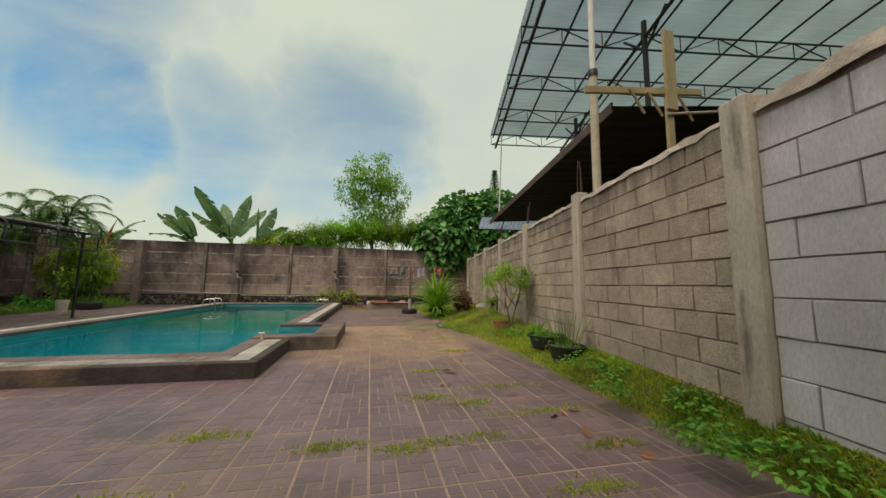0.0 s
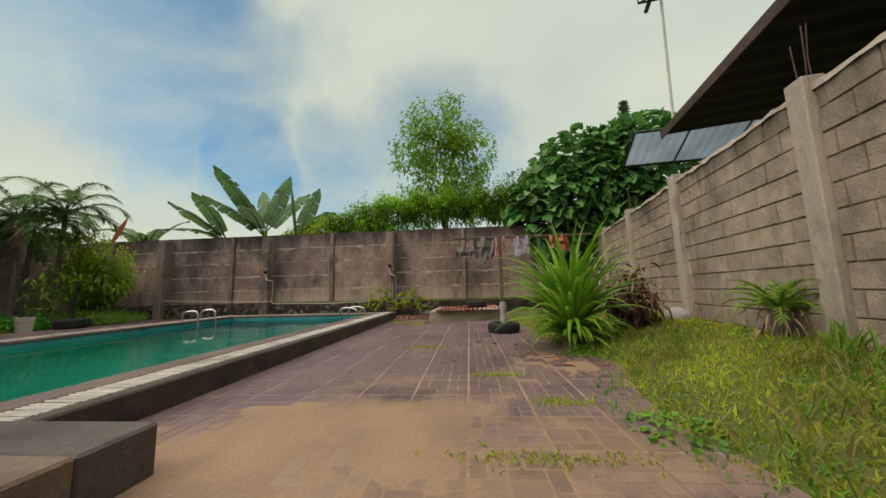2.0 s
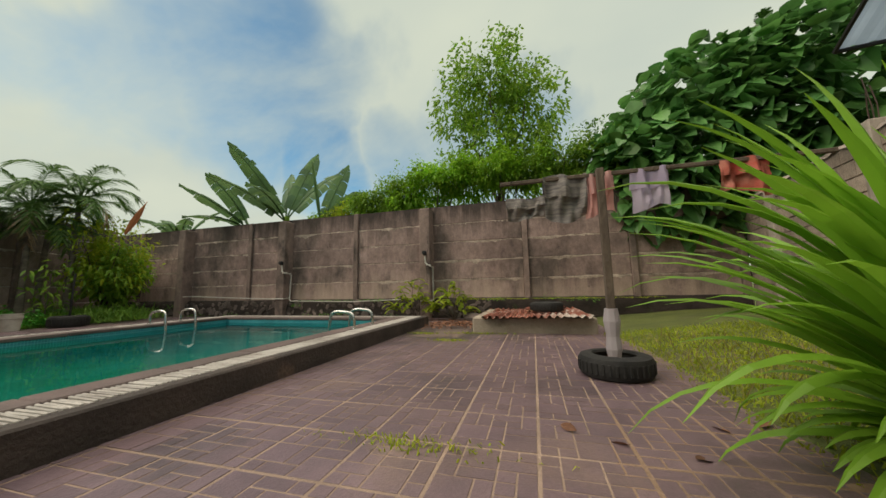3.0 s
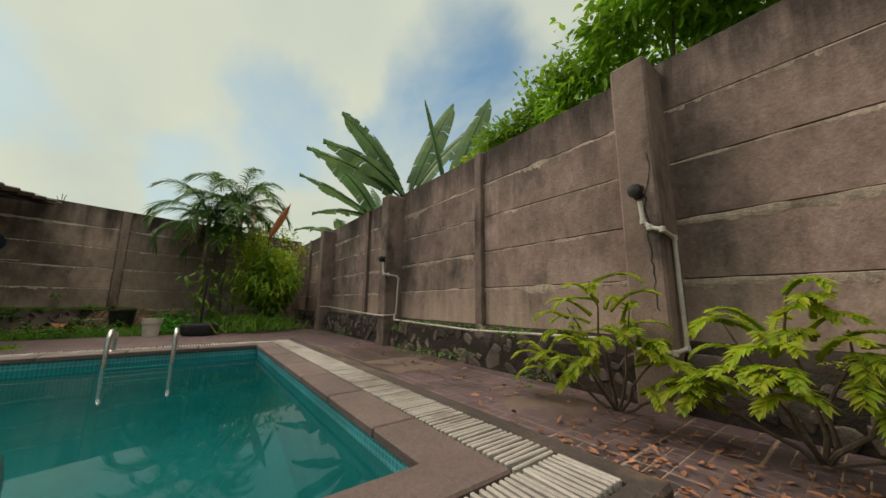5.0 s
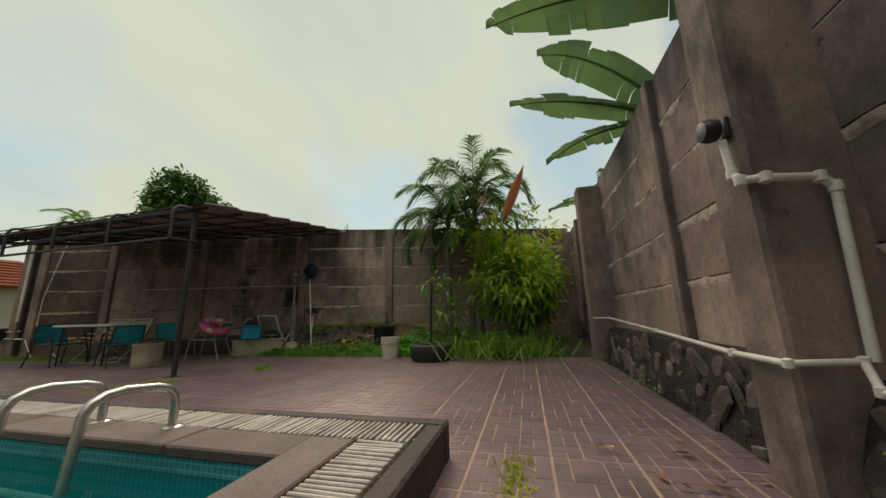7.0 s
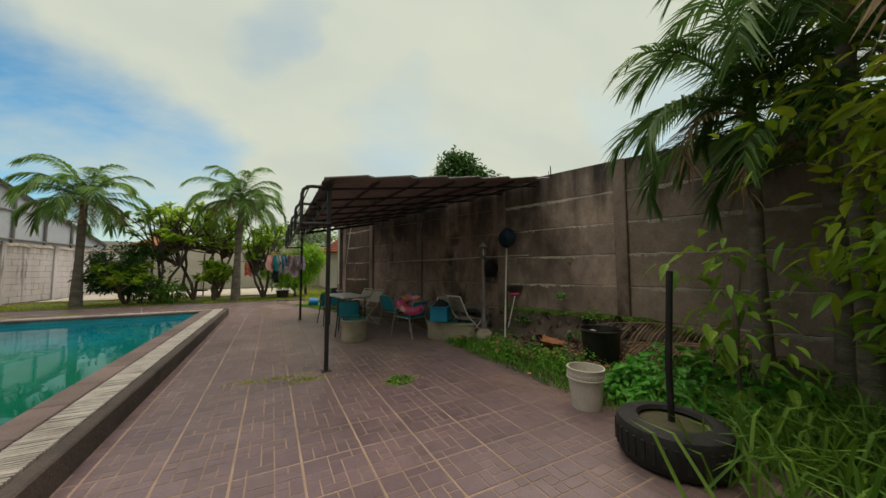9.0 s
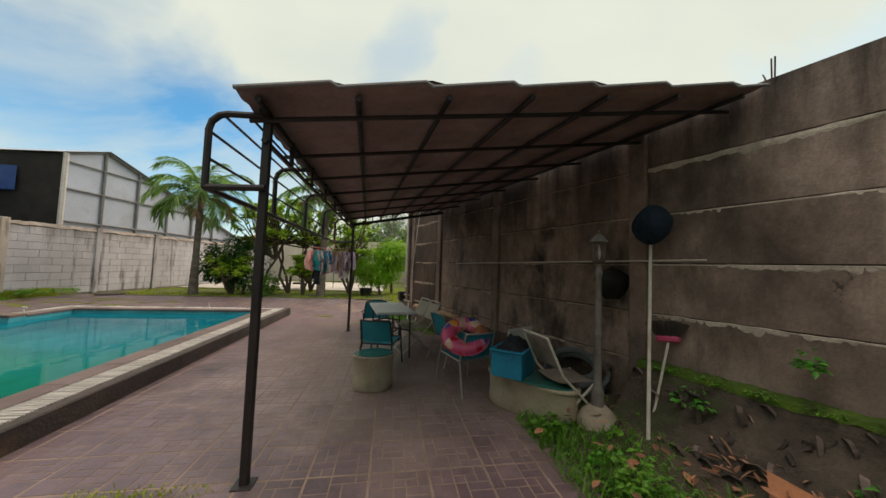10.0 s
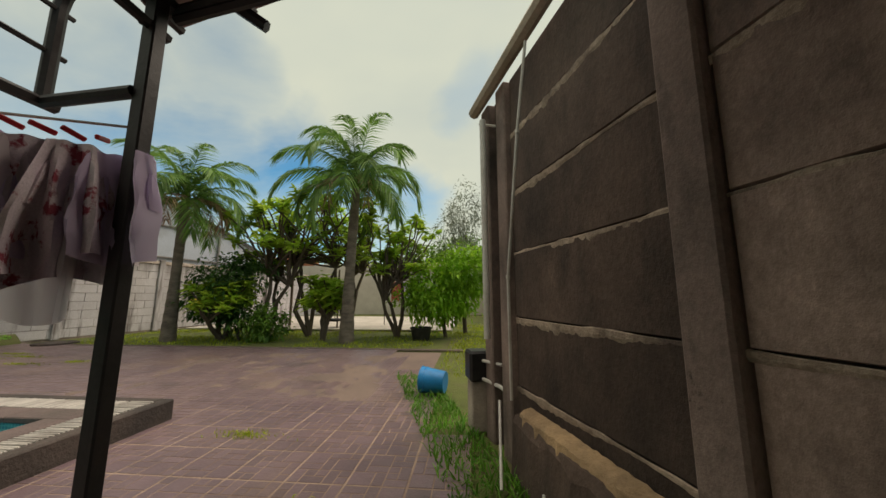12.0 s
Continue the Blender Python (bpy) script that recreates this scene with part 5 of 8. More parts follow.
def weeds(name, spots, n, size, mat_, label, seed, h=0.16, prof=OVAL, group=""):
    """Low leafy weeds round each spot."""
    r = np.random.RandomState(seed)
    b = Build()
    P, D = [], []
    for x, y, z, rad in spots:
        for _ in range(n):
            a, q = r.uniform(0, 6.28), rad * math.sqrt(r.rand())
            zz = z + h * r.rand() * (1.1 - q / rad)
            P.append((x + q * math.cos(a), y + q * math.sin(a), zz))
            D.append((math.cos(a) + r.randn() * .5, math.sin(a) + r.randn() * .5, 0.5 + r.randn() * .3))
    L = size * r.uniform(0.6, 1.3, len(P))
    leaves(b, P, D, L, L * 0.3, prof, 0.5, 0.25)
    return tagged(part(name, b, mat_), label, "weeds", group, "stuff")


weeds("bed_weeds", [(right_x(y) - rng.uniform(0.15, 0.7), y, 0.17, rng.uniform(0.12, 0.3)) for y in (-0.6, -0.2, 0.25, 0.6, 1.1, 1.5, 2.0, 2.4, 3.3, 4.0, 4.6, 6.4, 7.2, 8.6, 9.2)]
      , 150, 0.05, M["weed"],
      "small bright green weeds at the wall's foot", 21, 0.2)

# tufts in the deck's joints
tuft_spots = [(-2.2, 0.95), (-1.1, 1.3), (-0.6, 1.2), (-0.15, 1.25), (0.05, 1.9), (-0.9, 0.6), (-1.4, 0.35), (0.3, 0.6), (0.0, 0.3), (-0.65, 0.1), (-2.9, 0.7), (0.75, 1.0),
              (0.6, 1.6), (-0.3, 2.1), (-1.9, 1.6), (0.55, 2.3), (0.45, 4.1), (0.62, 5.3), (0.35, 6.6), (0.55, 7.3), (0.2, 8.0), (-0.6, 9.4), (-0.2, 3.0), (-9.45, 10.65), (-8.15, 9.9),
              (-8.5, 10.1), (-6.9, 13.0), (-9.2, 4.2), (-8.0, 3.3), (-6.9, 14.4), (-4.6, 14.35), (-1.75, 12.9), (-1.2, 12.3), (-0.95, 13.0)]
def tuft_place(r):
    i = r.randint(len(tuft_spots))
    x, y = tuft_spots[i]
    wide = 0.16 if i % 3 else 0.3
    return (x + r.randn() * wide * 0.8, y + r.randn() * 0.04, 0.002)


grass("deck_tufts", 6500, tuft_place, (0.03, 0.085), M["grass"], "grass tufts growing from the deck joints", 0.0035, 9, 0.7)
weeds("green_clump", [(-9.45, 10.65, 0.0, 0.13), (1.25, 6.1, 0.0, 0.25), (1.0, 6.9, 0.0, 0.22), (1.2, 8.9, 0.0, 0.22)], 130, 0.05, M["weed"], "bright green weed clumps on the deck", 22, 0.08)


def sand_wash(x0, x1, y0, y1, level, seed, label, film="sand"):
    """A film of dirt on the deck: its surface rises through the tiles where it lies thick."""
    nx, ny = int((x1 - x0) / 0.055), int((y1 - y0) / 0.055)
    def fn(u, v):
        x, y = x0 + (x1 - x0) * u, y0 + (y1 - y0) * v
        edge = min(u, 1 - u, v, 1 - v) * 7
        q = noise.noise((x * .75, y * .5, seed)) + .45 * noise.noise((x * 2.4, y * 1.7, seed + 3)) + .28 * noise.noise((x * 8, y * 6, seed)) + .12 * noise.noise((x * 21, y * 21, seed))
        return (x, y, .0022 + .0024 * (q + level) - .02 * max(0, 1 - edge) ** 2)
    return tagged(part("sand_wash", Build().grid(fn, nx, ny), M[film], smooth=True), label, "sand", "", "stuff")


sand_wash(-1.95, 1.2, 3.3, 7.8, .12, 2.0, "film of washed tan sand lying over the deck tiles")
sand_wash(0.1, 1.35, 7.4, 10.4, -.1, 7.0, "thin film of sand along the planted bed")
sand_wash(-2.3, -0.95, 12.2, 15.3, -.02, 9.0, "film of damp dirt under the fallen leaves", "mud")
sand_wash(-6.0, -2.3, 14.45, 15.4, .05, 4.0, "film of dried mud on the deck by the plinth", "mud")
sand_wash(-9.3, -4.4, -0.9, 2.9, .08, 6.0, "film of tan dust over the deck by the garden", "dust")


def litter(name, place, n, size, label, seed, mat_=None):
    r = np.random.RandomState(seed)
    P = np.array([place(r) for _ in range(n)])
    D = np.stack([r.randn(n), r.randn(n), r.randn(n) * 0.12], 1)
    b = leaves(Build(), P, D, size * r.uniform(0.5, 1.2, n), size * 0.2 * r.uniform(0.6, 1.2, n), OVAL, 0.03, 0.3)
    return tagged(part(name, b, mat_ or M["litter"]), label, "fallen leaves", "", "stuff")


litter("leaf_litter", lambda r: (-1.6 + r.randn() * 0.6, 14.3 + r.randn() * 0.38, 0.006 + 0.016 * r.rand()), 1250, 0.062, "brown dead leaves swept against the wall's foot", 31)
litter("leaf_litter", lambda r: (-4.0 + r.uniform(-3.5, 2), 15.1 + r.randn() * 0.22, 0.012 + 0.02 * r.rand()), 130, 0.07, "scattered brown leaves along the plinth", 32)
litter("leaf_litter", lambda r: (-12.0 + r.randn() * 0.5, 10.9 + r.randn() * 0.7, 0.1 + 0.12 * r.rand()), 420, 0.10, "heap of dry leaves and husks", 33)
litter("leaf_litter", lambda r: (0.7 + r.randn() * 0.5, 3.2 + r.uniform(-2.5, 7), 0.012), 40, 0.13, "a few curled brown leaves on the deck", 34)


# ------------------------------------------------------------- potted and planted things on the block wall's side
def tyre(x, y, z, R, w, label, lean=0, yaw=0, group="tyres"):
    t = thing("tyre", pose(x, y, z, lean, 0, yaw), label, "tyre", group)
    prof = [(R * .62, 0), (R * .8, -.0), (R * .95, w * .08), (R, w * .25), (R, w * .75), (R * .95, w * .92), (R * .8, w), (R * .62, w), (R * .58, w * .9), (R * .72, w * .75), (R * .74, w * .25), (R * .58, w * .1)]
    b = Build()
    n = 30
    for i, (r_, zz) in enumerate(prof):
        for k in range(n):
            a = 6.28318 * k / n
            b.v.append((r_ * math.cos(a), r_ * math.sin(a), zz))
    m = len(prof)
    for i in range(m):
        for k in range(n):
            b.f.append((i * n + k, i * n + (k + 1) % n, ((i + 1) % m) * n + (k + 1) % n, ((i + 1) % m) * n + k))
    part("casing", b, M["rubber"], t, smooth=True)
    lug = Build().box((0, 0, 0), (0.012, 0.022, w * 0.5), 0.003).mesh("tread_lug", M["rubber"])
    for k in range(36):
        a = 6.28318 * k / 36
        part("tread_lug", lug, M["rubber"], t, m=pose(R * math.cos(a), R * math.sin(a), w / 2, 0, 0, math.degrees(a)))
    return t


def pot(name, x, y, z, r, h, mat_, label, group="plant pots", flare=0.78, fill=True):
    t = thing(name, pose(x, y, z), label, "plant pot", group)
    b = Build().lathe([(r * flare, 0), (r * (flare + .1), h * .4), (r * .96, h * .88), (r * 1.06, h * .88), (r * 1.06, h), (r * .94, h), (r * .9, h * .8), (r * .3, h * .78)], 26)
    part("bowl", b, mat_, t, smooth=True)
    if fill:
        part("potting_soil", Build().lathe([(r * .9, h * .78), (r * .6, h * .84), (r * .1, h * .86)], 18), M["soil"], t)
    return t


p = pot("plant_pot", 1.80, 3.58, 0.12, 0.27, 0.2, M["black"], "black plastic basin planted with weeds, in the bed")
grass("basin_grass", 500, lambda r: (1.78 + r.randn() * 0.11, 3.56 + r.randn() * 0.11, 0.26), (0.08, 0.22), M["weed"], "green grass growing in the black basin", 0.004, 14)
p = pot("plant_pot", 1.72, 2.95, 0.1, 0.24, 0.18, M["black"], "black plastic basin with dry stalks, in the bed")
st = Build()
r_ = random.Random(4)
for k in range(16):
    a, q = r_.uniform(0, 6.28), r_.uniform(0, 0.16)
    x, y = q * math.cos(a), q * math.sin(a)
    st.tube([(x, y, 0.1), (x * 1.6, y * 1.6, 0.35), (x * 2.4 + r_.uniform(-.05, .05), y * 2.4, 0.4 + r_.uniform(0.05, 0.35))], [0.006, 0.005, 0.002], 5)
part("stalk", st, M["leaf_mid"], p, "thin bare green stalks")
tub_weed = weeds("basin_weeds", [(1.72, 2.95, 0.24, 0.2)], 60, 0.06, M["weed"], "weeds sprouting in the black basin", 24, 0.1)
pot("plant_pot", 1.98, 5.76, 0.15, 0.2, 0.15, M["terracotta"], "shallow terracotta bowl half hidden in grass")
grass("bowl_grass", 260, lambda r: (1.98 + r.randn() * 0.08, 5.78 + r.randn() * 0.1, 0.29), (0.06, 0.14), M["grass"], "grass growing in the terracotta bowl", 0.004, 15)

# slim young tree with fine leaves
t = thing("young_tree", pose(1.88, 5.18, 0.16), "slim young tree with several stems and feathery leaves, in the bed", "tree")
tips = [(-.40, .1, 1.0), (-.2, -.3, 1.12), (.05, .25, 1.28), (.25, -.2, 1.15), (.38, .15, .95), (.12, -.4, .92), (-.1, .4, 1.05)]
tb = Build()
tb.tube([(0, 0, -.05), (.03, .02, .2), (-.02, 0, .45)], [.022, .018, .014], 8)
tb.tube([(.05, .03, -.05), (.14, .05, .25), (.2, .05, .5)], [.017, .013, .011], 8)
limbs(tb, (-.02, 0, .42), tips[:4], .011, .004, 3)
limbs(tb, (.2, .05, .48), tips[3:], .010, .004, 4)
part("trunk", tb, M["bark"], t, smooth=True)
part("crown", bushy(Build(), [(q[0] * .92, q[1] * .9, q[2] + .03, .17, .17, .13) for q in tips], 330, 0.046, 5, OVAL, 0.5, 7, 0.3, -0.3, 0.1), M["leaf_light"], t)
part("yellow_leaves", bushy(Build(), [(q[0] * .95, q[1], q[2] - .06, .2, .2, .12) for q in tips], 26, 0.08, 6, OVAL, 0.5, 5, 0.4, -0.3, 0.2), M["leaf_yellow"], t)

# big strap-leaved plant
t = thing("strap_leaf_plant", pose(1.27, 9.35, 0.03), "large pandan-like plant with long arching green straps", "plant")
P, D, L = [], [], []
sb = Build()
r_ = random.Random(8)
for i in range(230):
    az = i * 2.39996 + r_.uniform(-.5, .5)
    f = i / 230
    el = 1.5 - 1.15 * f + r_.uniform(-.28, .22)
    h = Vector((math.cos(az), math.sin(az), 0))
    ln = r_.uniform(0.62, 1.2) * (0.85 + 0.3 * (1 - f)) * (1 if f < .75 else 0.7)
    s = h.cross(Vector((0, 0, 1))).normalized()
    p = Vector((0, 0, 0.12 + 0.3 * (1 - f))) + h * 0.06
    vs, n = [], 9
    e = el
    wide_, sag = r_.uniform(.020, .034), 0.55 + 0.9 * f + 0.9 * r_.random() ** 2
    for k in range(n + 1):
        w = wide_ * (0.7 + 0.6 * math.sin(math.pi * min(1, .25 + .7 * k / n))) * (1 - (k / n) ** 4 * .95)
        nn = s.cross(h * math.cos(e) + Vector((0, 0, math.sin(e))))
        vs += [p + s * w - nn * w * .45, p, p - s * w - nn * w * .45]
        e = el - sag * (k / n) ** 1.7
        p = p + (h * math.cos(e) + Vector((0, 0, math.sin(e)))) * ln / n
    sb = Build().add(vs, [q for k in range(n) for q in ((k * 3, k * 3 + 3, k * 3 + 4, k * 3 + 1), (k * 3 + 1, k * 3 + 4, k * 3 + 5, k * 3 + 2))])
    part("strap_leaf", sb, M["leaf_strap"], t)
part("stump", Build().tube([(0, 0, -.05), (0.02, 0, .2), (0, 0, .45)], [.16, .14, .06], 10), M["bark"], t)

# dark red croton, cycad, aloe
t = thing("croton", pose(2.25, 9.95, 0.14), "dark red-brown croton bush beside the strap plant", "bush")
part("stem", limbs(Build(), (0, 0, -.02), [(.1, .1, .5), (-.12, 0, .55), (0, -.12, .5)], .018, .006, 2), M["bark"], t)
part("foliage", bushy(Build(), [(0, 0, .5, .24, .24, .3), (.05, 0, .28, .27, .27, .2)], 170, 0.13, 9, LANCE, 0.32, 4, 0.9, -0.4), M["leaf_red"], t)
t = thing("cycad", pose(2.75, 8.25, 0.2), "small cycad with stiff feather leaves against the block wall", "plant")
cb = Build()
for i in range(22):
    frond(cb, (0, 0, .3), i * 2.4, 1.2 - 1.1 * i / 22, .42, 1.1, 18, .10, .006, .1, .1)
part("leaves", cb, M["leaf_light"], t)
part("stem", Build().tube([(0, 0, -.05), (0, 0, .18), (0, 0, .32)], [.06, .075, .05], 10), M["bark"], t)
part("dead_leaf", bushy(Build(), [(0, 0, .18, .12, .12, .14)], 40, .12, 4, LANCE, .12, 2, 1.2, -.5), M["dry"], t, "withered brown leaves")
for k, (x, y, sz) in enumerate(((1.95, 4.25, .5), (2.5, 7.5, .45))):
    t = thing("aloe_clump", pose(x, y, 0.18), "clump of upright green sword leaves in the bed", "plant", "sword-leaf clumps")
    ab = Build()
    r2 = np.random.RandomState(k)
    n = 34
    leaves(ab, r2.randn(n, 3) * [.07, .07, 0], np.stack([r2.randn(n) * .45, r2.randn(n) * .45, np.ones(n)], 1), r2.uniform(.5, 1, n) * sz, .014, LANCE, .25, .5)
    part("leaves", ab, M["leaf_light"], t)
t = thing("plastic_sack", pose(3.05, 10.2, 0.16, 0, 0, 30), "pale blue plastic sack lying in the grass", "sack")
part("bag", Build().grid(lambda u, v: ((0.22 + 0.03 * math.sin(9 * u)) * math.sin(math.pi * v) * math.cos(6.283 * u), 0.17 * math.sin(math.pi * v) * math.sin(6.283 * u), 0.11 - 0.13 * math.cos(math.pi * v) + .015 * math.sin(17 * u + 5 * v)), 20, 9), M["cloth_white"], t, smooth=True)

# ------------------------------------------------------------- bushes at the far wall's foot
for k, (x, y, s, sd) in enumerate(((-2.8, 15.22, .95, 3), (-1.85, 15.22, 0.85, 4))):
    t = thing("shrub", pose(x, y, 0), "bright yellow-green compound-leaf shrub growing from the plinth", "shrub", "shrubs at the wall")
    tips = [(.4 * s, -.1, .55 * s), (-.35 * s, 0, .75 * s), (0, -.25, .95 * s), (.5 * s, -.2, .3 * s), (-.5 * s, -.2, .35 * s), (.15, .0, .75 * s), (-.1, -.35, .5 * s)]
    part("stem", limbs(Build(), (0, .05, -.02), tips, .014, .004, sd), M["bark"], t)
    lb = Build()
    r2 = random.Random(sd)
    for q in tips * 7:
        az = math.atan2(q[1] - .1 + r2.uniform(-.5, .5), q[0] + r2.uniform(-.4, .4))
        frond(lb, (q[0] * .7 + r2.uniform(-.1, .1), q[1] * .7, q[2] * r2.uniform(.6, 1)), az, .5 + r2.uniform(-.3, .4), .34 * s, 1.2, 11, .078, .0145, .25, .3)
    part("foliage", lb, M["leaf_yellow"], t)
weeds("plinth_weeds", [(-3.9, 15.5, .42, .2), (-0.9, 15.5, .42, .2), (0.3, 15.4, .45, .35), (0.9, 15.35, .4, .4), (-4.7, 15.35, .1, .25), (-5.4, 15.4, .05, .2), (-6.0, 15.4, .05, .15), (-8.6, 15.4, .05, .2), (-3.5, 15.3, .05, .25), (-9.8, 15.4, .04, .3), (-6.4, 15.5, .3, .12)], 70, 0.034, M["weed"],
      "small green weeds rooted in the rubble plinth", 25, 0.14)
weeds("plinth_moss", [(-3.0 - i * .45, 15.58, .45, .2) for i in range(8)], 60, 0.03, M["weed"], "moss and seedlings along the plinth's top", 26, 0.03)

# ------------------------------------------------------------- left corner planting
def left_bed(u, v):
    y = 9.1 + u * 6.6
    xa, xb = -10.9, left_x(y) - 0.02
    x = xa + (xb - xa) * v
    return (x, y, -0.01 + 0.16 * min(1, v * 2) + 0.05 * noise.noise((x * 2, y * 2, 3)) * min(1, v * 4))


structure("corner_bed", Build().grid(left_bed, 34, 18), M["soil"], "rough earth bed along the dark panel wall", "soil", True)


def lb_place(r, lo=-10.8, hi=0.0, y0=9.2, y1=15.4, thr=0.0):
    y = r.uniform(y0, y1)
    x = r.uniform(left_x(y) + 0.1, lo)
    if x < lo - 1.6 - hi or noise.noise((x * 1.3, y * 1.3, 8)) < thr:
        return None
    return (x, y, 0.02 + 0.12 * min(1, (-10.9 - x) / 1.2))


grass("corner_grass", 5200, lambda r: lb_place(r, y1=13.0, thr=-0.25, hi=-0.6), (0.07, 0.2), M["weed"], "bright grass along the deck's edge by the dark wall", 0.0045, 41)
grass("reeds", 2200, lambda r: (-11.4 + r.randn() * 0.5, 13.9 + r.randn() * 0.45, 0.05), (0.45, 0.95), M["leaf_mid"], "long reed-like grass below the corner palms", 0.009, 42, 0.6)
weeds("broad_weeds", [(-11.2, 12.6, 0.05, .3), (-11.9, 12.3, 0.1, .5), (-12.4, 12.6, .1, .5), (-11.3, 12.25, 0.04, .3), (-11.7, 13.2, .05, .4)], 420, 0.10, M["broad_weed"], "dense broad-leaved green weeds beside the tyre", 43, 0.42, HEART)
weeds("wall_weeds", [(-11.5, 9.75, .02, .2), (-11.9, 9.7, .1, .25), (-12.2, 10.2, .15, .2), (-11.2, 10.2, .02, .3), (-11.4, 10.8, .05, .35), (-12.5, 10.9, .5, .15), (-11.0, 9.45, .02, .15)], 80, 0.07, M["weed"], "weeds round the lantern and the poles", 44, 0.2)

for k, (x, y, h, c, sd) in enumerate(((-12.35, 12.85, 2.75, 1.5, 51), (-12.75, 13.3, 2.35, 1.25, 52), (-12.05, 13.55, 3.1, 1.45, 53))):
    palm("garden_palm", x, y, h, c, "slim clustered garden palm in the wall corner", sd, 0.07, 1, 0.44, 16, 38, 0.015, "leaf_palm_shade", low=.05, hang=.0)
t = thing("yellow_bush", pose(-12.0, 14.45, 0), "tall yellow-green leafy bush filling the wall corner", "bush")
blobs = [(0, 0, 2.05, .8, .7, .75), (-.5, .1, 1.4, .7, .7, .7), (.35, -.1, 1.3, .6, .65, .7), (.1, -.3, .7, .7, .6, .5)]
part("stem", limbs(Build(), (0, 0, -.05), [(0, 0, 1.9), (-.5, .1, 1.5), (.45, -.1, 1.5), (.1, -.3, 1.2)], .035, .008, 5), M["bark"], t)
part("lower_foliage", bushy(Build(), blobs[1:], 420, 0.16, 61, LANCE, .4, 6, .4, -.1), M["leaf_light"], t)
part("upper_foliage", bushy(Build(), [(0, 0, 2.1, .95, .85, .85), (-.6, .1, 1.5, .85, .8, .75), (.45, -.2, 1.5, .8, .8, .75), (.3, -.4, 2.3, .5, .4, .4)], 430, 0.14, 62, LANCE, .4, 6, .35, .0, .3, 1.5), M["leaf_yellow"], t)
part("top_foliage", bushy(Build(), [(.1, -.8, 2.9, .6, .6, .5), (.3, -1.0, 2.2, .5, .5, .5)], 22, 0.17, 66, LANCE, .36, 5, .4, -.2, .2), M["leaf_yellow"], t)
part("top_stem", limbs(Build(), (0, 0, .1), [(.1, -.8, 3.0), (.35, -1.0, 2.3)], .03, .008, 8), M["bark"], t)
part("dead_leaf", Build().grid(lambda u, v: (.8 + .03 * math.sin(5 * u), -.26 + .46 * v + .2 * (u - .5) * math.sin(math.pi * min(1, .12 + .88 * v)), 2.43 + 1.08 * v), 5, 12), M["orange"], t, "upright orange dead leaf")
part("leaf_stalk", Build().tube([(.15, -.2, 1.2), (.6, -.28, 1.9), (.8, -.26, 2.45)], [.014, .011, .008], 6), M["bark"], t)
t = thing("papaya_sapling", pose(-11.55, 12.95, 0), "young lobed-leaf sapling among the weeds", "sapling")
part("stem", Build().tube([(0, 0, -.02), (.03, 0, .6), (0, .04, 1.3)], [.02, .017, .01], 8), M["bark"], t)
part("foliage", bushy(Build(), [(0, 0, 1.25, .4, .4, .25), (.1, 0, .8, .35, .35, .2), (-.1, .1, .45, .3, .3, .15)], 26, 0.16, 63, LANCE, .4, 5, .4, -.6, .3), M["leaf_light"], t)

# ------------------------------------------------------------- beyond the far wall
def banana(x, y, stems, blades, seed):
    t = thing("banana_plant", pose(x, y, 0), "banana plant with wide torn leaves behind the wall", "banana plant", "banana plants")
    k = 0
    for (sx, sy, h), tips in zip(stems, blades):
        st_ = part("stem", Build().tube([(sx, sy, -.05), (sx, sy, h * .5), (sx + .05, sy, h)], [.15, .12, .08], 10), M["leaf_light"], t, smooth=True)
        for tx, ty, tz, lift, w, *roll in tips:
            k += 1
            part("leaf", banana_leaf(Build(), (sx, sy, h - .15), (tx - x, ty - y, tz), lift, w, seed + k, *roll), M["leaf_banana"], st_)
    return t


banana(-7.6, 16.3, [(0, 0, 3.1), (-1.5, .1, 2.9), (1.1, .3, 2.9)],
       [[(-7.02, 14.25, 3.45, .55, .33), (-8.36, 14.29, 3.88, .35, .34), (-7.2, 17.3, 5.5, .3, .32, 55), (-6.5, 17.6, 4.8, .5, .3, 50), (-8.77, 15.1, 5.2, .5, .33, 45), (-9.0, 15.9, 5.0, .6, .33, 40), (-8.6, 17.6, 5.0, .8, .32, -45)],
        [(-9.71, 14.48, 3.78, .35, .32), (-10.2, 14.97, 2.98, .5, .25), (-9.3, 14.9, 4.2, .6, .28, 30), (-10.9, 17.0, 4.2, .7, .32, 45)],
        [(-6.35, 15.9, 4.55, .1, .07), (-5.92, 17.24, 4.9, .3, .3, 65), (-5.3, 17.4, 3.9, .6, .3, -45)]], 70)
banana(-13.0, 16.9, [(0, 0, 2.7)], [[(-11.3, 16.0, 3.2, .8, .26), (-12.0, 15.4, 2.9, .9, .25), (-14.5, 17.2, 3.6, .8, .26), (-13.2, 15.2, 3.1, .9, .25), (-12.2, 18.0, 4.0, .7, .26)]], 90)
banana(5.6, 16.6, [(0, 0, 4.4)], [[(4.9, 16.4, 6.5, .3, .25), (6.8, 16.8, 6.0, .6, .25), (4.3, 16.0, 5.8, .6, .24)]], 110)


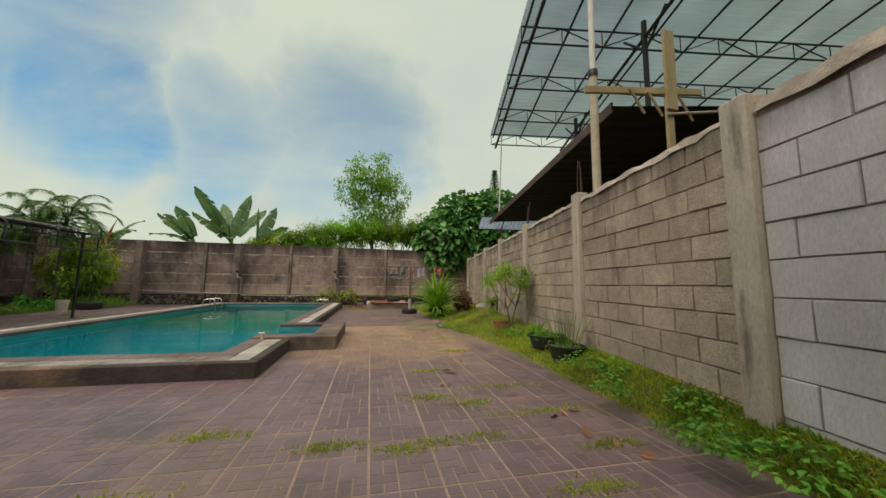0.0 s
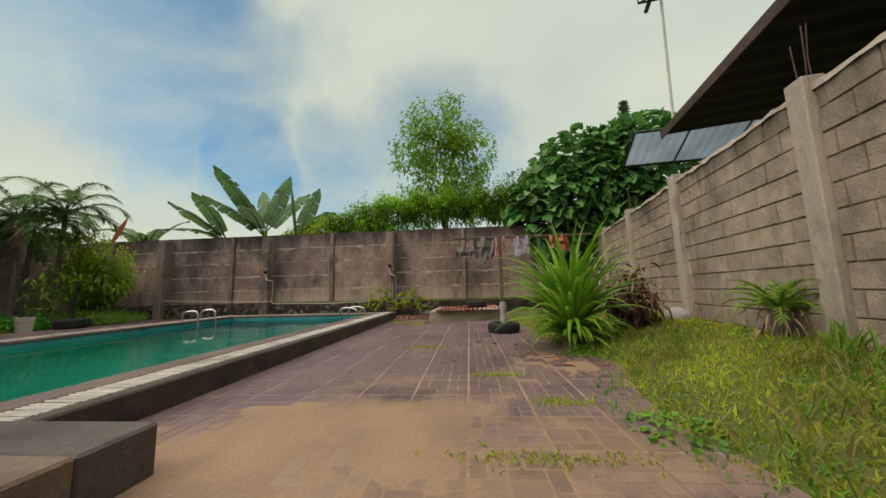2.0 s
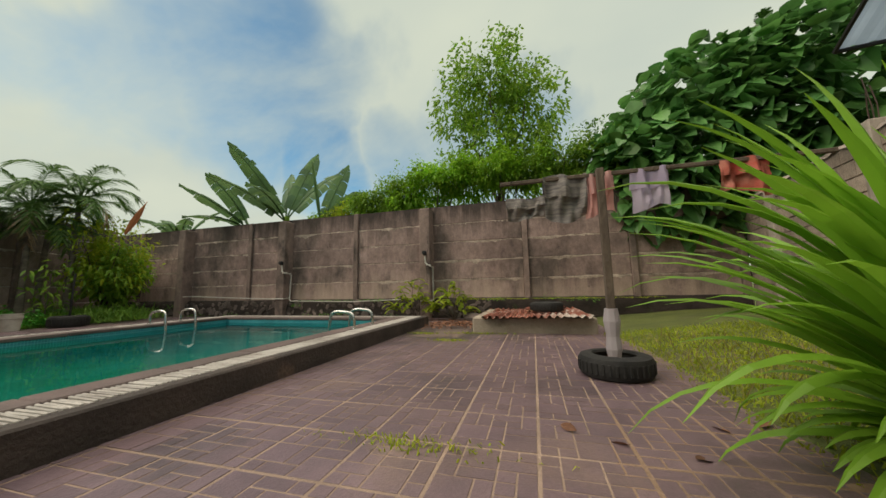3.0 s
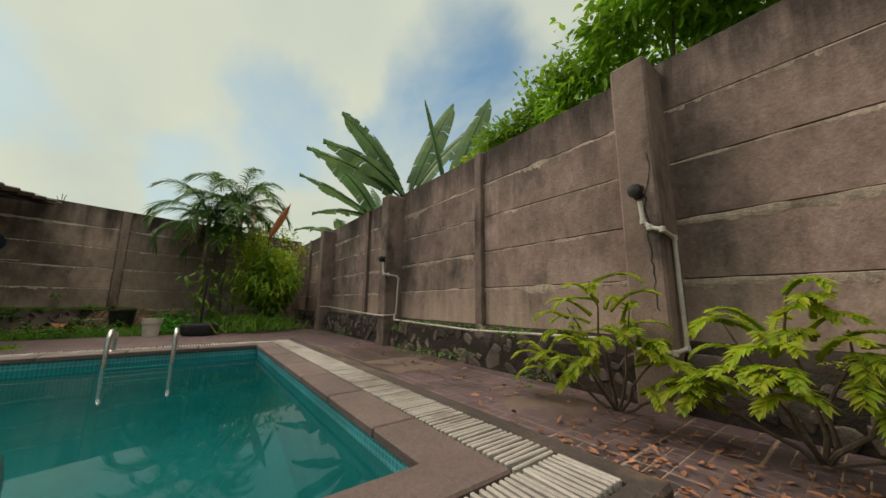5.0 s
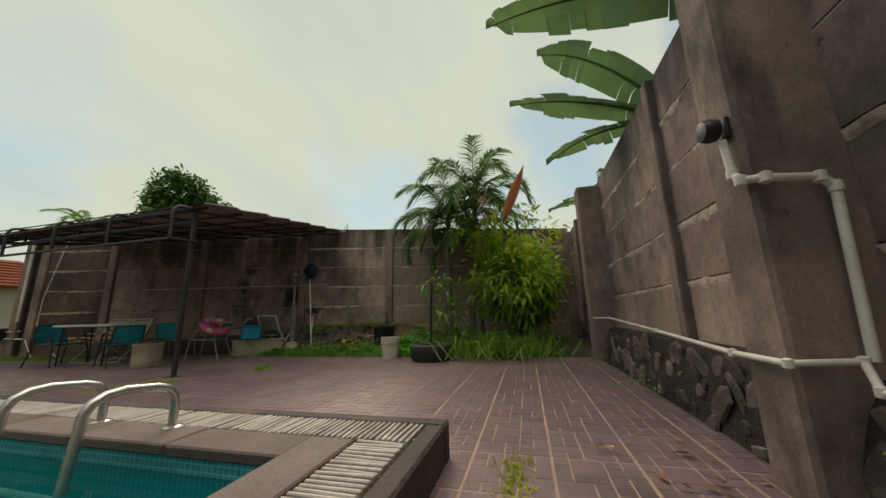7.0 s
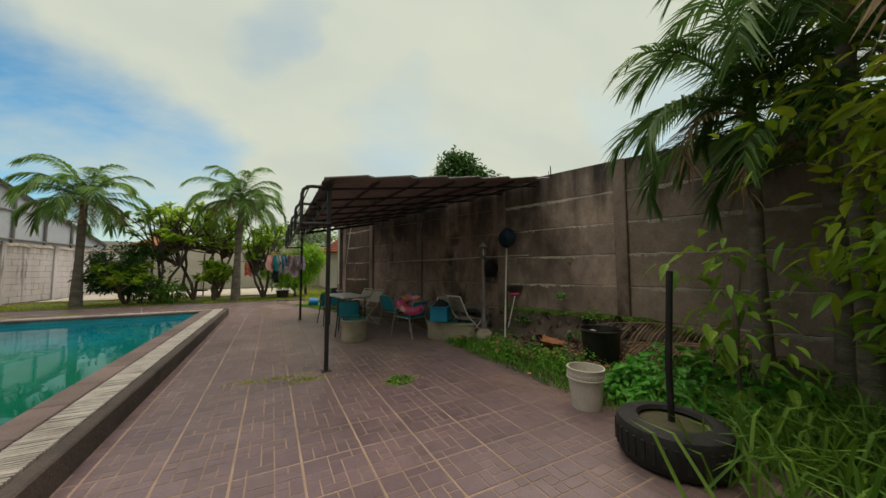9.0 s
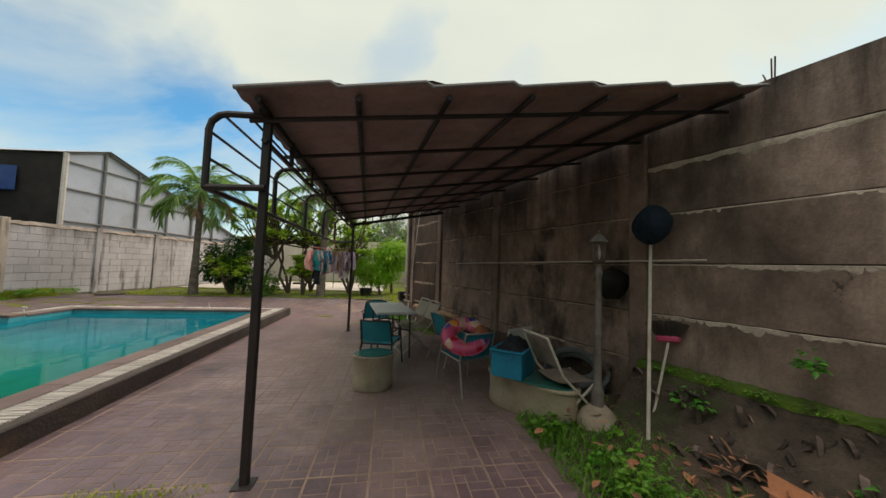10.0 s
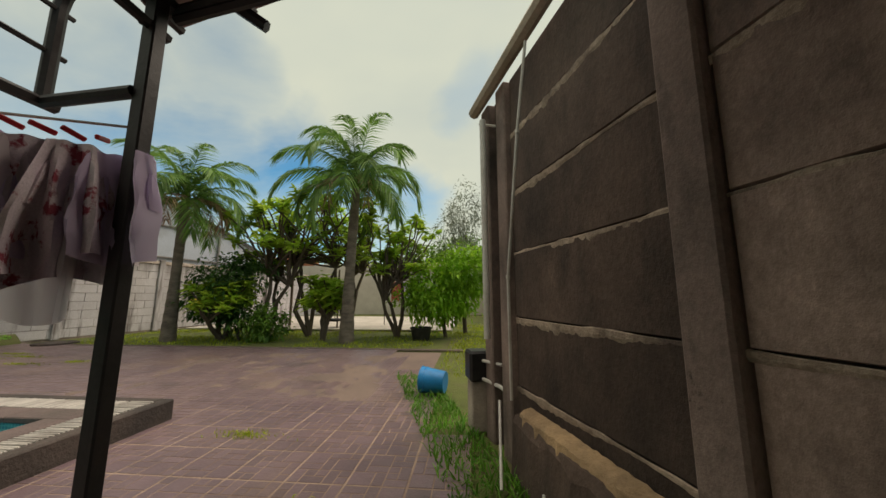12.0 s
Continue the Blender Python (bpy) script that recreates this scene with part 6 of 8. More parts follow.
def tree(name, x, y, trunk_h, blobs, n, size, mat_, label, seed, r0=.12, prof=OVAL, width=.45, per=6, group="", thr=-.12, category="tree", inner=.5, freq=1.1):
    t = thing(name, pose(x, y, 0), label, category, group)
    tb = Build()
    tb.tube([(0, 0, -.05), (.06, 0, trunk_h * .5), (0, .05, trunk_h)], [r0 * 1.2, r0, r0 * .8], 10)
    limbs(tb, (0, .05, trunk_h * .92), [(q[0], q[1], q[2]) for q in blobs], r0 * .6, r0 * .12, seed)
    part("trunk", tb, M["bark"], t, smooth=True)
    part("crown", bushy(Build(), blobs, n, size, seed, prof, width, per, .35, thr, inner, freq), mat_, t)
    return t


tree("tall_tree", -0.9, 18.0, 3.4, [(-.1, -.6, 7.3, 1.5, 1.2, 1.3), (.9, -.6, 6.3, 1.3, 1.0, 1.0), (-1.0, -.5, 6.5, 1.1, 1.0, 1.1), (.2, -.6, 5.2, 1.6, 1.1, .9)], 1150, .15, M["leaf_light"], "airy tall tree with small leaves beyond the wall", 81, .12, OVAL, .5, 6, thr=-.05, inner=.3, freq=1.6)
for k, (x, y, s, z, m_) in enumerate(((-5.6, 17.2, .8, 2.9, "leaf_yellow"), (-4.2, 16.9, 1.0, 3.4, "leaf_light"), (-2.6, 16.7, 1.2, 3.8, "leaf_vivid"), (-0.9, 16.8, 1.2, 3.9, "leaf_vivid"), (0.7, 17.0, 1.3, 4.1, "leaf_light"), (-6.6, 17.4, .7, 2.8, "leaf_light"), (1.9, 17.4, 1.3, 4.2, "leaf_mid"))):
    tree("wall_tree", x, y, 2.0, [(0, -.2, z, s, .7, s * .75), (s * .6, -.3, z - .15, s * .7, .6, s * .6), (-s * .6, -.2, z - .2, s * .7, .6, s * .55), (.2, -.6, z - .1, s * .7, .45, .35)], 950, .115, M[m_], "leafy bush-tree leaning over the panel wall", 82 + k, .07, LANCE, .42, 7, "trees behind the wall", thr=.03, inner=.4, freq=1.7)
t = thing("creeper_mound", pose(4.3, 16.9, 0), "mound of large-leaved dark green creeper over the wall corner", "creeper")
blobs = [(.1, -.2, 4.0, 2.1, 1.5, 2.3), (-1.3, -.5, 3.2, 1.5, 1.2, 1.7), (1.7, -.8, 4.4, 1.9, 1.4, 2.0)]
part("stems", limbs(Build(), (0, 0, -.05), [(q[0], q[1], q[2] - .3) for q in blobs] + [(-1, .4, 4), (.8, .3, 4.4)], .09, .03, 6), M["bark"], t)
P, D, r2 = cloud(blobs, 3000, 91, .86, -.5)
LL = r2.uniform(.24, .44, len(P))
part("leaves", leaves(Build(), P, D * .5 + r2.randn(len(P), 3) * .35 + np.array([0, -.15, -.45]), LL, LL * .46, HEART, .25, .18), M["leaf_creeper"], t)
# inner shell in the darker leaf: the mound's inner shade put into colour
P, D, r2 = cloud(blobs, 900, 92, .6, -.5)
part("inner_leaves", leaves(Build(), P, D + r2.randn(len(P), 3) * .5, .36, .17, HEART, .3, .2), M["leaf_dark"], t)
t = thing("conifer", pose(7.2, 19.2, 0), "narrow dark conifer tip rising far behind", "tree")
cb = Build()
for i in range(40):
    z = 5.0 + i * .1
    for q in range(6):
        frond(cb, (0, 0, z), i * .7 + q * 1.05, .35, .75 * (1 - i / 44) + .08, .3, 6, .12, .02, .1, .1)
part("trunk", Build().tube([(0, 0, -.05), (0, 0, 9)], [.15, .02], 8), M["bark"], t)
part("needles", cb, M["leaf_dark"], t)

# ------------------------------------------------------------- far wall: pipes and lamps
def pipe(name, pts, r, mat_, label, category="pipe", parts=(), group="wall pipes", clips=()):
    t = thing(name, pose(*pts[0]), label, category, group)
    o = Vector(pts[0])
    b = Build()
    for a, c in zip(pts[:-1], pts[1:]):
        b.tube([Vector(a) - o, Vector(c) - o], r, 10)
    part("tube", b, mat_, t, smooth=True)
    for q in pts[1:-1]:
        part("elbow", Build().lathe([(r * .6, -r * 1.5), (r * 1.35, -r * 1.1), (r * 1.35, r * 1.1), (r * .6, r * 1.5)], 12), mat_, t, smooth=True, m=Matrix.Translation(Vector(q) - o))
    for q in clips:
        part("clip", Build().box((0, 0, 0), (.02, r * 2.8, r * 2.8), .004), mat_, t, m=Matrix.Translation(Vector(q) - o))
    return t


YW, YP = 15.70, 15.47
pipe("pipe", [(-10.6, YP, .62), (-10.45, YW - .05, .62), (-8.4, YW - .16, .55), (-7.10, YP - .06, .52), (-6.77, YP - .06, .52), (-6.76, YW - .08, .53), (-6.66, YW - .13, .45), (-4.6, YW - .2, .42), (-2.95, YW - .22, .47)], .013, M["pvc"], "white plastic pipe run along the plinth of the panel wall", clips=[(-9.4, YW - .11, .585), (-5.6, YW - .165, .433), (-4.6, YW - .2, .42)])
pipe("pipe", [(-6.76, YW - .05, .53), (-6.76, YW - .02, 1.17), (-6.76, YW - .06, 1.215), (-6.76, YP, 1.235), (-6.80, YP - .06, 1.245), (-6.84, YP - .06, 1.29), (-6.86, YP - .06, 1.46)], .017, M["pvc"], "white plastic conduit climbing a stout wall post")
pipe("pipe", [(-2.72, YP - .06, .42), (-2.46, YP - .06, .42), (-2.44, YW - .12, .44), (-2.45, YW - .1, 1.24), (-2.46, YP - .06, 1.28), (-2.54, YP - .06, 1.31), (-2.58, YP - .06, 1.36), (-2.59, YP - .06, 1.52)], .016, M["pvc"], "white plastic conduit on a stout wall post")
weeds("bank_moss", [(-1.6 + i * .3, 15.52 - .02 * (i % 3), .44 + .01 * (i % 2), .22) for i in range(14)], 130, 0.022, M["grass"], "yellow-green moss along the top of the rubble bank", 27, 0.03)
for x, z in ((-6.87, 1.52), (-2.60, 1.6)):
    t = thing("wall_lamp", pose(x, YP - .05, z), "small round black wall lamp on a concrete post", "wall lamp", "wall lamps")
    part("housing", Build().lathe([(.02, 0), (.05, .01), (.055, .04), (.045, .07), (.02, .075)], 16, m=pose(0, -.01, 0, 90)), M["black"], t, smooth=True)
    part("back_plate", Build().box((0, .012, 0), (.07, .02, .1), .006), M["black"], t)

# ------------------------------------------------------------- pool ladders
def ladder(x, y, yaw, label):
    """Two bent rails into the water and three treads; x towards the water."""
    t = thing("pool_ladder", pose(x, y, CURB, 0, 0, yaw), label, "pool ladder", "pool ladders")
    for s in (-.26, .26):
        pts = [(-.12, s, 0), (-.12, s, .12)]
        pts += [(-.12 + .10 * (1 - math.cos(a)), s, .12 + .10 * math.sin(a)) for a in (.5, 1.0, 1.57)]
        pts += [(.12, s, .235)]
        pts += [(.17 + .09 * math.sin(a), s, .14 + .09 * math.cos(a)) for a in (.2, .8, 1.3)]
        pts += [(.29, s, -.2), (.29, s, -.95), (.25, s, -1.05)]
        part("rail", Build().tube(pts, .021, 12), M["steel"], t, smooth=True)
        part("flange", Build().lathe([(.05, 0), (.05, .008), (.03, .014)], 18, (-.12, s, 0)), M["steel"], t)
    for z in (-.19, -.4, -.62, -.86):
        part("tread", Build().tube([(.29, -.26, z), (.29, .26, z)], .02, 10), M["table_white"], t, smooth=True)
    return t


ladder(-2.58, 12.22, 180, "stainless steel pool ladder on the grated rim")
ladder(-6.56, 12.4, 0, "stainless steel pool ladder on the coping, treads under water")
t = thing("water_pipe", pose(-2.42, 4.35, CURB), "short white standpipe on the pool's coping", "pipe")
part("riser", Build().tube([(0, 0, -.06), (0, 0, .11)], .016, 10), M["pvc"], t)
part("cap", Build().tube([(-.05, 0, .11), (.03, 0, .115)], .017, 10), M["pvc"], t)
t = thing("water_pipe", pose(-5.2, 3.2, CURB), "thin white standpipe on the near rim", "pipe")
part("riser", Build().tube([(0, 0, -.06), (0, 0, .14)], .012, 8), M["pvc"], t)

# ------------------------------------------------------------- pit with rusty sheets
t = thing("concrete_pit", pose(-1.02, 13.12, 0), "low concrete pit covered with rusted corrugated iron", "pit")
for xa, xb, ya, yb in ((0, 1.85, 0, .14), (0, .16, .14, 1.95), (1.69, 1.85, .14, 1.95), (.16, 1.69, 1.81, 1.95)):
    pb = Build()
    bar(pb, xa, xb, ya, yb, -.05, .24, .02)
    part("pit_wall", pb, M["slab"], t)
def corr(w, l, pitch, amp):
    n = int(w / pitch * 6)
    b = Build()
    prof = [0, .05, .8, 1, .8, .05]
    vs = [(w * i / n, y, amp * prof[i % 6] + .012 * math.sin(i * .9 + y * 3)) for y in (0, l * .33, l * .66, l) for i in range(n + 1)]
    k = n + 1
    fs = [(j * k + i, j * k + i + 1, (j + 1) * k + i + 1, (j + 1) * k + i) for j in range(3) for i in range(n)]
    vs += [(v[0], v[1], v[2] - .003) for v in vs]
    fs += [tuple(q + 4 * k for q in f)[::-1] for f in fs]
    return b.add(vs, fs)
for k, (x, y, z, yaw, w, l) in enumerate(((.15, -.12, .242, -1, .84, 1.95), (.92, -.2, .256, 2, .88, 2.0), (.75, .95, .292, -7, .7, .95))):
    part("corrugated_sheet", corr(w, l, .10, .026), M["rust_sheet"], t, m=pose(x, y, z, 0, 0, yaw))
tyre(0.15, 13.75, .29, .27, .16, "worn black tyre lying on the rusted sheets", 0, 10)
litter("leaf_litter", lambda r: (-.3 + r.randn() * .4, 13.7 + r.randn() * .5, .31), 50, .09, "dead leaves on the rusted sheets", 35)
t = thing("rubble_stone", pose(-1.35, 15.05, 0), "rounded brown stone by the pit", "stone")
part("stone_body", Build().lathe([(.05, -.02), (.17, .0), (.19, .07), (.13, .14), (.03, .17)], 12, sq=(1.2, .9)), M["stone"], t, smooth=True)

# ------------------------------------------------------------- clothes line standing in a tyre
tyre(.55, 10.85, 0, .27, .17, "black tyre weighting a clothes post on the deck", 0, 0)
t = thing("clothes_post", pose(.55, 10.85, 0), "weathered clothes post with a cross arm, wrapped in a rag", "clothes post")
part("post", Build().box((0, 0, .85), (.06, .06, 1.7), .006), M["bark"], t)
part("cross_arm", Build().box((.4, .1, 1.68), (2.5, .035, .035), .005), M["bark"], t)
part("concrete_core", Build().lathe([(.2, 0), (.2, .1), (.12, .12)], 16), M["slab"], t)
part("wrapping", Build().lathe([(.045, .12), (.06, .2), (.05, .3), (.065, .42), (.05, .52)], 9), M["cloth_white"], t, "dirty white rag tied round the post")


def hanging(x, y, z, w, h, mat_, label, yaw=0, group="hanging laundry", seed=0, name="cloth", back=.5, pleat=1.0):
    """A cloth folded over a line, with soft waves."""
    t = thing(name, pose(x, y, z, 0, 0, yaw), label, "laundry", group)
    r = random.Random(seed)
    ph = r.uniform(0, 6)
    def fn(u, v):
        s = (v - back / (1 + back)) * (1 + back)
        hh = abs(s) * h
        return ((u - .5) * w * (1 + .05 * math.sin(4 * v + ph)) * (1 if pleat == 1 else .72 + .38 * min(1, abs(s) * 1.6)), math.copysign(.012, s) + pleat * (.026 * math.sin(u * 11 + ph) + .014 * math.sin(u * 23 + 5 * v + 2 * ph)) * min(1, .35 + abs(s) * 2) + .09 * abs(s) * noise.noise((u * 3 + ph, v * 4, seed)), -hh * (1 + .10 * math.sin(u * 5 + ph) * abs(s)) + .012 * math.sin(u * 7 + ph))
    part("fabric", Build().grid(fn, 26, 16), mat_, t, smooth=True)
    return t


hanging(-.08, 10.95, 1.53, .34, .2, M["cloth_stripe"], "grey striped rag over the clothes post's arm", 0, seed=1)
hanging(.27, 10.95, 1.72, .36, .42, M["cloth_stripe"], "brown striped rug over the clothes post's arm", 4, seed=2)
hanging(.55, 10.95, 1.70, .24, .38, M["cloth_pink"], "faded pink patterned rag on the clothes post's arm", -3, seed=3)
hanging(.95, 10.95, 1.70, .28, .36, M["cloth_lilac"], "faded lilac towel on the clothes post's arm", 0, seed=4)
hanging(1.62, 10.95, 1.70, .36, .28, M["cloth_red"], "red patterned towel on the clothes post's arm", 2, seed=5)

# ------------------------------------------------------------- canopy
P1, P2 = Vector((-8.76, 9.86, 0)), Vector((-8.8, 5.12, 0))
EO, EW = (2.37, 2.86), (2.29, 2.69)     # roof heights at the pool side and at the wall, far and near end
t = thing("canopy", pose(0, 0, 0), "dark steel canopy with a tiled metal roof over the seating", "canopy")
def roof_z(f, y):
    k = (y - 5.0) / 5.1
    return (EW[0] + (EO[0] - EW[0]) * k) * (1 - f) + (EW[1] + (EO[1] - EW[1]) * k) * f
def roof_xy(f, y):
    xo = -8.66
    return xo + (left_x(y) + .02 - xo) * f
def roof_fn(side):
    def fn(u, v):
        y = 4.92 + v * 5.2
        step = 0.034 * ((u * 6.5) % 1.0)
        wave = 0.016 * (0.5 + 0.5 * math.cos(v * 5.2 / 0.2 * 6.283))
        return (roof_xy(u, y), y, roof_z(u, y) + step + wave + side)
    return fn
for side, mt, nm in ((.012, M["roof_top"], "roof_tiles"), (0, M["roof_under"], "roof_underside")):
    part(nm, Build().grid(roof_fn(side), 36, 156), mt, t, smooth=True)
part("eave_trim", Build().tube([(roof_xy(i / 78, 10.13), 10.13, roof_z(i / 78, 10.13) + .014 + .034 * ((i / 12) % 1.0)) for i in range(79)], .013, 6), M["warehouse_frame"], t)
for i in range(7):
    f = .03 + i * .155
    part("purlin", Build().tube([(roof_xy(f, 4.95), 4.95, roof_z(f, 4.95) - .03), (roof_xy(f, 10.08), 10.08, roof_z(f, 10.08) - .03)], .02, 6), M["dark_steel"], t)
for i in range(8):
    y = 5.06 + i * .69
    part("rafter", Build().tube([(roof_xy(0, y), y, roof_z(0, y) - .07), (roof_xy(1, y), y, roof_z(1, y) - .07)], .018, 6), M["dark_steel"], t)
for p_ in (P1, P2):
    z = 2.36 if p_ is P1 else 2.28
    part("canopy_post", Build().box((0, 0, z / 2), (.05, .05, z), .005), M["dark_steel"], t, m=Matrix.Translation(p_))
    part("base_plate", Build().box((0, 0, .004), (.12, .12, .012), .002), M["dark_steel"], t, m=Matrix.Translation(p_))
part("front_beam", Build().tube([P1 + Vector((0, .1, 2.34)), P2 + Vector((0, -.1, 2.26))], .028, 6), M["dark_steel"], t)
part("front_beam", Build().tube([P1 + Vector((0, .05, 2.17)), P2 + Vector((0, -.05, 2.12))], .02, 6), M["dark_steel"], t)
for i in range(7):
    y = 9.4 - i * .68
    part("hanger", Build().box((-8.78, y, 2.25), (.03, .03, .2), .003), M["dark_steel"], t)
for y, z in ((5.05, 2.2),):
    part("end_beam", Build().tube([(-8.8, y, z + .02), (left_x(y), y, 2.6)], .02, 6), M["dark_steel"], t)
    for i in range(4):
        f = .2 + .22 * i
        part("end_strut", Build().tube([(-8.8 + (left_x(y) + 8.8) * f, y, 2.22 + .38 * f), (-8.8 + (left_x(y) + 8.8) * f, y, 2.34 + .38 * f)], .012, 6), M["dark_steel"], t)
HX = -8.43
hoops = [9.9, 8.7, 7.52, 6.33, 5.14]
for y in hoops:
    pts = [(-8.78, y, 2.33)] + [(HX - .11 + .11 * math.sin(a), y, 2.21 + .11 * math.cos(a)) for a in (0, .5, 1.05, 1.57)] + [(HX, y, 1.84)]
    part("hoop", Build().tube(pts, .022, 8), M["dark_steel"], t, smooth=True)
for y in (9.9, 5.14):
    part("hoop_foot", Build().tube([(HX, y, 1.84), (-8.78, y, 1.86)], .022, 8), M["dark_steel"], t)
for x, z, r_ in ((HX, 1.84, .021), (HX, 2.03, .010), (HX - .005, 2.2, .010), (HX - .08, 2.31, .010), (HX - .22, 2.33, .010)):
    part("awning_bar", Build().tube([(x, 9.9, z), (x, 5.1, z)], r_, 6), M["dark_steel"], t)
part("stray_bracket", Build().tube([(-8.98, 5.0, 2.33), (-9.1, 4.95, 2.26)], .025, 6), M["dark_steel"], t)

# wall side: rod, gutter, downpipe, ledge
wl = lambda y, off=0: (left_x(y) + off * .948, y + off * .318)
def along(y, off, z):
    return (*wl(y, off), z)
pipe("wall_rod", [along(9.75, .07, 1.53), along(5.75, .07, 1.48)], .009, M["pvc"], "thin pale rod fixed along the dark wall", "rod")
t = thing("gutter", pose(0, 0, 0), "pale rain gutter along the end of the dark wall", "gutter")
part("trough", Build().tube([along(5.0, .06, 3.02), along(3.06, .1, 2.95)], .055, 8), M["pale_wood"], t)
part("bracket", Build().tube([along(3.3, -.02, 2.7), along(3.2, .1, 2.76)], .012, 6), M["pvc"], t)
pipe("downpipe", [along(3.28, .1, 2.75), along(3.3, .1, .82)], .028, M["pvc"], "white downpipe at the end of the dark wall", "pipe")
pipe("hose_line", [along(4.02, .08, 2.9), along(3.9, .1, 2.3), along(3.72, .11, 1.3), along(3.7, .1, .47)], .011, M["pvc"], "thin pale hose hanging down the dark wall", "hose")
lm, ll = run(Vector(along(8.9, 0, 0)), Vector(along(3.70, 0, 0)))
t = thing("wall_ledge", lm, "rough ochre concrete ledge at the foot of the dark wall", "ledge", "", "structure")
rr = random.Random(12)
vs, fs = [], []
n = 50
for i in range(n + 1):
    x = ll * i / n
    w = .10 + rr.uniform(-.02, .025)
    vs += [(x, -.02, -.05), (x, w + .03, -.05), (x, w + rr.uniform(-.01, .02), .32 + rr.uniform(-.02, .02)), (x, w * .8, .37 + rr.uniform(-.015, .015)), (x, -.02, .38)]
for i in range(n):
    for q in range(4):
        fs.append((i * 5 + q, i * 5 + q + 5, i * 5 + q + 6, i * 5 + q + 1))
part("ledge_body", Build().add(vs, fs), M["panel_black"], t, "near-black footing")
vs, fs = [], []
n = 90
for i in range(n + 1):
    x = 2.6 + (ll - 2.65) * i / n
    k = .5 + .5 * noise.noise((x * 1.4, 3.0, 1.0))
    w, h = .05 + .04 * k + rr.uniform(-.008, .008), .405 + .03 * k + rr.uniform(-.006, .006)
    vs += [(x, -.015, .36), (x, w + .012, .345 - .03 * k), (x, w, h - .02), (x, w * .6, h), (x, -.015, h + .012)]
for i in range(n):
    for q in range(4):
        fs.append((i * 5 + q, i * 5 + q + 5, i * 5 + q + 6, i * 5 + q + 1))
part("ledge_cap", Build().add(vs, fs), mat("ochre_render", (.50, .34, .185), (.30, .205, .12), 2.5, .95, .5, 40, (.07, .055, .045), 1.3, (.50, .66), mottle=.2), t, "crumbling ochre mortar cap", smooth=True)

wm, wlen = run(LEFT_A, LEFT_B)
s0 = (Vector(along(4.78, 0, 0)) - LEFT_A).length
vs, fs = [], []
n = 70
for i in range(n + 1):
    u = i / n
    lo = .80 + .05 * noise.noise((u * 7, 1, 3)) + .03 * noise.noise((u * 23, 2, 3)) + .10 * u ** 2
    hi = 1.0 - .03 * (1 + noise.noise((u * 9, 5, 3))) - (.05 if .25 < u < .6 else 0)
    vs += [(s0 + 1.38 * u, -.024, lo), (s0 + 1.38 * u, -.010, lo * .7 + hi * .3), (s0 + 1.38 * u, -.008, lo * .3 + hi * .7), (s0 + 1.38 * u, -.024, hi)]
for i in range(n):
    for q in range(3):
        fs.append((i * 4 + q, i * 4 + q + 1, i * 4 + q + 5, i * 4 + q + 4))
part("lime_patch", Build().add(vs, fs, wm), M["efflor_tan"], wall_left, "pale crumbling lime patch")

# ------------------------------------------------------------- seating under the canopy
t = thing("folding_table", pose(-9.64, 6.75, 0, 0, 0, 8), "grey-white plastic folding table under the canopy", "table")
part("tabletop", Build().box((0, 0, .695), (.58, 1.24, .04), .012), M["table_white"], t)
part("apron", Build().box((0, 0, .67), (.50, 1.05, .02), .004), M["dark_steel"], t)
for sy in (-.46, .46):
    for sx in (-.24, .24):
        part("leg", Build().tube([(sx, sy, 0), (sx * .95, sy, .66)], .014, 8), M["dark_steel"], t)
    part("leg_brace", Build().tube([(-.24, sy, .42), (0, sy, .46), (.24, sy, .42)], .011, 8), M["dark_steel"], t)
    part("strut", Build().tube([(0, sy, .46), (0, sy * .3, .66)], .010, 8), M["dark_steel"], t)
t = thing("paper_scrap", pose(-9.466, 6.566, .716, 0, 0, 30), "small scrap of pink-printed paper on the table", "paper")
part("sheet", Build().grid(lambda u, v: ((u - .5) * .07, (v - .5) * .05, .003 + .004 * math.sin(3 * u)), 4, 3), M["cloth_pink"], t)


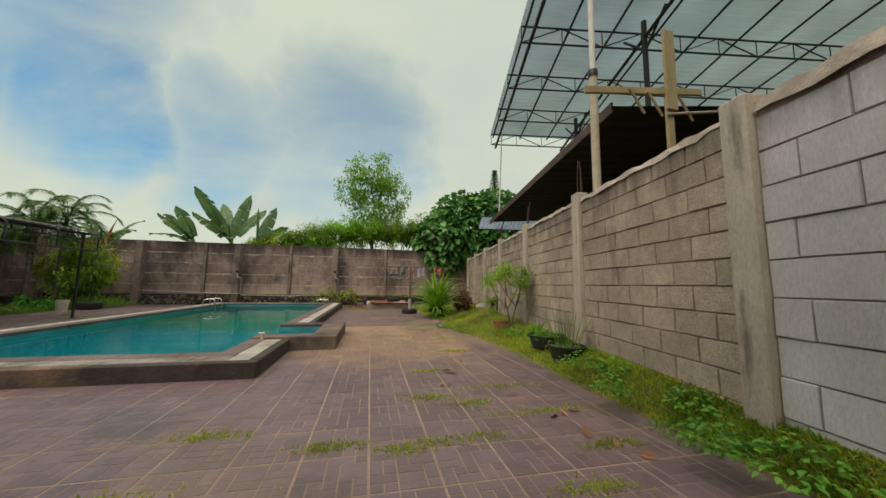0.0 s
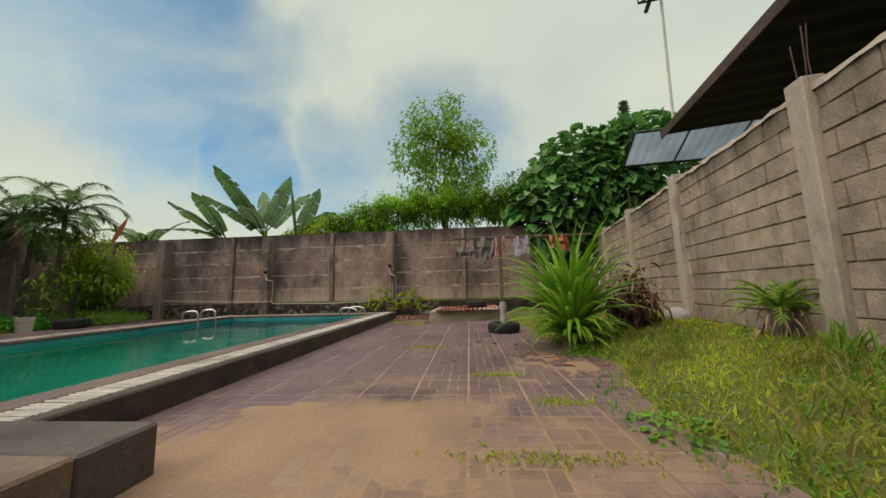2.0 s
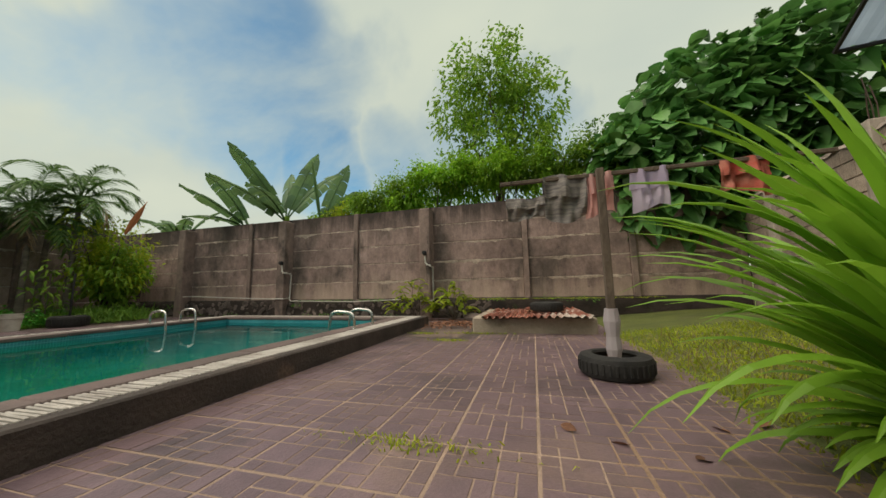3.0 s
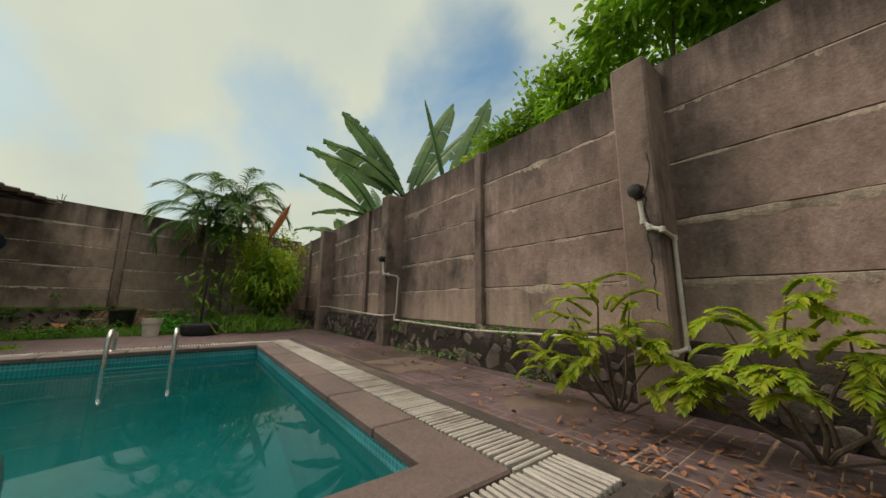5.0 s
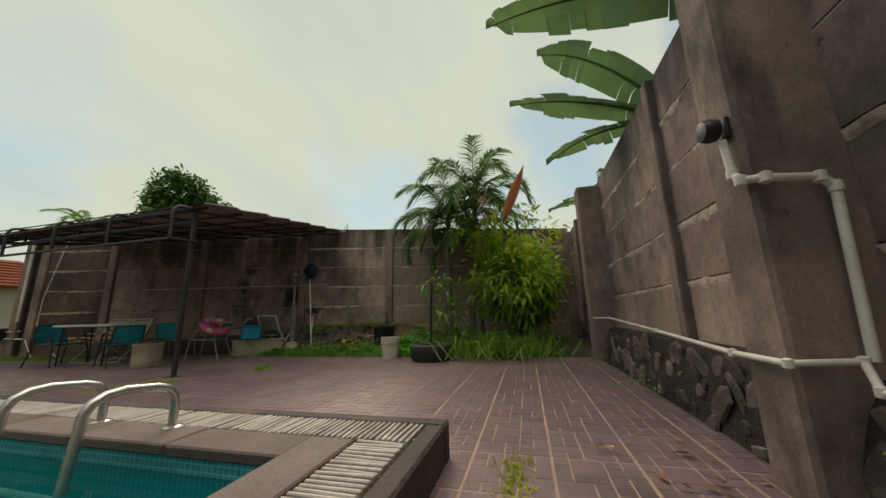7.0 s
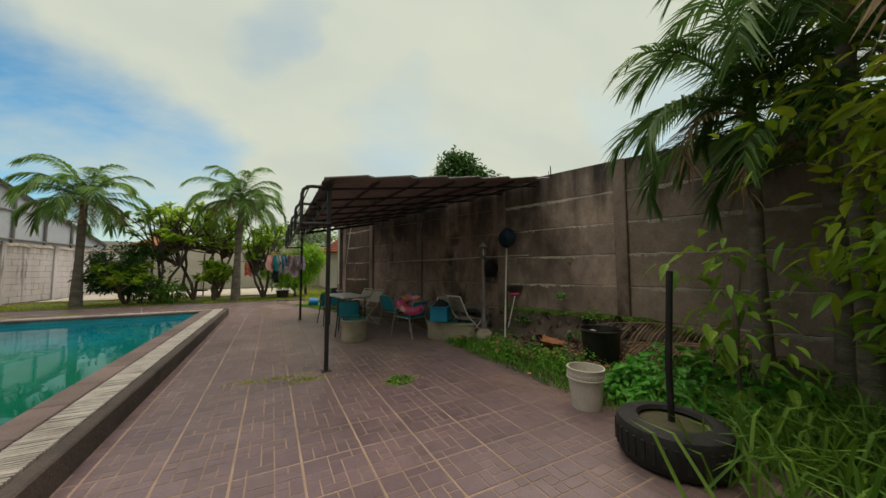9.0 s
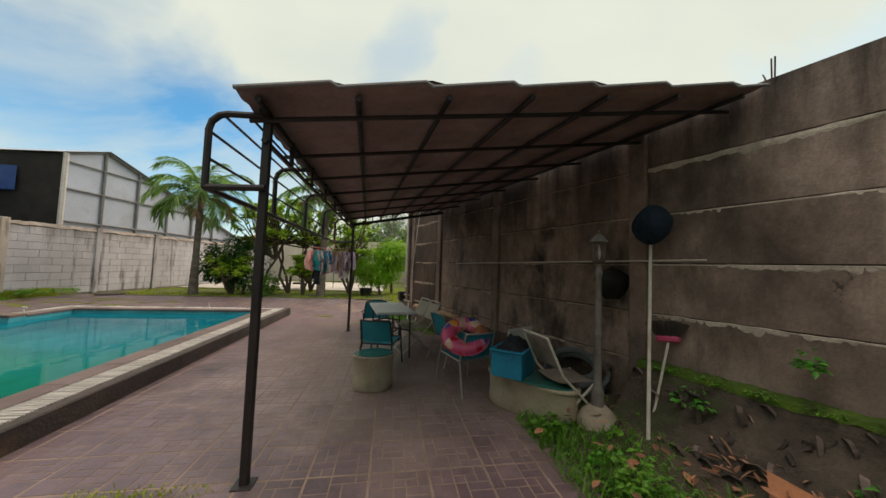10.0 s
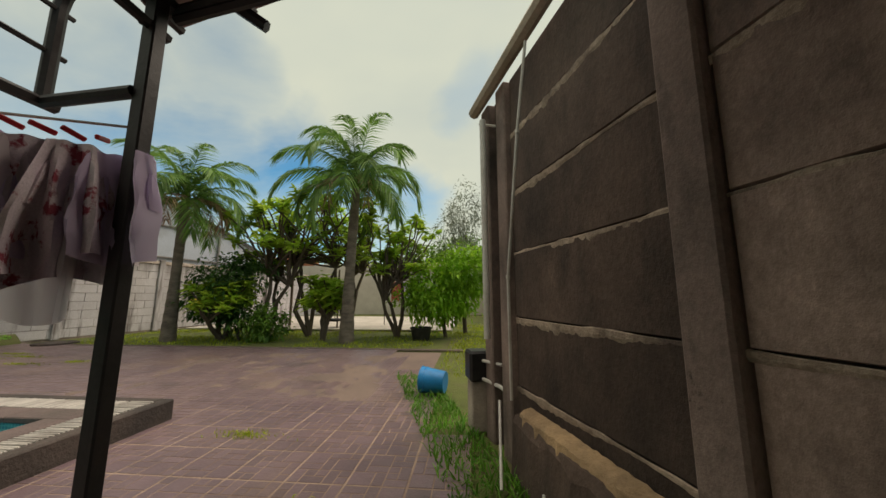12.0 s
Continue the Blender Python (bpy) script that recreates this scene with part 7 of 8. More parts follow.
def arm_chair(x, y, yaw, fabric, tube_mat, label, round_back=False, group="chairs round the table"):
    """Tube chair with slung seat and back; its front looks along +y."""
    t = thing("garden_chair", pose(x, y, 0, 0, 0, yaw) @ Matrix.Diagonal((1, 1, .87, 1)), label, "chair", group)
    W = .205 + .03 * round_back
    part("seat", Build().grid(lambda u, v: ((u - .5) * 2 * W, -.2 + .42 * v, .42 - .03 * math.sin(math.pi * u) + .02 * v), 8, 6), fabric, t, smooth=True)
    part("backrest", Build().grid(lambda u, v: ((u - .5) * (2 * W) * (1 - .15 * v * round_back), -.22 - .09 * v - .05 * math.sin(math.pi * u), .46 + .32 * v + (.05 * math.sin(math.pi * u) * v if round_back else 0)), 10, 6), fabric, t, smooth=True)
    for s in (-1, 1):
        part("front_leg", Build().tube([(s * (W + .03), .26, 0), (s * (W + .01), .21, .43), (s * (W + .02), .12, .62)], .012, 8), tube_mat, t, smooth=True)
        part("back_leg", Build().tube([(s * (W + .03), -.34, 0), (s * W, -.22, .42), (s * W * (.95 - .1 * round_back), -.32, .78)], .012, 8), tube_mat, t, smooth=True)
        part("armrest", Build().tube([(s * (W + .02), .14, .62), (s * (W + .04), 0, .645), (s * (W + .03), -.2, .62), (s * W, -.27, .62)], .013, 8), tube_mat, t, smooth=True)
        part("side_rail", Build().tube([(s * W, .22, .43), (s * W, -.21, .41)], .011, 8), tube_mat, t)
    part("seat_bar", Build().tube([(-W, .22, .435), (W, .22, .435)], .011, 8), tube_mat, t)
    part("seat_bar", Build().tube([(-W, -.22, .41), (W, -.22, .41)], .011, 8), tube_mat, t)
    part("top_bar", Build().tube([(W * math.cos(a) * (.95 - .1 * round_back), -.32 - .04 * math.sin(a), .775 + (.06 * math.sin(a) if round_back else 0)) for a in [math.pi * i / 8 for i in range(9)]], .012, 8), tube_mat, t, smooth=True)
    return t


arm_chair(-9.53, 7.54, 164, M["teal"], M["dark_steel"], "teal sling garden chair facing the folding table")
arm_chair(-9.42, 6.2, 6, M["teal"], M["dark_steel"], "teal round-backed garden chair at the table's far end", True)
arm_chair(-10.62, 7.3, -70 + 180, M["teal"], M["chrome_grey"], "teal round-backed garden chair against the dark wall", True)
arm_chair(-10.52, 8.3, 200, M["teal"], M["chrome_grey"], "teal garden chair carrying an inflated swim ring")


def folding_chair(x, y, yaw, label, sling="beige_textile"):
    t = thing("folding_chair", pose(x, y, 0, 0, 0, yaw) @ Matrix.Diagonal((1, 1, .93, 1)), label, "chair", "folding chairs")
    W = .2
    part("seat", Build().grid(lambda u, v: ((u - .5) * 2 * W, -.18 + .38 * v, .43 - .02 * math.sin(math.pi * u)), 6, 5), M[sling], t, smooth=True)
    part("backrest", Build().grid(lambda u, v: ((u - .5) * 2 * W, -.2 - .12 * v, .56 + .26 * v), 6, 5), M[sling], t, smooth=True)
    for s in (-1, 1):
        part("long_leg", Build().tube([(s * (W + .015), .3, 0), (s * (W + .015), -.18, .5), (s * (W + .005), -.34, .86)], .012, 8), M["white_tube"], t)
        part("short_leg", Build().tube([(s * (W - .01), -.28, 0), (s * (W - .01), .2, .43)], .012, 8), M["white_tube"], t)
    part("top_bar", Build().tube([(-W, -.34, .86), (W, -.34, .86)], .012, 8), M["white_tube"], t)
    part("foot_bar", Build().tube([(-W, -.27, .02), (W, -.27, .02)], .010, 8), M["white_tube"], t)
    part("foot_bar", Build().tube([(-W, .29, .02), (W, .29, .02)], .010, 8), M["white_tube"], t)
    return t


folding_chair(-10.07, 6.72, -76, "beige sling folding chair with a pale tube frame, by the table")
folding_chair(-9.95, 6.27, -76, "beige sling folding chair with a pale tube frame, by the table")

# swim ring: vinyl ring with coloured fields
t = thing("swim_ring", pose(-10.48, 8.47, .62, -38, 0, -12) @ Matrix.Scale(.83, 4), "pink and multicoloured inflated swim ring lying on a chair", "swim ring")
cols = ["pink", "cloth_lilac", "blue_plastic", "pink", "terracotta", "cloth_yellow", "terracotta", "pink", "pink", "cloth_pink", "pink", "pink"]
for k in range(12):
    def ring_fn(u, v, k=k):
        a = (k + u) * math.pi / 6
        b_ = v * 2 * math.pi
        rm_ = .105 + .006 * math.sin(a * 17)
        return ((.215 + rm_ * math.cos(b_)) * math.cos(a), (.215 + rm_ * math.cos(b_)) * math.sin(a), .085 * math.sin(b_) + .004 * math.sin(a * 26))
    part("vinyl_panel", Build().grid(ring_fn, 6, 16), M["ring_print" if k % 3 else cols[k]], t, smooth=True)
part("seam_frill", Build().grid(lambda u, v: ((.315 + .022 * v) * math.cos(6.2832 * u), (.315 + .022 * v) * math.sin(6.2832 * u), .012 * math.sin(40 * 6.2832 * u) * v), 160, 1), M["pink"], t)


def tub(name, x, y, yaw, rx, ry, h, label, top=True, waist=0):
    """A cream tub of oblong plan with a green glassy top."""
    t = thing(name, pose(x, y, 0, 0, 0, yaw), label, "tub", "cream tubs")
    n = 30
    def rad(a):
        return 1 - waist * math.cos(a) ** 0 * (abs(math.sin(a)) ** 6)
    prof = [(.93, 0), (.99, .02), (1.0, .08), (.985, h * .5), (1.0, h * .9), (1.04, h * .93), (1.04, h * .985), (1.0, h)]
    b = Build()
    for r_, z in prof:
        for k in range(n):
            a = 6.28318 * k / n
            q = 1 - waist * max(0, math.sin(a)) ** 4
            b.v.append((rx * r_ * math.cos(a), ry * r_ * math.sin(a) * q, z))
    for i in range(len(prof) - 1):
        for k in range(n):
            b.f.append((i * n + k, i * n + (k + 1) % n, (i + 1) * n + (k + 1) % n, (i + 1) * n + k))
    b.f.append(tuple(range(n))[::-1])
    b.f.append(tuple((len(prof) - 1) * n + k for k in range(n)))
    part("body", b, M["drum"], t, smooth=True)
    part("top", Build().lathe([(.96, h + .001), (.96, h + .012), (.9, h + .016)], 30, sq=(rx, ry * (1 - waist * .3))), M["teal_glass"], t, "green glassy top")
    return t


tub("tub_seat", -9.46, 8.3, 12, .225, .18, .385, "cream oblong tub with a green top on the deck")
tub("tub_seat", -11.03, 9.02, -55, .47, .25, .33, "large kidney-shaped cream tub with a green top", True, .25)

# crate with dark cloths on the large tub
t = thing("plastic_crate", pose(-10.88, 8.94, .35, 0, 0, 50), "teal-blue plastic crate heaped with dark cloths", "crate")
part("crate_base", Build().box((0, 0, .01), (.44, .28, .015)), M["teal_plastic"], t)
for (cx, cy, sx, sy) in ((0, .145, .46, .015), (0, -.145, .46, .015), (.225, 0, .015, .28), (-.225, 0, .015, .28)):
    part("crate_side", Build().box((cx, cy, .13), (sx, sy, .25), .004), M["teal_plastic"], t)
    part("rim_bar", Build().box((cx * 1.07, cy * 1.07, .255), (sx + .015 if sx < .1 else .5, sy + .015 if sy < .1 else .3, .022), .006), M["teal_plastic"], t)
for s in (-1, 1):
    part("handle", Build().tube([(s * .245, -.06, .24), (s * .285, -.06, .2), (s * .285, .06, .2), (s * .245, .06, .24)], .008, 6), M["teal_plastic"], t)
t = thing("cloth_heap", pose(-10.88, 8.94, .56, 0, 0, 50), "crumpled black cloths in the crate", "laundry")
part("folds", Build().grid(lambda u, v: ((u - .5) * .42, (v - .5) * .27, .03 + .13 * math.sin(math.pi * u) * math.sin(math.pi * v) + .05 * noise.noise((u * 7, v * 5, 1)) + .02 * noise.noise((u * 21, v * 16, 4))), 26, 18), M["cloth_dark"], t, smooth=True)
t = thing("white_board", pose(-11.0, 8.66, .42, -14, 0, 30), "white plastic board leaning behind the crate", "board")
part("sheet", Build().box((0, 0, .17), (.42, .012, .36), .004), M["table_white"], t)

# slanted white chair, hose coil
folding_chair(-11.3, 9.2, 96, "old brown sling chair with a white tube frame by the lantern", "old_sling")
t = thing("hose_coil", pose(-11.74, 8.66, .2, 38, 0, 139), "thick grey ribbed hose coiled on the ground by the wall", "hose")
hose_mat = mat("grey_hose", (.155, .175, .185), (.09, .105, .115), 40, .6, .4, 40)
for k in range(4):
    hp = [((.33 - .035 * k + .015 * math.sin(2 * a + k)) * math.cos(a) + .03 * math.sin(k * 2.1), (.29 - .03 * k) * math.sin(a) + .03 * math.cos(k * 1.7), .02 + .062 * k + .02 * math.sin(a + k * 1.3)) for a in (i * 6.2832 / 40 for i in range(41))]
    part("loop", Build().tube(hp, [.031 + .0035 * (i % 2) for i in range(41)], 9), hose_mat, t)

# lantern
t = thing("garden_lantern", pose(-11.43, 9.5, 0), "grey cast lantern on a fluted post by the wall", "lantern")
part("footing", Build().lathe([(.17, -.02), (.17, .12), (.12, .2), (.07, .24)], 16), M["slab"], t, smooth=True)
part("shaft", Build().lathe([(.05, .2), (.052, .36), (.034, .40), (.030, .82), (.037, .84), (.037, .86), (.028, .88), (.025, 1.36), (.034, 1.38), (.034, 1.40), (.024, 1.42), (.024, 1.47), (.055, 1.49), (.058, 1.505)], 14), M["lantern_grey"], t, smooth=True)
hood = part("hood", Build().lathe([(.078, 1.665), (.074, 1.68), (.045, 1.715), (.02, 1.735), (.009, 1.74), (.007, 1.77)], 16), M["lantern_grey"], t, smooth=True)
for k in range(4):
    a = math.pi / 4 + k * math.pi / 2
    part("lantern_bar", Build().tube([(.04 * math.cos(a), .04 * math.sin(a), 1.505), (.054 * math.cos(a), .054 * math.sin(a), 1.67)], .006, 6), M["lantern_grey"], hood)
part("bulb", Build().lathe([(.006, 1.51), (.016, 1.53), (.018, 1.57), (.006, 1.64)], 12), M["pvc"], t, smooth=True)

# pole with net, upturned broom, bag, strip light
t = thing("pool_net", pose(-11.55, 9.92, 0), "tall white pole with a dark blue leaf net on top", "pool net")
part("pole", Build().tube([(.0, 0, 0), (-.24, -.25, .9), (-.5, -.52, 1.78)], .014, 8), M["pvc"], t)
part("net_bag", Build().grid(lambda u, v: (-.46 + (.17 + .03 * noise.noise((u * 9, v * 5, 3))) * math.sin(math.pi * v) * math.cos(6.283 * u), -.46 + .16 * math.sin(math.pi * v) * math.sin(6.283 * u), 1.86 + .17 * math.cos(math.pi * v) + .02 * math.sin(19 * u)), 36, 12), mat("blue_net", (.012, .03, .055), (.008, .018, .035), 30, .9, .5, 80), t, smooth=True)
t = thing("broom", pose(-11.68, 9.77, .06), "upturned broom with dark bristles leaning on the wall", "broom")
part("handle", Build().tube([(0, 0, 0), (-.24, -.14, .36), (-.47, -.28, .71)], .011, 8), M["pvc"], t)
hm = pose(-.475, -.285, .72, 0, 4, -48)
part("head", Build().box((0, 0, .025), (.19, .05, .06), .014, m=hm), M["pink"], t, "pink plastic broom head")
bb = Build()
for k in range(150):
    u, w = rng.uniform(-1, 1), rng.uniform(-1, 1)
    bb.tube([hm @ Vector((u * .09, w * .018, .05)), hm @ Vector((u * .165 + rng.uniform(-.012, .012), w * .045, .185 - .03 * u * u + rng.uniform(-.012, .012)))], .0045, 3)
part("bristles", bb, M["ledge_dark"], t, "worn dark brown bristles")
t = thing("black_bag", pose(*wl(8.98, .14), 1.12), "black plastic bag hung on the dark wall", "bag")
part("bag_body", Build().grid(lambda u, v: ((.19 * math.sin(math.pi * min(1, v * 1.25 if v < .5 else .5 * v + .375)) + .01) * math.cos(6.283 * u) * (1 + .15 * math.sin(5 * 6.283 * u)), .07 * math.sin(math.pi * v) * math.sin(6.283 * u), .34 * (1 - v)), 22, 10), M["black"], t, smooth=True)

# bucket, black tub, tyre with a pole, dry fronds, timber
def bucket(name, x, y, r, h, mat_, label, lean=0, band=True, z=0, yaw=0):
    t = thing(name, pose(x, y, z, lean, 0, yaw), label, "bucket", "buckets")
    part("pail", Build().lathe([(r * .8, 0), (r * .98, h * .8), (r * 1.02, h * .8), (r * 1.02, h * .86), (r, h * .86), (r, h * .97), (r * 1.04, h * .97), (r * 1.04, h), (r * .95, h), (r * .93, h * .9), (r * .76, .02), (.01, .02)], 30), mat_, t, smooth=True)
    if band:
        part("grip_band", Build().lathe([(r * 1.0, h * .72), (r * 1.05, h * .73), (r * 1.05, h * .76), (r, h * .77)], 30, caps=False), mat_, t)
    return t


bucket("paint_bucket", -10.72, 12.12, .16, .36, M["white_plastic"], "empty dirty white paint bucket at the deck's edge")
bucket("blue_bucket", -9.61, 2.06, .15, .3, M["blue_plastic"], "bright blue plastic bucket tipped over at the deck's edge", 88, False, .15, 78)
t = thing("black_tub", pose(-11.77, 11.52, .02, 0, 0, 0), "cracked black plastic tub holding rubbish and bottles", "tub")
part("tub_wall", Build().lathe([(.185, 0), (.225, .47), (.243, .50), (.241, .515), (.226, .51), (.2, .36), (.01, .35)], 32), M["black"], t, smooth=True)
part("rim_band", Build().lathe([(.236, .485), (.248, .49), (.248, .50), (.238, .508)], 32, caps=False), mat("faded_rim", (.10, .06, .045), (.03, .025, .022), 3, .7, .2), t)
for k, (x, y, yaw, c, l) in enumerate(((-11.85, 11.49, 40, "table_white", "white plastic bottle lying in the black tub"), (-11.72, 11.42, 140, "blue_plastic", "small blue bottle lying in the black tub"))):
    q = 1 - .3 * k
    t = thing("plastic_bottle", pose(x, y, .42, 76, 0, yaw), l, "bottle", "bottles in the tub")
    part("bottle_body", Build().lathe([(.03 * q, 0), (.045 * q, .02), (.045 * q, .13 * q), (.02 * q, .17 * q), (.018 * q, .19 * q)], 14), M[c], t, smooth=True)
    part("cap", Build().lathe([(.021 * q, .185 * q), (.021 * q, .21 * q), (.01, .212 * q)], 12), M["pvc"], t)
tyre(-10.55, 12.93, 0, .34, .26, "black tyre filled with concrete, holding a dark pole", 0, 0)
t = thing("dark_pole", pose(-10.55, 12.93, 0), "dark slender pole standing in the tyre", "pole")
part("shaft", Build().tube([(0, 0, .05), (.01, 0, .6), (-.02, .02, 1.25)], .022, 8), M["black"], t)
part("concrete_fill", Build().lathe([(.23, .02), (.23, .21), (.03, .235)], 18), M["soil"], t)
t = thing("dry_fronds", pose(-13.0, 11.9, .2), "fallen brown palm fronds piled along the wall", "fronds")
for k, (x, y, z, az, el, ln, dr, hg) in enumerate(((.05, 1.0, .32, -1.13, .10, 2.1, .35, .75), (.2, 1.05, .16, -.98, .06, 1.9, .2, .45), (.05, .6, .10, -1.25, .05, 1.7, .15, .2), (.3, .7, .22, -.85, .0, 1.4, .3, .9), (-.05, .2, .12, -1.35, .1, 1.5, .3, .3))):
    part("frond", frond(Build(), (x, y, z), az, el, ln, dr, 44, .52, .0055, .06, .45, True, hg), M["dry"], t)
t = thing("dry_sheath", pose(-11.75, 10.75, .1, 0, 0, 40), "curled orange-brown palm sheath on the ground", "palm sheath")
part("sheath", Build().grid(lambda u, v: ((u - .5) * .5 * (1 - .4 * v), (v - .5) * .3, .04 + .12 * (2 * u - 1) ** 2 * (1 - .5 * v) + .02 * math.sin(9 * u)), 14, 8), mat("orange_sheath", (.40, .17, .075), (.28, .12, .06), 4, .8, .3, 40), t, smooth=True)
for k, (x, y, z, yaw, l, w) in enumerate(((-11.84, 9.77, .12, 97, .36, .10), (-12.25, 10.75, .25, 108, .8, .05))):
    t = thing("timber", pose(x, y, z, 3, -4, yaw), "weathered offcut of pale timber among the weeds", "timber", "timber offcuts")
    part("plank", Build().box((0, 0, .02), (l, w, .04), .004), M["pale_wood"], t)
# rubble bank at the foot of the dark wall, with its mossy ledge
def bank_fn(u, v):
    y = 9.25 + 3.9 * u
    prof = [(.03, .56), (.17, .55), (.21, .47), (.42, .28), (.75, .10), (.95, .02)]
    k = min(int(v * 5), 4)
    q = v * 5 - k
    off, z = (prof[k][a] * (1 - q) + prof[k + 1][a] * q for a in (0, 1))
    n = .05 * noise.noise((y * 3.1, off * 5, 2)) * min(1, v * 2.5)
    return (*wl(y, off + n), (z + n) * (1 if y < 11.5 else max(.3, 1 - .5 * (y - 11.5))))


bank = structure("rubble_bank", Build().grid(bank_fn, 90, 18), M["rubble"], "bank of earth and rubble against the dark panel wall", "rubble", True)
part("moss_ledge", Build().grid(lambda u, v: tuple(Vector(bank_fn(u, .02 + .30 * v)) + Vector((0, 0, .014 + .016 * noise.noise((u * 60, v * 6, 1))))), 160, 8), M["moss"], bank, "bright green moss along the ledge", True)
for i in range(120):
    u, v = rng.random() * .8, rng.uniform(.36, .85)
    size = rng.choice((.03, .045, .06, .08))
    part("stone", stones[i % 6], M["stone"], bank, m=Matrix.Translation(Vector(bank_fn(u, v))) @ pose(0, 0, 0, rng.uniform(-50, -20), rng.uniform(0, 360), 72) @ Matrix.Diagonal((size * 1.3, size * .8, size, 1)))
weeds("moss_seedlings", [(*wl(y, .16), .55, .09) for y in (9.5, 9.8, 10.1, 10.4, 10.75, 11.1, 11.4)], 46, .03, M["weed"], "tiny seedlings on the mossy ledge", 45, .03)
weeds("fluffy_weeds", [(-11.08 - .04 * k + rng.uniform(-.08, .1), 10.32 + .135 * k, .03, .17) for k in range(10)], 260, .042, M["weed"], "fluffy small-leaved weeds along the deck's edge", 46, .33)
weeds("bank_weeds", [(*wl(9.75, .32), .38, .13), (*wl(9.3, .75), .08, .13), (*wl(10.7, .5), .24, .16), (*wl(10.3, .1), .78, .06), (*wl(9.62, 1.15), .03, .12)], 60, .055, M["broad_weed"], "bright broad-leaved weeds on the rubble", 47, .16)
t = thing("log", pose(-11.85, 10.03, .13), "rotting grey-brown palm log lying on the rubble", "log")
part("log_body", Build().tube([(0, 0, 0), (-.24, .17, .03), (-.48, .33, .08), (-.72, .5, .15)], [.055, .06, .052, .045], 10), M["palm_bark"], t, smooth=True)
t = thing("dry_strips", pose(-12.05, 10.3, .22), "curled dry palm strips heaped on the rubble", "palm litter")
P = [(rng.gauss(0, .16), rng.gauss(0, .2), rng.uniform(-.05, .05)) for _ in range(70)]
D = [(rng.gauss(0, 1), rng.gauss(0, 1), rng.uniform(-.2, .5)) for _ in range(70)]
part("strips", leaves(Build(), P, D, nr.uniform(.08, .22, 70), .010, LANCE, .5, .5), mat("curled_strip", (.36, .20, .12), (.20, .115, .075), 5, .85, .3, 50, island=.45), t)
t = thing("wall_rebar", pose(*wl(10.12, -.06), 2.93), "rusted rods sprouting from the top of the dark wall", "rebar")
for dx, dy, h in ((0, 0, .2), (.03, .04, .16), (-.02, -.05, .13), (.02, -.2, .1)):
    part("rod", Build().tube([(dx, dy, 0), (dx * 1.4, dy * 1.3, h * .6), (dx * 2.5, dy * 1.9, h)], .006, 5), M["rust_steel"], t)

# ------------------------------------------------------------- laundry on the awning frame
t = thing("laundry_line", pose(-8.4, 5.3, 1.70), "cord with red pegs strung at the awning frame", "clothes line")
part("cord", Build().tube([(-.40, -.19, .04), (0, .12, -.03), (.32, .38, .0)], .005, 6), M["pvc"], t)
for k in range(13):
    part("peg", Build().box((0, 0, 0), (.012, .06, .016), .003), M["red_plastic"], t, m=pose(-.33 + .05 * k, -.13 + .04 * k, -.025, rng.uniform(-25, 25), 0, rng.uniform(-60, 60)))
part("hook_cord", Build().tube([(-.1, .04, -.02), (-.08, .06, .25), (-.04, .1, .5)], .004, 5), M["red_plastic"], t, "red hanging cord")
wash = [(.03, .30, .38, "cloth_pink", "salmon pink shirt on the line"), (.10, .07, .62, "cloth_dark", "black sock-like cloth on the line"), (.19, .28, .40, "cloth_teal", "teal shirt on the line"), (.30, .26, .44, "cloth_print", "white printed cloth on the line"),
        (.41, .18, .28, "teal_plastic", "light blue cloth on the line"), (.50, .28, .42, "cloth_white", "cream cloth on the line"), (.60, .26, .40, "cloth_yellow", "yellow shirt on the line"), (.70, .30, .40, "cloth_lilac", "pale lilac blouse on the line"),
        (.79, .26, .52, "cloth_white", "thin white dress on the line"), (.88, .30, .46, "cloth_print", "white dress with dark red flowers on the line"), (.97, .26, .38, "cloth_print", "flowered lilac blouse on the line"), (1.06, .24, .36, "cloth_lilac", "crumpled lilac cloth on the line")]
for k, (u, w, h, m_, l) in enumerate(wash):
    hanging(-8.14 - .59 * u, 5.64 - .47 * u, 1.645, w, h, M[m_], l, 38.5 + rng.uniform(-26, 26), "laundry on the awning", 20 + k, "garment", .55, 1.9)

# pump and pipes at the wall's end
t = thing("water_pump", pose(-9.98, 3.0, 0, 0, 0, 15), "dark water pump box with pale pipes at the wall's end", "pump")
part("housing", Build().box((0, 0, .55), (.2, .2, .26), .02), M["black"], t)
part("stand", Build().box((0, 0, .21), (.16, .16, .42), .01), M["mortar"], t)
part("outlet", Build().tube([(0, .05, .45), (-.1, .3, .43), (-.12, .5, .42)], .016, 8), M["pvc"], t)
part("outlet", Build().tube([(.02, .02, .6), (-.12, .3, .6)], .014, 8), M["pvc"], t)
pipe("fallen_rod", [along(3.9, .28, .05), along(3.55, .12, .42)], .010, M["pvc"], "thin pale rod leaning on the ledge", "rod")
pipe("fallen_rod", [along(4.4, .3, .03), along(4.15, .16, .15)], .008, M["pvc"], "short pale rod in the grass", "rod")
grass("strip_grass", 2600, lambda r: (lambda y: (left_x(y) + .12 + r.rand() ** 1.3 * .5, y, 0.0))(r.uniform(1.2, 5.2)), (0.05, 0.17), M["weed"], "bright grass strip below the dark wall", 0.005, 51)

# ------------------------------------------------------------- neighbour's sheds beyond the block wall
def beyond(y, off):
    """A place behind the block wall: along it at y, off metres outwards."""
    return (right_x(y) + off * .987, y - off * .161)


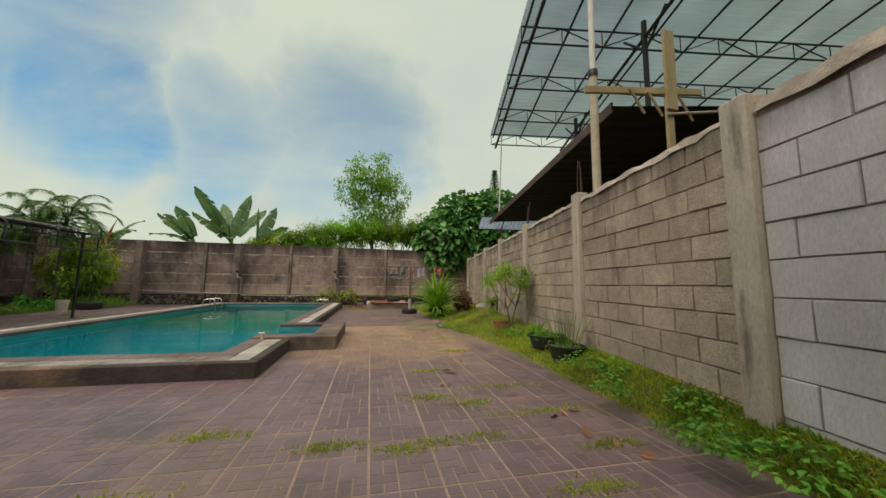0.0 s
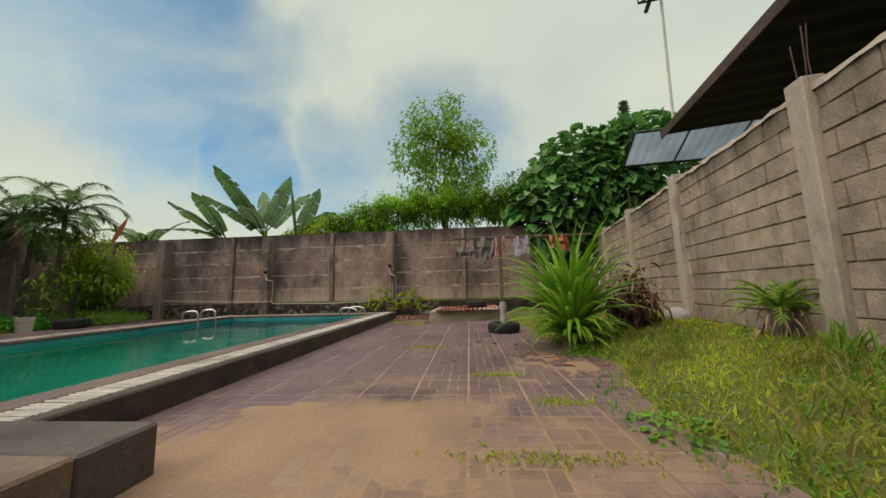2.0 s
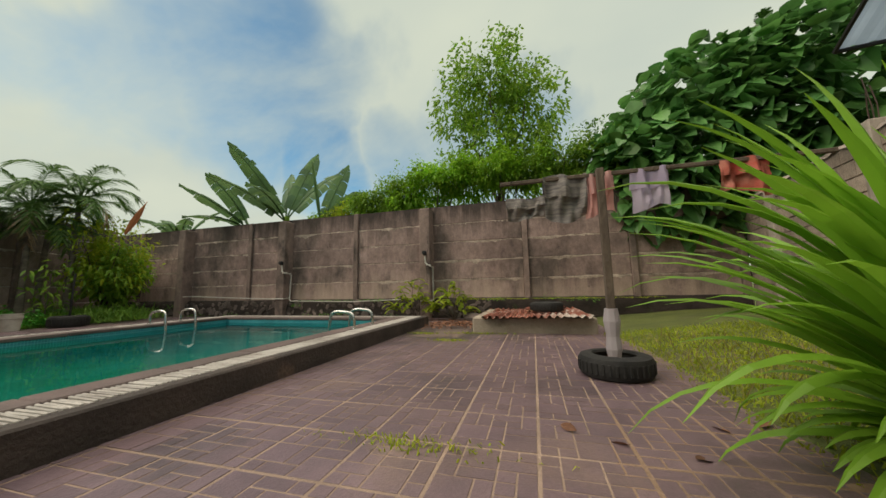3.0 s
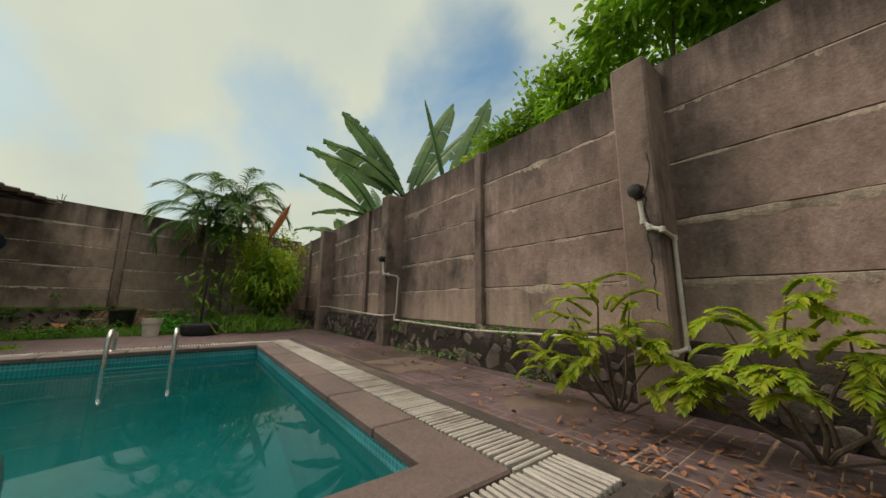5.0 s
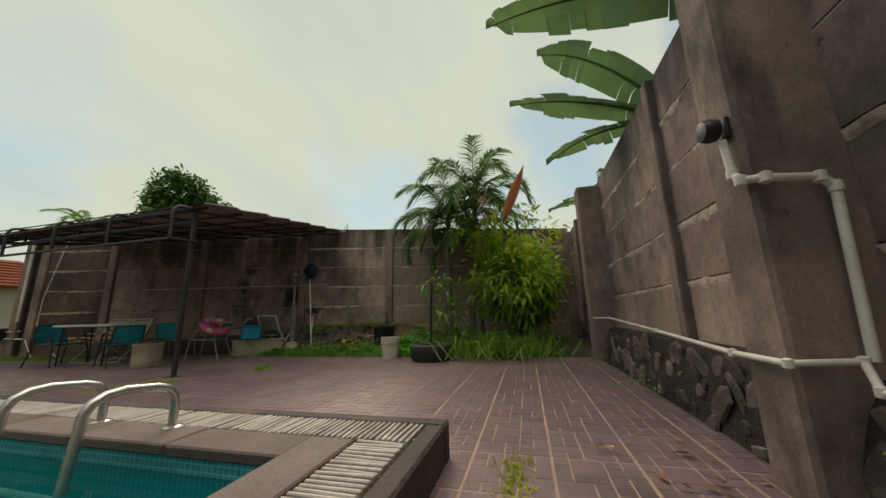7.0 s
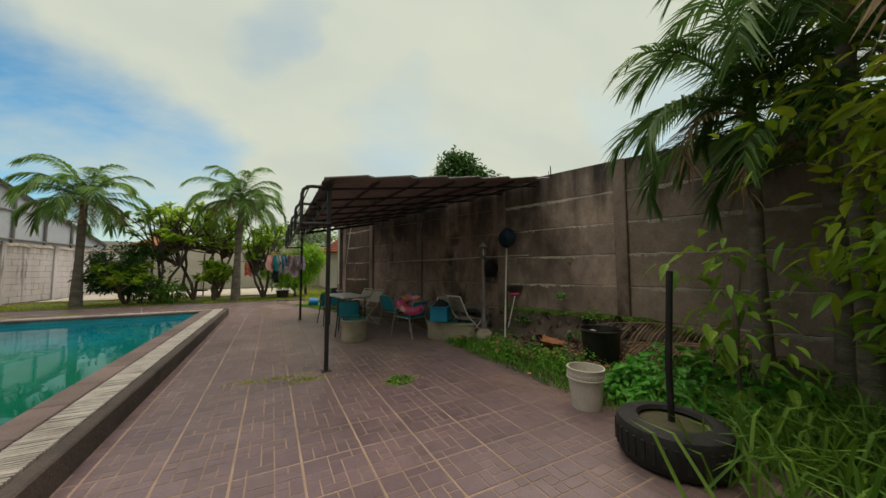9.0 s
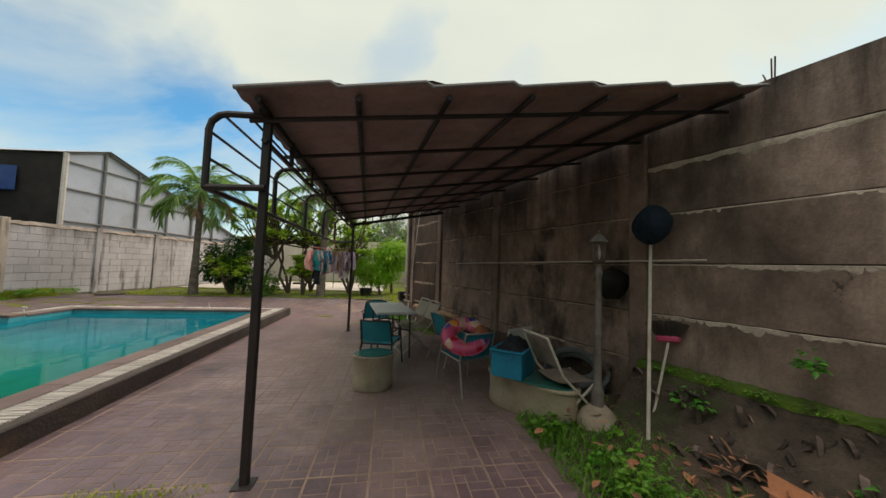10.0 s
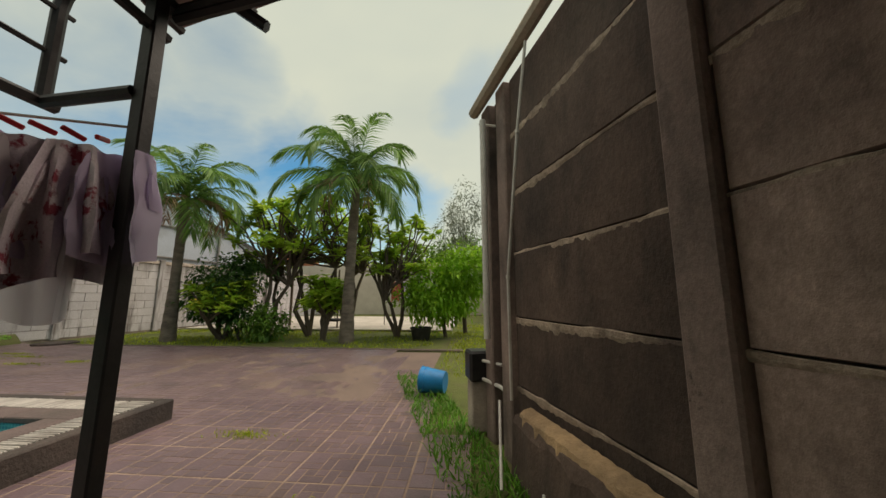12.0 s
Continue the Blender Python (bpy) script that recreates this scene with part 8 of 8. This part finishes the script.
t = thing("lean_to_shed", pose(0, 0, 0), "dark neighbouring shed with a low brown sheet roof behind the wall", "shed")
b = Build()
n = 44
vs = []
for i in range(n + 1):
    y = 2.9 + (11.55 - 2.9) * i / n
    w = .03 * (i % 2)
    a, c = beyond(y, .45), beyond(y, 5.0)
    vs += [(a[0], a[1], 3.72 + w), (c[0], c[1], 3.95 + w), (a[0], a[1], 3.70 + w), (c[0], c[1], 3.93 + w)]
fs = []
for i in range(n):
    k = i * 4
    fs += [(k, k + 4, k + 5, k + 1), (k + 2, k + 3, k + 7, k + 6)]
part("roof_sheet", b.add(vs, fs), M["shed_sheet"], t)
a, c = beyond(2.9, .45), beyond(11.55, .45)
part("fascia", Build().add([(a[0], a[1], 3.62), (c[0], c[1], 3.62), (c[0], c[1], 3.78), (a[0], a[1], 3.78), (a[0] + .03, a[1], 3.62), (c[0] + .03, c[1], 3.62), (c[0] + .03, c[1], 3.78), (a[0] + .03, a[1], 3.78)],
     [(0, 3, 2, 1), (4, 5, 6, 7), (0, 1, 5, 4), (3, 7, 6, 2)]), M["rust_steel"], t)
a, c = beyond(3.4, 4.9), beyond(11.6, 4.9)
# closing sheet; its near-black colour carries the shade inside the shed
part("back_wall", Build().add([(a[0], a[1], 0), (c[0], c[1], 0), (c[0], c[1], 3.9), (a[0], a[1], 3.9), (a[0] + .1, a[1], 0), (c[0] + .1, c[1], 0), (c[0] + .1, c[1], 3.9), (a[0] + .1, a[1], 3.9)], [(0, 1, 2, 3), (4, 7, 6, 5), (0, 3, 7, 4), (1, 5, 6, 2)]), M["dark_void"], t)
t = thing("small_awning", pose(0, 0, 0), "grey ribbed plastic awning in a dark frame beyond the wall", "awning")
q = [(3.7, 12.0), (3.88, 13.0), (7.5, 12.5), (7.3, 11.5)]
z = (4.07, 3.68, 3.68, 4.07)
def awn(u, v):
    x = (q[0][0] * (1 - u) + q[1][0] * u) * (1 - v) + (q[3][0] * (1 - u) + q[2][0] * u) * v
    y = (q[0][1] * (1 - u) + q[1][1] * u) * (1 - v) + (q[3][1] * (1 - u) + q[2][1] * u) * v
    zz = (z[0] * (1 - u) + z[1] * u) * (1 - v) + (z[3] * (1 - u) + z[2] * u) * v
    return (x, y, zz + .012 * math.cos(v * 130))
part("ribbed_sheet", Build().grid(awn, 3, 80), M["awning_sheet"], t)
for i in range(4):
    a, c = q[i], q[(i + 1) % 4]
    part("frame_bar", Build().tube([(a[0], a[1], z[i] - .03), (c[0], c[1], z[(i + 1) % 4] - .03)], .028, 6), M["dark_steel"], t)
for u in (.3, .6):
    part("frame_bar", Build().tube([Vector(awn(0, u)) - Vector((0, 0, .03)), Vector(awn(1, u)) - Vector((0, 0, .03))], .02, 6), M["dark_steel"], t)
for a in ((7.2, 11.6), (7.4, 12.4)):
    part("awning_post", Build().tube([(a[0], a[1], 0), (a[0], a[1], 3.9)], .035, 8), M["dark_steel"], t)

# tall open shed with clear sheets on lattice trusses
t = thing("open_roof", pose(0, 0, 0), "tall open shed roof of clear sheets on lattice steel trusses", "shed")
Y0, Y1, W0, W1 = 2.2, 12.85, .74, 11.5
ROOF = lambda y, off: (*beyond(y, off + .06 * (y - 12.78)), 8.05 + .074 * (12.78 - y))
panes = Build().grid(lambda u, v: tuple(Vector(ROOF(Y0 + (Y1 - Y0) * u, W0 + (W1 - W0) * v)) + Vector((0, 0, .12 + .02 * math.cos(u * 330)))), 240, 2)
part("clear_sheet", panes, M["sheet"], t)
for i in range(9):
    off = W0 + .15 + (W1 - W0 - .3) * i / 8
    part("purlin", Build().tube([Vector(ROOF(Y0, off)) + Vector((0, 0, .07)), Vector(ROOF(Y1 + .1, off)) + Vector((0, 0, .07))], .035, 5), M["dark_steel"], t)
for k in range(6):
    y = Y1 - .3 - k * 1.9
    tb = Build()
    m_ = 9
    up = [Vector(ROOF(y, W0 + (W1 - W0) * i / m_)) for i in range(m_ + 1)]
    lo = [p_ - Vector((0, 0, .5)) for p_ in up]
    tb.tube([up[0], up[-1]], .03, 5)
    tb.tube([lo[0], lo[-1]], .03, 5)
    for i in range(m_):
        tb.tube([up[i], lo[i + 1]] if i % 2 else [lo[i], up[i + 1]], .018, 4)
        tb.tube([up[i], lo[i]], .014, 4)
    part("truss", tb, M["dark_steel"], t)
for off, ys in ((W0 + 3.4, (Y1 - 1.8, Y1 - 6.4)),):
    for y in ys:
        a = ROOF(y, off)
        part("column", Build().tube([(a[0], a[1], 0), (a[0], a[1], a[2])], .07, 8), M["dark_steel"], t)
        for dy in (-.7, .7):
            part("column_brace", Build().tube([(a[0], a[1], a[2] - .9), (a[0], a[1] + dy, a[2] - .1)], .04, 6), M["dark_steel"], t)
for off in (W0 + .25, W0 + 3.4):
    part("tie_beam", Build().tube([Vector(ROOF(Y0, off)) - Vector((0, 0, .5)), Vector(ROOF(Y1, off)) - Vector((0, 0, .5))], .05, 6), M["dark_steel"], t)
part("thin_pole", Build().tube([ROOF(Y1 - .3, W0 + .5), (*beyond(12.2, 1.0), 4.2)], .03, 6), M["pvc"], t)

t = thing("white_pole", pose(*beyond(2.75, .1), 0), "tall white painted pole standing at the block wall", "pole")
part("sleeve", Build().tube([(0, 0, 0), (0, 0, 4.1)], .055, 12), M["pale_wood"], t)
part("tube", Build().tube([(0, 0, 4.1), (.02, 0, 7.9)], .04, 12), M["pvc"], t)
part("clamp", Build().lathe([(.065, 4.05), (.07, 4.1), (.065, 4.15)], 12), M["black"], t)
t = thing("plank_frame", pose(2.74, 2.1, 0), "yellowed plank frame on the neighbour's side of the wall", "timber frame")
part("upright", Build().box((0, 0, 3.83), (.16, .04, 1.08), .004), M["wood"], t)
part("upright", Build().box((0, .04, 1.75), (.09, .05, 3.5), .004), M["wood"], t)
part("rail", Build().box((.1, .03, 3.52), (1.75, .04, .085), .004, m=pose(0, 0, 0, 0, -7.5, 0)), M["wood"], t)
for xx in (-.62, -.35, .12):
    part("brace", Build().tube([(xx, 0, 3.48), (xx + .22, .02, 3.2)], .016, 5), M["wood"], t)
part("lower_rail", Build().tube([(-.1, 0, 3.22), (.75, .02, 3.38)], .018, 6), M["pale_wood"], t)

# ------------------------------------------------------------- sheeted warehouse behind the white wall
t = thing("warehouse", pose(0, 0, 0), "pale sheet-clad warehouse gable on steel frames behind the white wall", "warehouse")
def wpt(y, z, off=.35):
    return (*beyond(y, off), z)
prof = lambda y: 5.40 - .33 * (-2.2 - y) if y < -2.2 else 5.40 - .36 * (y + 2.2)
def clad(ya, yb, name, nn=8):
    vs, fs = [], []
    for i in range(nn + 1):
        y = ya + (yb - ya) * i / nn
        for o in (.35, .41):
            vs += [wpt(y, 0, o), wpt(y, prof(y), o)]
    for i in range(nn):
        k = i * 4
        fs += [(k, k + 4, k + 5, k + 1), (k + 2, k + 3, k + 7, k + 6), (k + 1, k + 5, k + 7, k + 3)]
    part(name, Build().add(vs, fs), M["warehouse"], t)
for ya, yb in ((-.95, -2.2), (-2.2, -3.6), (-3.6, -5.1), (-5.1, -6.6), (-6.6, -8.1), (-8.1, -10.5)):
    clad(ya, yb + .01, "wall_sheet", 2)
    part("frame_post", Build().tube([wpt(yb, 0, .3), wpt(yb, prof(yb), .3)], .05, 6), M["warehouse_frame"], t)
part("frame_post", Build().tube([wpt(-.9, 0, .3), wpt(-.9, prof(-.9), .3)], .075, 6), M["white_tube"], t)
for z in (2.55, 3.7):
    part("girt", Build().tube([wpt(-.9, z, .3), wpt(-9.6, z, .3)], .035, 6), M["warehouse_frame"], t)
part("girt", Build().tube([wpt(-.9, 4.65, .3), wpt(-4.3, 4.65, .3)], .03, 6), M["warehouse_frame"], t)
part("verge", Build().tube([wpt(-.9, prof(-.9), .3), wpt(-2.2, prof(-2.2), .3), wpt(-10.5, prof(-10.5), .3)], .06, 6), M["warehouse_frame"], t)
vs, fs = [], []
for i, y in enumerate((-.85, -2.2, -10.5)):
    vs += [wpt(y, prof(y) + .05, .15), wpt(y, prof(y) + .05, 9)]
part("roof_sheet", Build().add(vs, [(0, 2, 3, 1), (2, 4, 5, 3)]), M["warehouse"], t)
# near-black sheets close the bay, its inner shade painted as colour
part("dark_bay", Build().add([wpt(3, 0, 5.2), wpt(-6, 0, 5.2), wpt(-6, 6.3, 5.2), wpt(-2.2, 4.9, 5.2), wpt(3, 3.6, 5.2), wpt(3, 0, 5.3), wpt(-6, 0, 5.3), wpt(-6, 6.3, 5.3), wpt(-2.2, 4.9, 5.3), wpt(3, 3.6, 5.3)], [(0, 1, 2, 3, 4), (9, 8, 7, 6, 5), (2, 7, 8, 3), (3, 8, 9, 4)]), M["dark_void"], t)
part("bay_verge", Build().tube([wpt(3, 3.62, 5.1), wpt(-2.2, 4.93, 5.1), wpt(-5.5, 6.2, 5.1)], .07, 6), M["warehouse"], t)
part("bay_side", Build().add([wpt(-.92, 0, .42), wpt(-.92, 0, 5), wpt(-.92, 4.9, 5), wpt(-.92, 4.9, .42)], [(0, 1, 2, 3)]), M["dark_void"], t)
part("tarpaulin", Build().grid(lambda u, v: wpt(-.84 + .04 * math.sin(5 * u), 4.4 - .2 * u - .85 * v + .04 * math.sin(9 * u), 1.9 + 3.1 * u), 16, 5), M["blue_tarp"], t, "blue tarpaulin")
for k in range(3):
    part("rail", Build().tube([wpt(1.8, 2.7 + .5 * k, 4.9), wpt(-3.5, 2.6 + .5 * k, 4.9)], .04, 6), M["rust_steel"], t)

# ------------------------------------------------------------- garden at the house end
def garden_fn(u, v):
    x, y = -22 + 22.5 * u, -1.0 - 15 * v
    return (x, y, -.012 + .05 * noise.noise((x, y, 1)) * min(1, v * 8))


structure("garden_soil", Build().grid(garden_fn, 50, 36), M["lawn"], "patchy lawn and bare earth of the garden", "lawn", True)
structure("driveway", Build().box((-4.6, -8.0, .03), (9.4, 6.6, .05), .01), M["driveway"], "pale concrete driveway beyond the garden", "driveway")
structure("garden_curb", Build().box((-5.0, -1.1, -.01), (9.5, .12, .05), .01), M["coping"], "low curb between deck and garden", "curb")
structure("house_end_wall", Build().box((-6.0, -14.2, 1.6), (16, .2, 3.2), .01), M["house_wall"], "pale boundary wall at the house end", "wall")
structure("side_end_wall", Build().box((-19.2, -7.0, 1.5), (.2, 16, 3.0), .01), M["house_wall"], "pale boundary wall of the garden", "wall")
grass("lawn_grass", 9000, lambda r: (lambda x, y: (x, y, -.01) if noise.noise((x * .7, y * .7, 2)) > -.1 and not (-9.3 < x < .1 and -11.3 < y < -4.7) else None)(r.uniform(-11, .4), r.uniform(-6.5, -1.2)), (0.05, 0.14), M["grass"], "short yellow-green lawn grass", 0.006, 61)
grass("lawn_grass", 5000, lambda r: (r.uniform(-13.5, -9.4), r.uniform(-7.5, 1.2), -.01), (0.06, 0.16), M["grass"], "short lawn along the garden's side", 0.007, 62)
palm("garden_palm", -2.1, -1.85, 3.7, 2.0, "stout garden palm with a full feathery crown at the pool's end", 71, .13, 7, .54, 25, 46, .021, low=.25, hang=.18)
palm("garden_palm", -6.8, -2.0, 4.1, 2.05, "stout garden palm with a full feathery crown at the pool's end", 72, .14, 3, .54, 25, 46, .021, low=.25, hang=.18)
palm("far_palm", -21.0, -9.0, 6.5, 2.2, "tall palm rising behind the canopy", 73, .16, 0, .55)
palm("far_palm", -18.5, -11.5, 6.0, 2.2, "tall palm rising behind the canopy", 74, .16, 0, .55)


def frangipani(x, y, h, s, seed, flowers=0):
    t = thing("frangipani", pose(x, y, 0), "forked frangipani tree with light green leaf rosettes", "tree", "frangipani trees")
    r_ = random.Random(seed)
    tips = [(s * math.cos(a) * q, s * math.sin(a) * q, h * z) for a, q, z in [(r_.uniform(0, 6.28), r_.uniform(.2, 1), r_.uniform(.55, 1)) for _ in range(50)]]
    part("trunk", limbs(Build(), (0, 0, -.05), tips[:3], .07, .03, seed), M["bark"], t, smooth=True)
    r2 = np.random.RandomState(seed)
    for i, q in enumerate(tips):
        br = part("branch", limbs(Build(), Vector(tips[i % 3]) * .55, [q], .035, .018, seed + i), M["bark"], t, smooth=True)
        n = 22
        a = r2.uniform(0, 6.28, n)
        D = np.stack([np.cos(a), np.sin(a), r2.uniform(-.2, 1.0, n)], 1)
        part("leaf_rosette", leaves(Build(), np.array(q) + r2.randn(n, 3) * .06, D, r2.uniform(.2, .38, n), .05, LANCE, .3, .2), M["leaf_frangipani"], br)
    if flowers:
        for q in tips[:flowers]:
            fb = Build()
            a = r2.uniform(0, 6.28, 20)
            leaves(fb, np.array(q) + r2.randn(20, 3) * .06 + [0, 0, .06], np.stack([np.cos(a), np.sin(a), np.full(20, .5)], 1), .07, .028, OVAL, .2, .2)
            part("flower_cluster", fb, M["flower"], t, "small yellow flowers")
    return t


frangipani(-5.2, -3.2, 4.1, 1.7, 5)
frangipani(-4.1, -2.9, 3.7, 1.4, 6)
frangipani(-7.8, -3.3, 3.3, 1.2, 7)
frangipani(-5.9, -4.2, 4.3, 1.5, 10)
frangipani(-3.3, -2.2, 1.5, .8, 8, 6)
frangipani(-6.0, -2.4, 1.6, .55, 9)
tree("dark_bush", -3.1, -2.75, .6, [(0, 0, 1.65, 1.0, .9, .65), (-.75, .1, 1.5, .8, .8, .6), (.2, .3, 1.05, .95, .7, .5), (-.4, .3, .8, .8, .6, .45)], 1000, .125, M["leaf_dark"], "dense dark green garden bush", 95, .05, LANCE, .45, 7, "", category="bush")
tree("low_bush", -3.8, -2.2, .3, [(0, 0, .55, .7, .5, .45), (-.7, 0, .45, .5, .45, .4)], 260, .14, M["leaf_mid"], "low leafy garden bush below the palm", 97, .03, LANCE, .4, 6, category="bush")
tree("light_bush", -9.2, -3.4, .7, [(0, 0, 1.5, 1.0, 1.0, .9), (.5, .2, 1.1, .9, .8, .7), (-.5, .2, 1.9, .8, .8, .6)], 950, .15, M["leaf_vivid"], "bright light green feathery bush by the lawn", 96, .05, LANCE, .4, 8, category="bush")
tree("grey_tree", -9.75, -4.3, 2.0, [(0, 0, 3.9, .55, .5, 1.0), (.45, 0, 3.3, .5, .5, .8), (-.4, .1, 3.1, .5, .5, .7)], 420, .13, M["leaf_grey"], "grey-green slender-leaved tree behind the lawn", 98, .06, LANCE, .22, 6)
tree("far_tree", -23.5, -11.5, 7.5, [(0, 0, 10.6, 1.7, 1.7, 1.7), (-1.6, .5, 9.6, 1.6, 1.6, 1.3), (1.0, 0, 9.4, 1.2, 1.2, 1.0)], 900, .4, M["leaf_dark"], "round-crowned dark tree behind the canopy", 99, .25, OVAL, .5, 6)
tree("far_tree", -9.5, -17.5, 2.5, [(0, 0, 4.0, 2.4, 1.5, 1.5), (3.4, 0, 3.6, 2.2, 1.4, 1.3), (-3.0, 0, 3.7, 2.0, 1.4, 1.4)], 900, .3, M["leaf_mid"], "line of leafy trees behind the house-end wall", 100, .15, OVAL, .5, 6)
pot_y = pot("plant_pot", -8.6, -2.6, 0, .28, .34, M["black"], "black garden pot by the light green bush")

# house with tiled roof
t = thing("house", pose(-14.6, -9.5, 0), "low house with a red tiled roof at the garden's end", "house")
part("house_wall", Build().box((0, -2, 1.4), (6, 5, 2.8), .02), M["house_wall"], t)
rv = [(-3.6, 1.2, 2.5), (3.6, 1.2, 2.5), (3.6, -5.2, 2.5), (-3.6, -5.2, 2.5), (-1.4, -2, 4.1), (1.4, -2, 4.1)]
part("roof", Build().add(rv, [(0, 1, 5, 4), (1, 2, 5), (2, 3, 4, 5), (3, 0, 4), (0, 3, 2, 1)]), M["red_roof"], t)
for k in range(9):
    z = 2.55 + .17 * k
    f = k / 9.4
    part("tile_course", Build().tube([(-3.6 + 2.2 * f, 1.2 - 3.2 * f, z), (3.6 - 2.2 * f, 1.2 - 3.2 * f, z)], .035, 5), M["red_roof"], t)
part("window", Build().box((.8, .52, 1.5), (1.3, .06, 1.2), .01), M["dark_void"], t)
part("door", Build().box((-1.4, .52, 1.03), (.9, .06, 2.06), .01), M["bark"], t)
t = thing("orange_parasol", pose(-3.1, -5.8, 0), "small orange-roofed shelter in the garden", "shelter")
part("shelter_post", Build().tube([(0, 0, 0), (0, 0, 2.5)], .05, 8), M["bark"], t)
part("shelter_roof", Build().lathe([(.95, 2.4), (.93, 2.46), (.1, 2.85), (.02, 2.95)], 10), M["terracotta"], t)
t = thing("garden_swing", pose(-5.2, -5.2, 0), "dark hanging swing seat on a pole in the garden", "swing")
part("swing_pole", Build().tube([(0, 0, 0), (0, 0, 2.1)], .03, 8), M["bark"], t)
part("seat_disc", Build().lathe([(.28, .28), (.3, .32), (.28, .36), (.05, .38)], 16, (0.1, 0, 0)), M["rubber"], t)
part("rope", Build().tube([(.1, 0, .36), (.02, 0, 2.05)], .012, 6), M["black"], t)
for k, (x, m_) in enumerate(((-7.0, "cloth_red"), (-7.35, "cloth_lilac"), (-7.7, "cloth_dark"))):
    hanging(x, -6.5, 1.75, .4, .8, M[m_], "garment drying in the distance behind the palms", rng.uniform(-20, 20), "distant laundry", 60 + k, "garment")
t = thing("distant_rack", pose(-7.35, -6.5, 0), "plain clothes rack in the driveway", "clothes rack")
for x in (-.8, .8):
    part("rack_post", Build().tube([(x, 0, 0), (x, 0, 1.8)], .02, 6), M["dark_steel"], t)
part("rack_bar", Build().tube([(-.8, 0, 1.76), (.8, 0, 1.76)], .014, 6), M["dark_steel"], t)
t = thing("flat_stone", pose(.2, -1.2, 0), "dark drain cover lying in the lawn strip", "drain cover")
part("cover", Build().lathe([(.4, 0), (.4, .04), (.3, .05)], 14), M["curb"], t)

# ------------------------------------------------------------- deck tiles, last
rest = Build()
count = 0
for n, (cx, cy) in enumerate(cells):
    q = rng.randrange(4)
    mm = pose(cx, cy, 0.001 + rng.uniform(0, 0.0008), rng.uniform(-.1, .1), rng.uniform(-.1, .1))
    close = (-1.3 < cx < 1.0 and 1.5 < cy < 11 and (cx + cy * 3) % 1 < 0.62) or (-10.5 < cx < -8 and 9 < cy < 12.5)
    if close and count < 300:
        count += 1
        part("tile", tile_data[q], M["tile"], deck, m=mm)
    else:
        vs, fs = tile_kinds[q]
        rest.add(vs, fs, mm)
tagged(part("tiles_beyond", rest, M["tile"], deck, "patterned deck tiles"), kind="stuff")
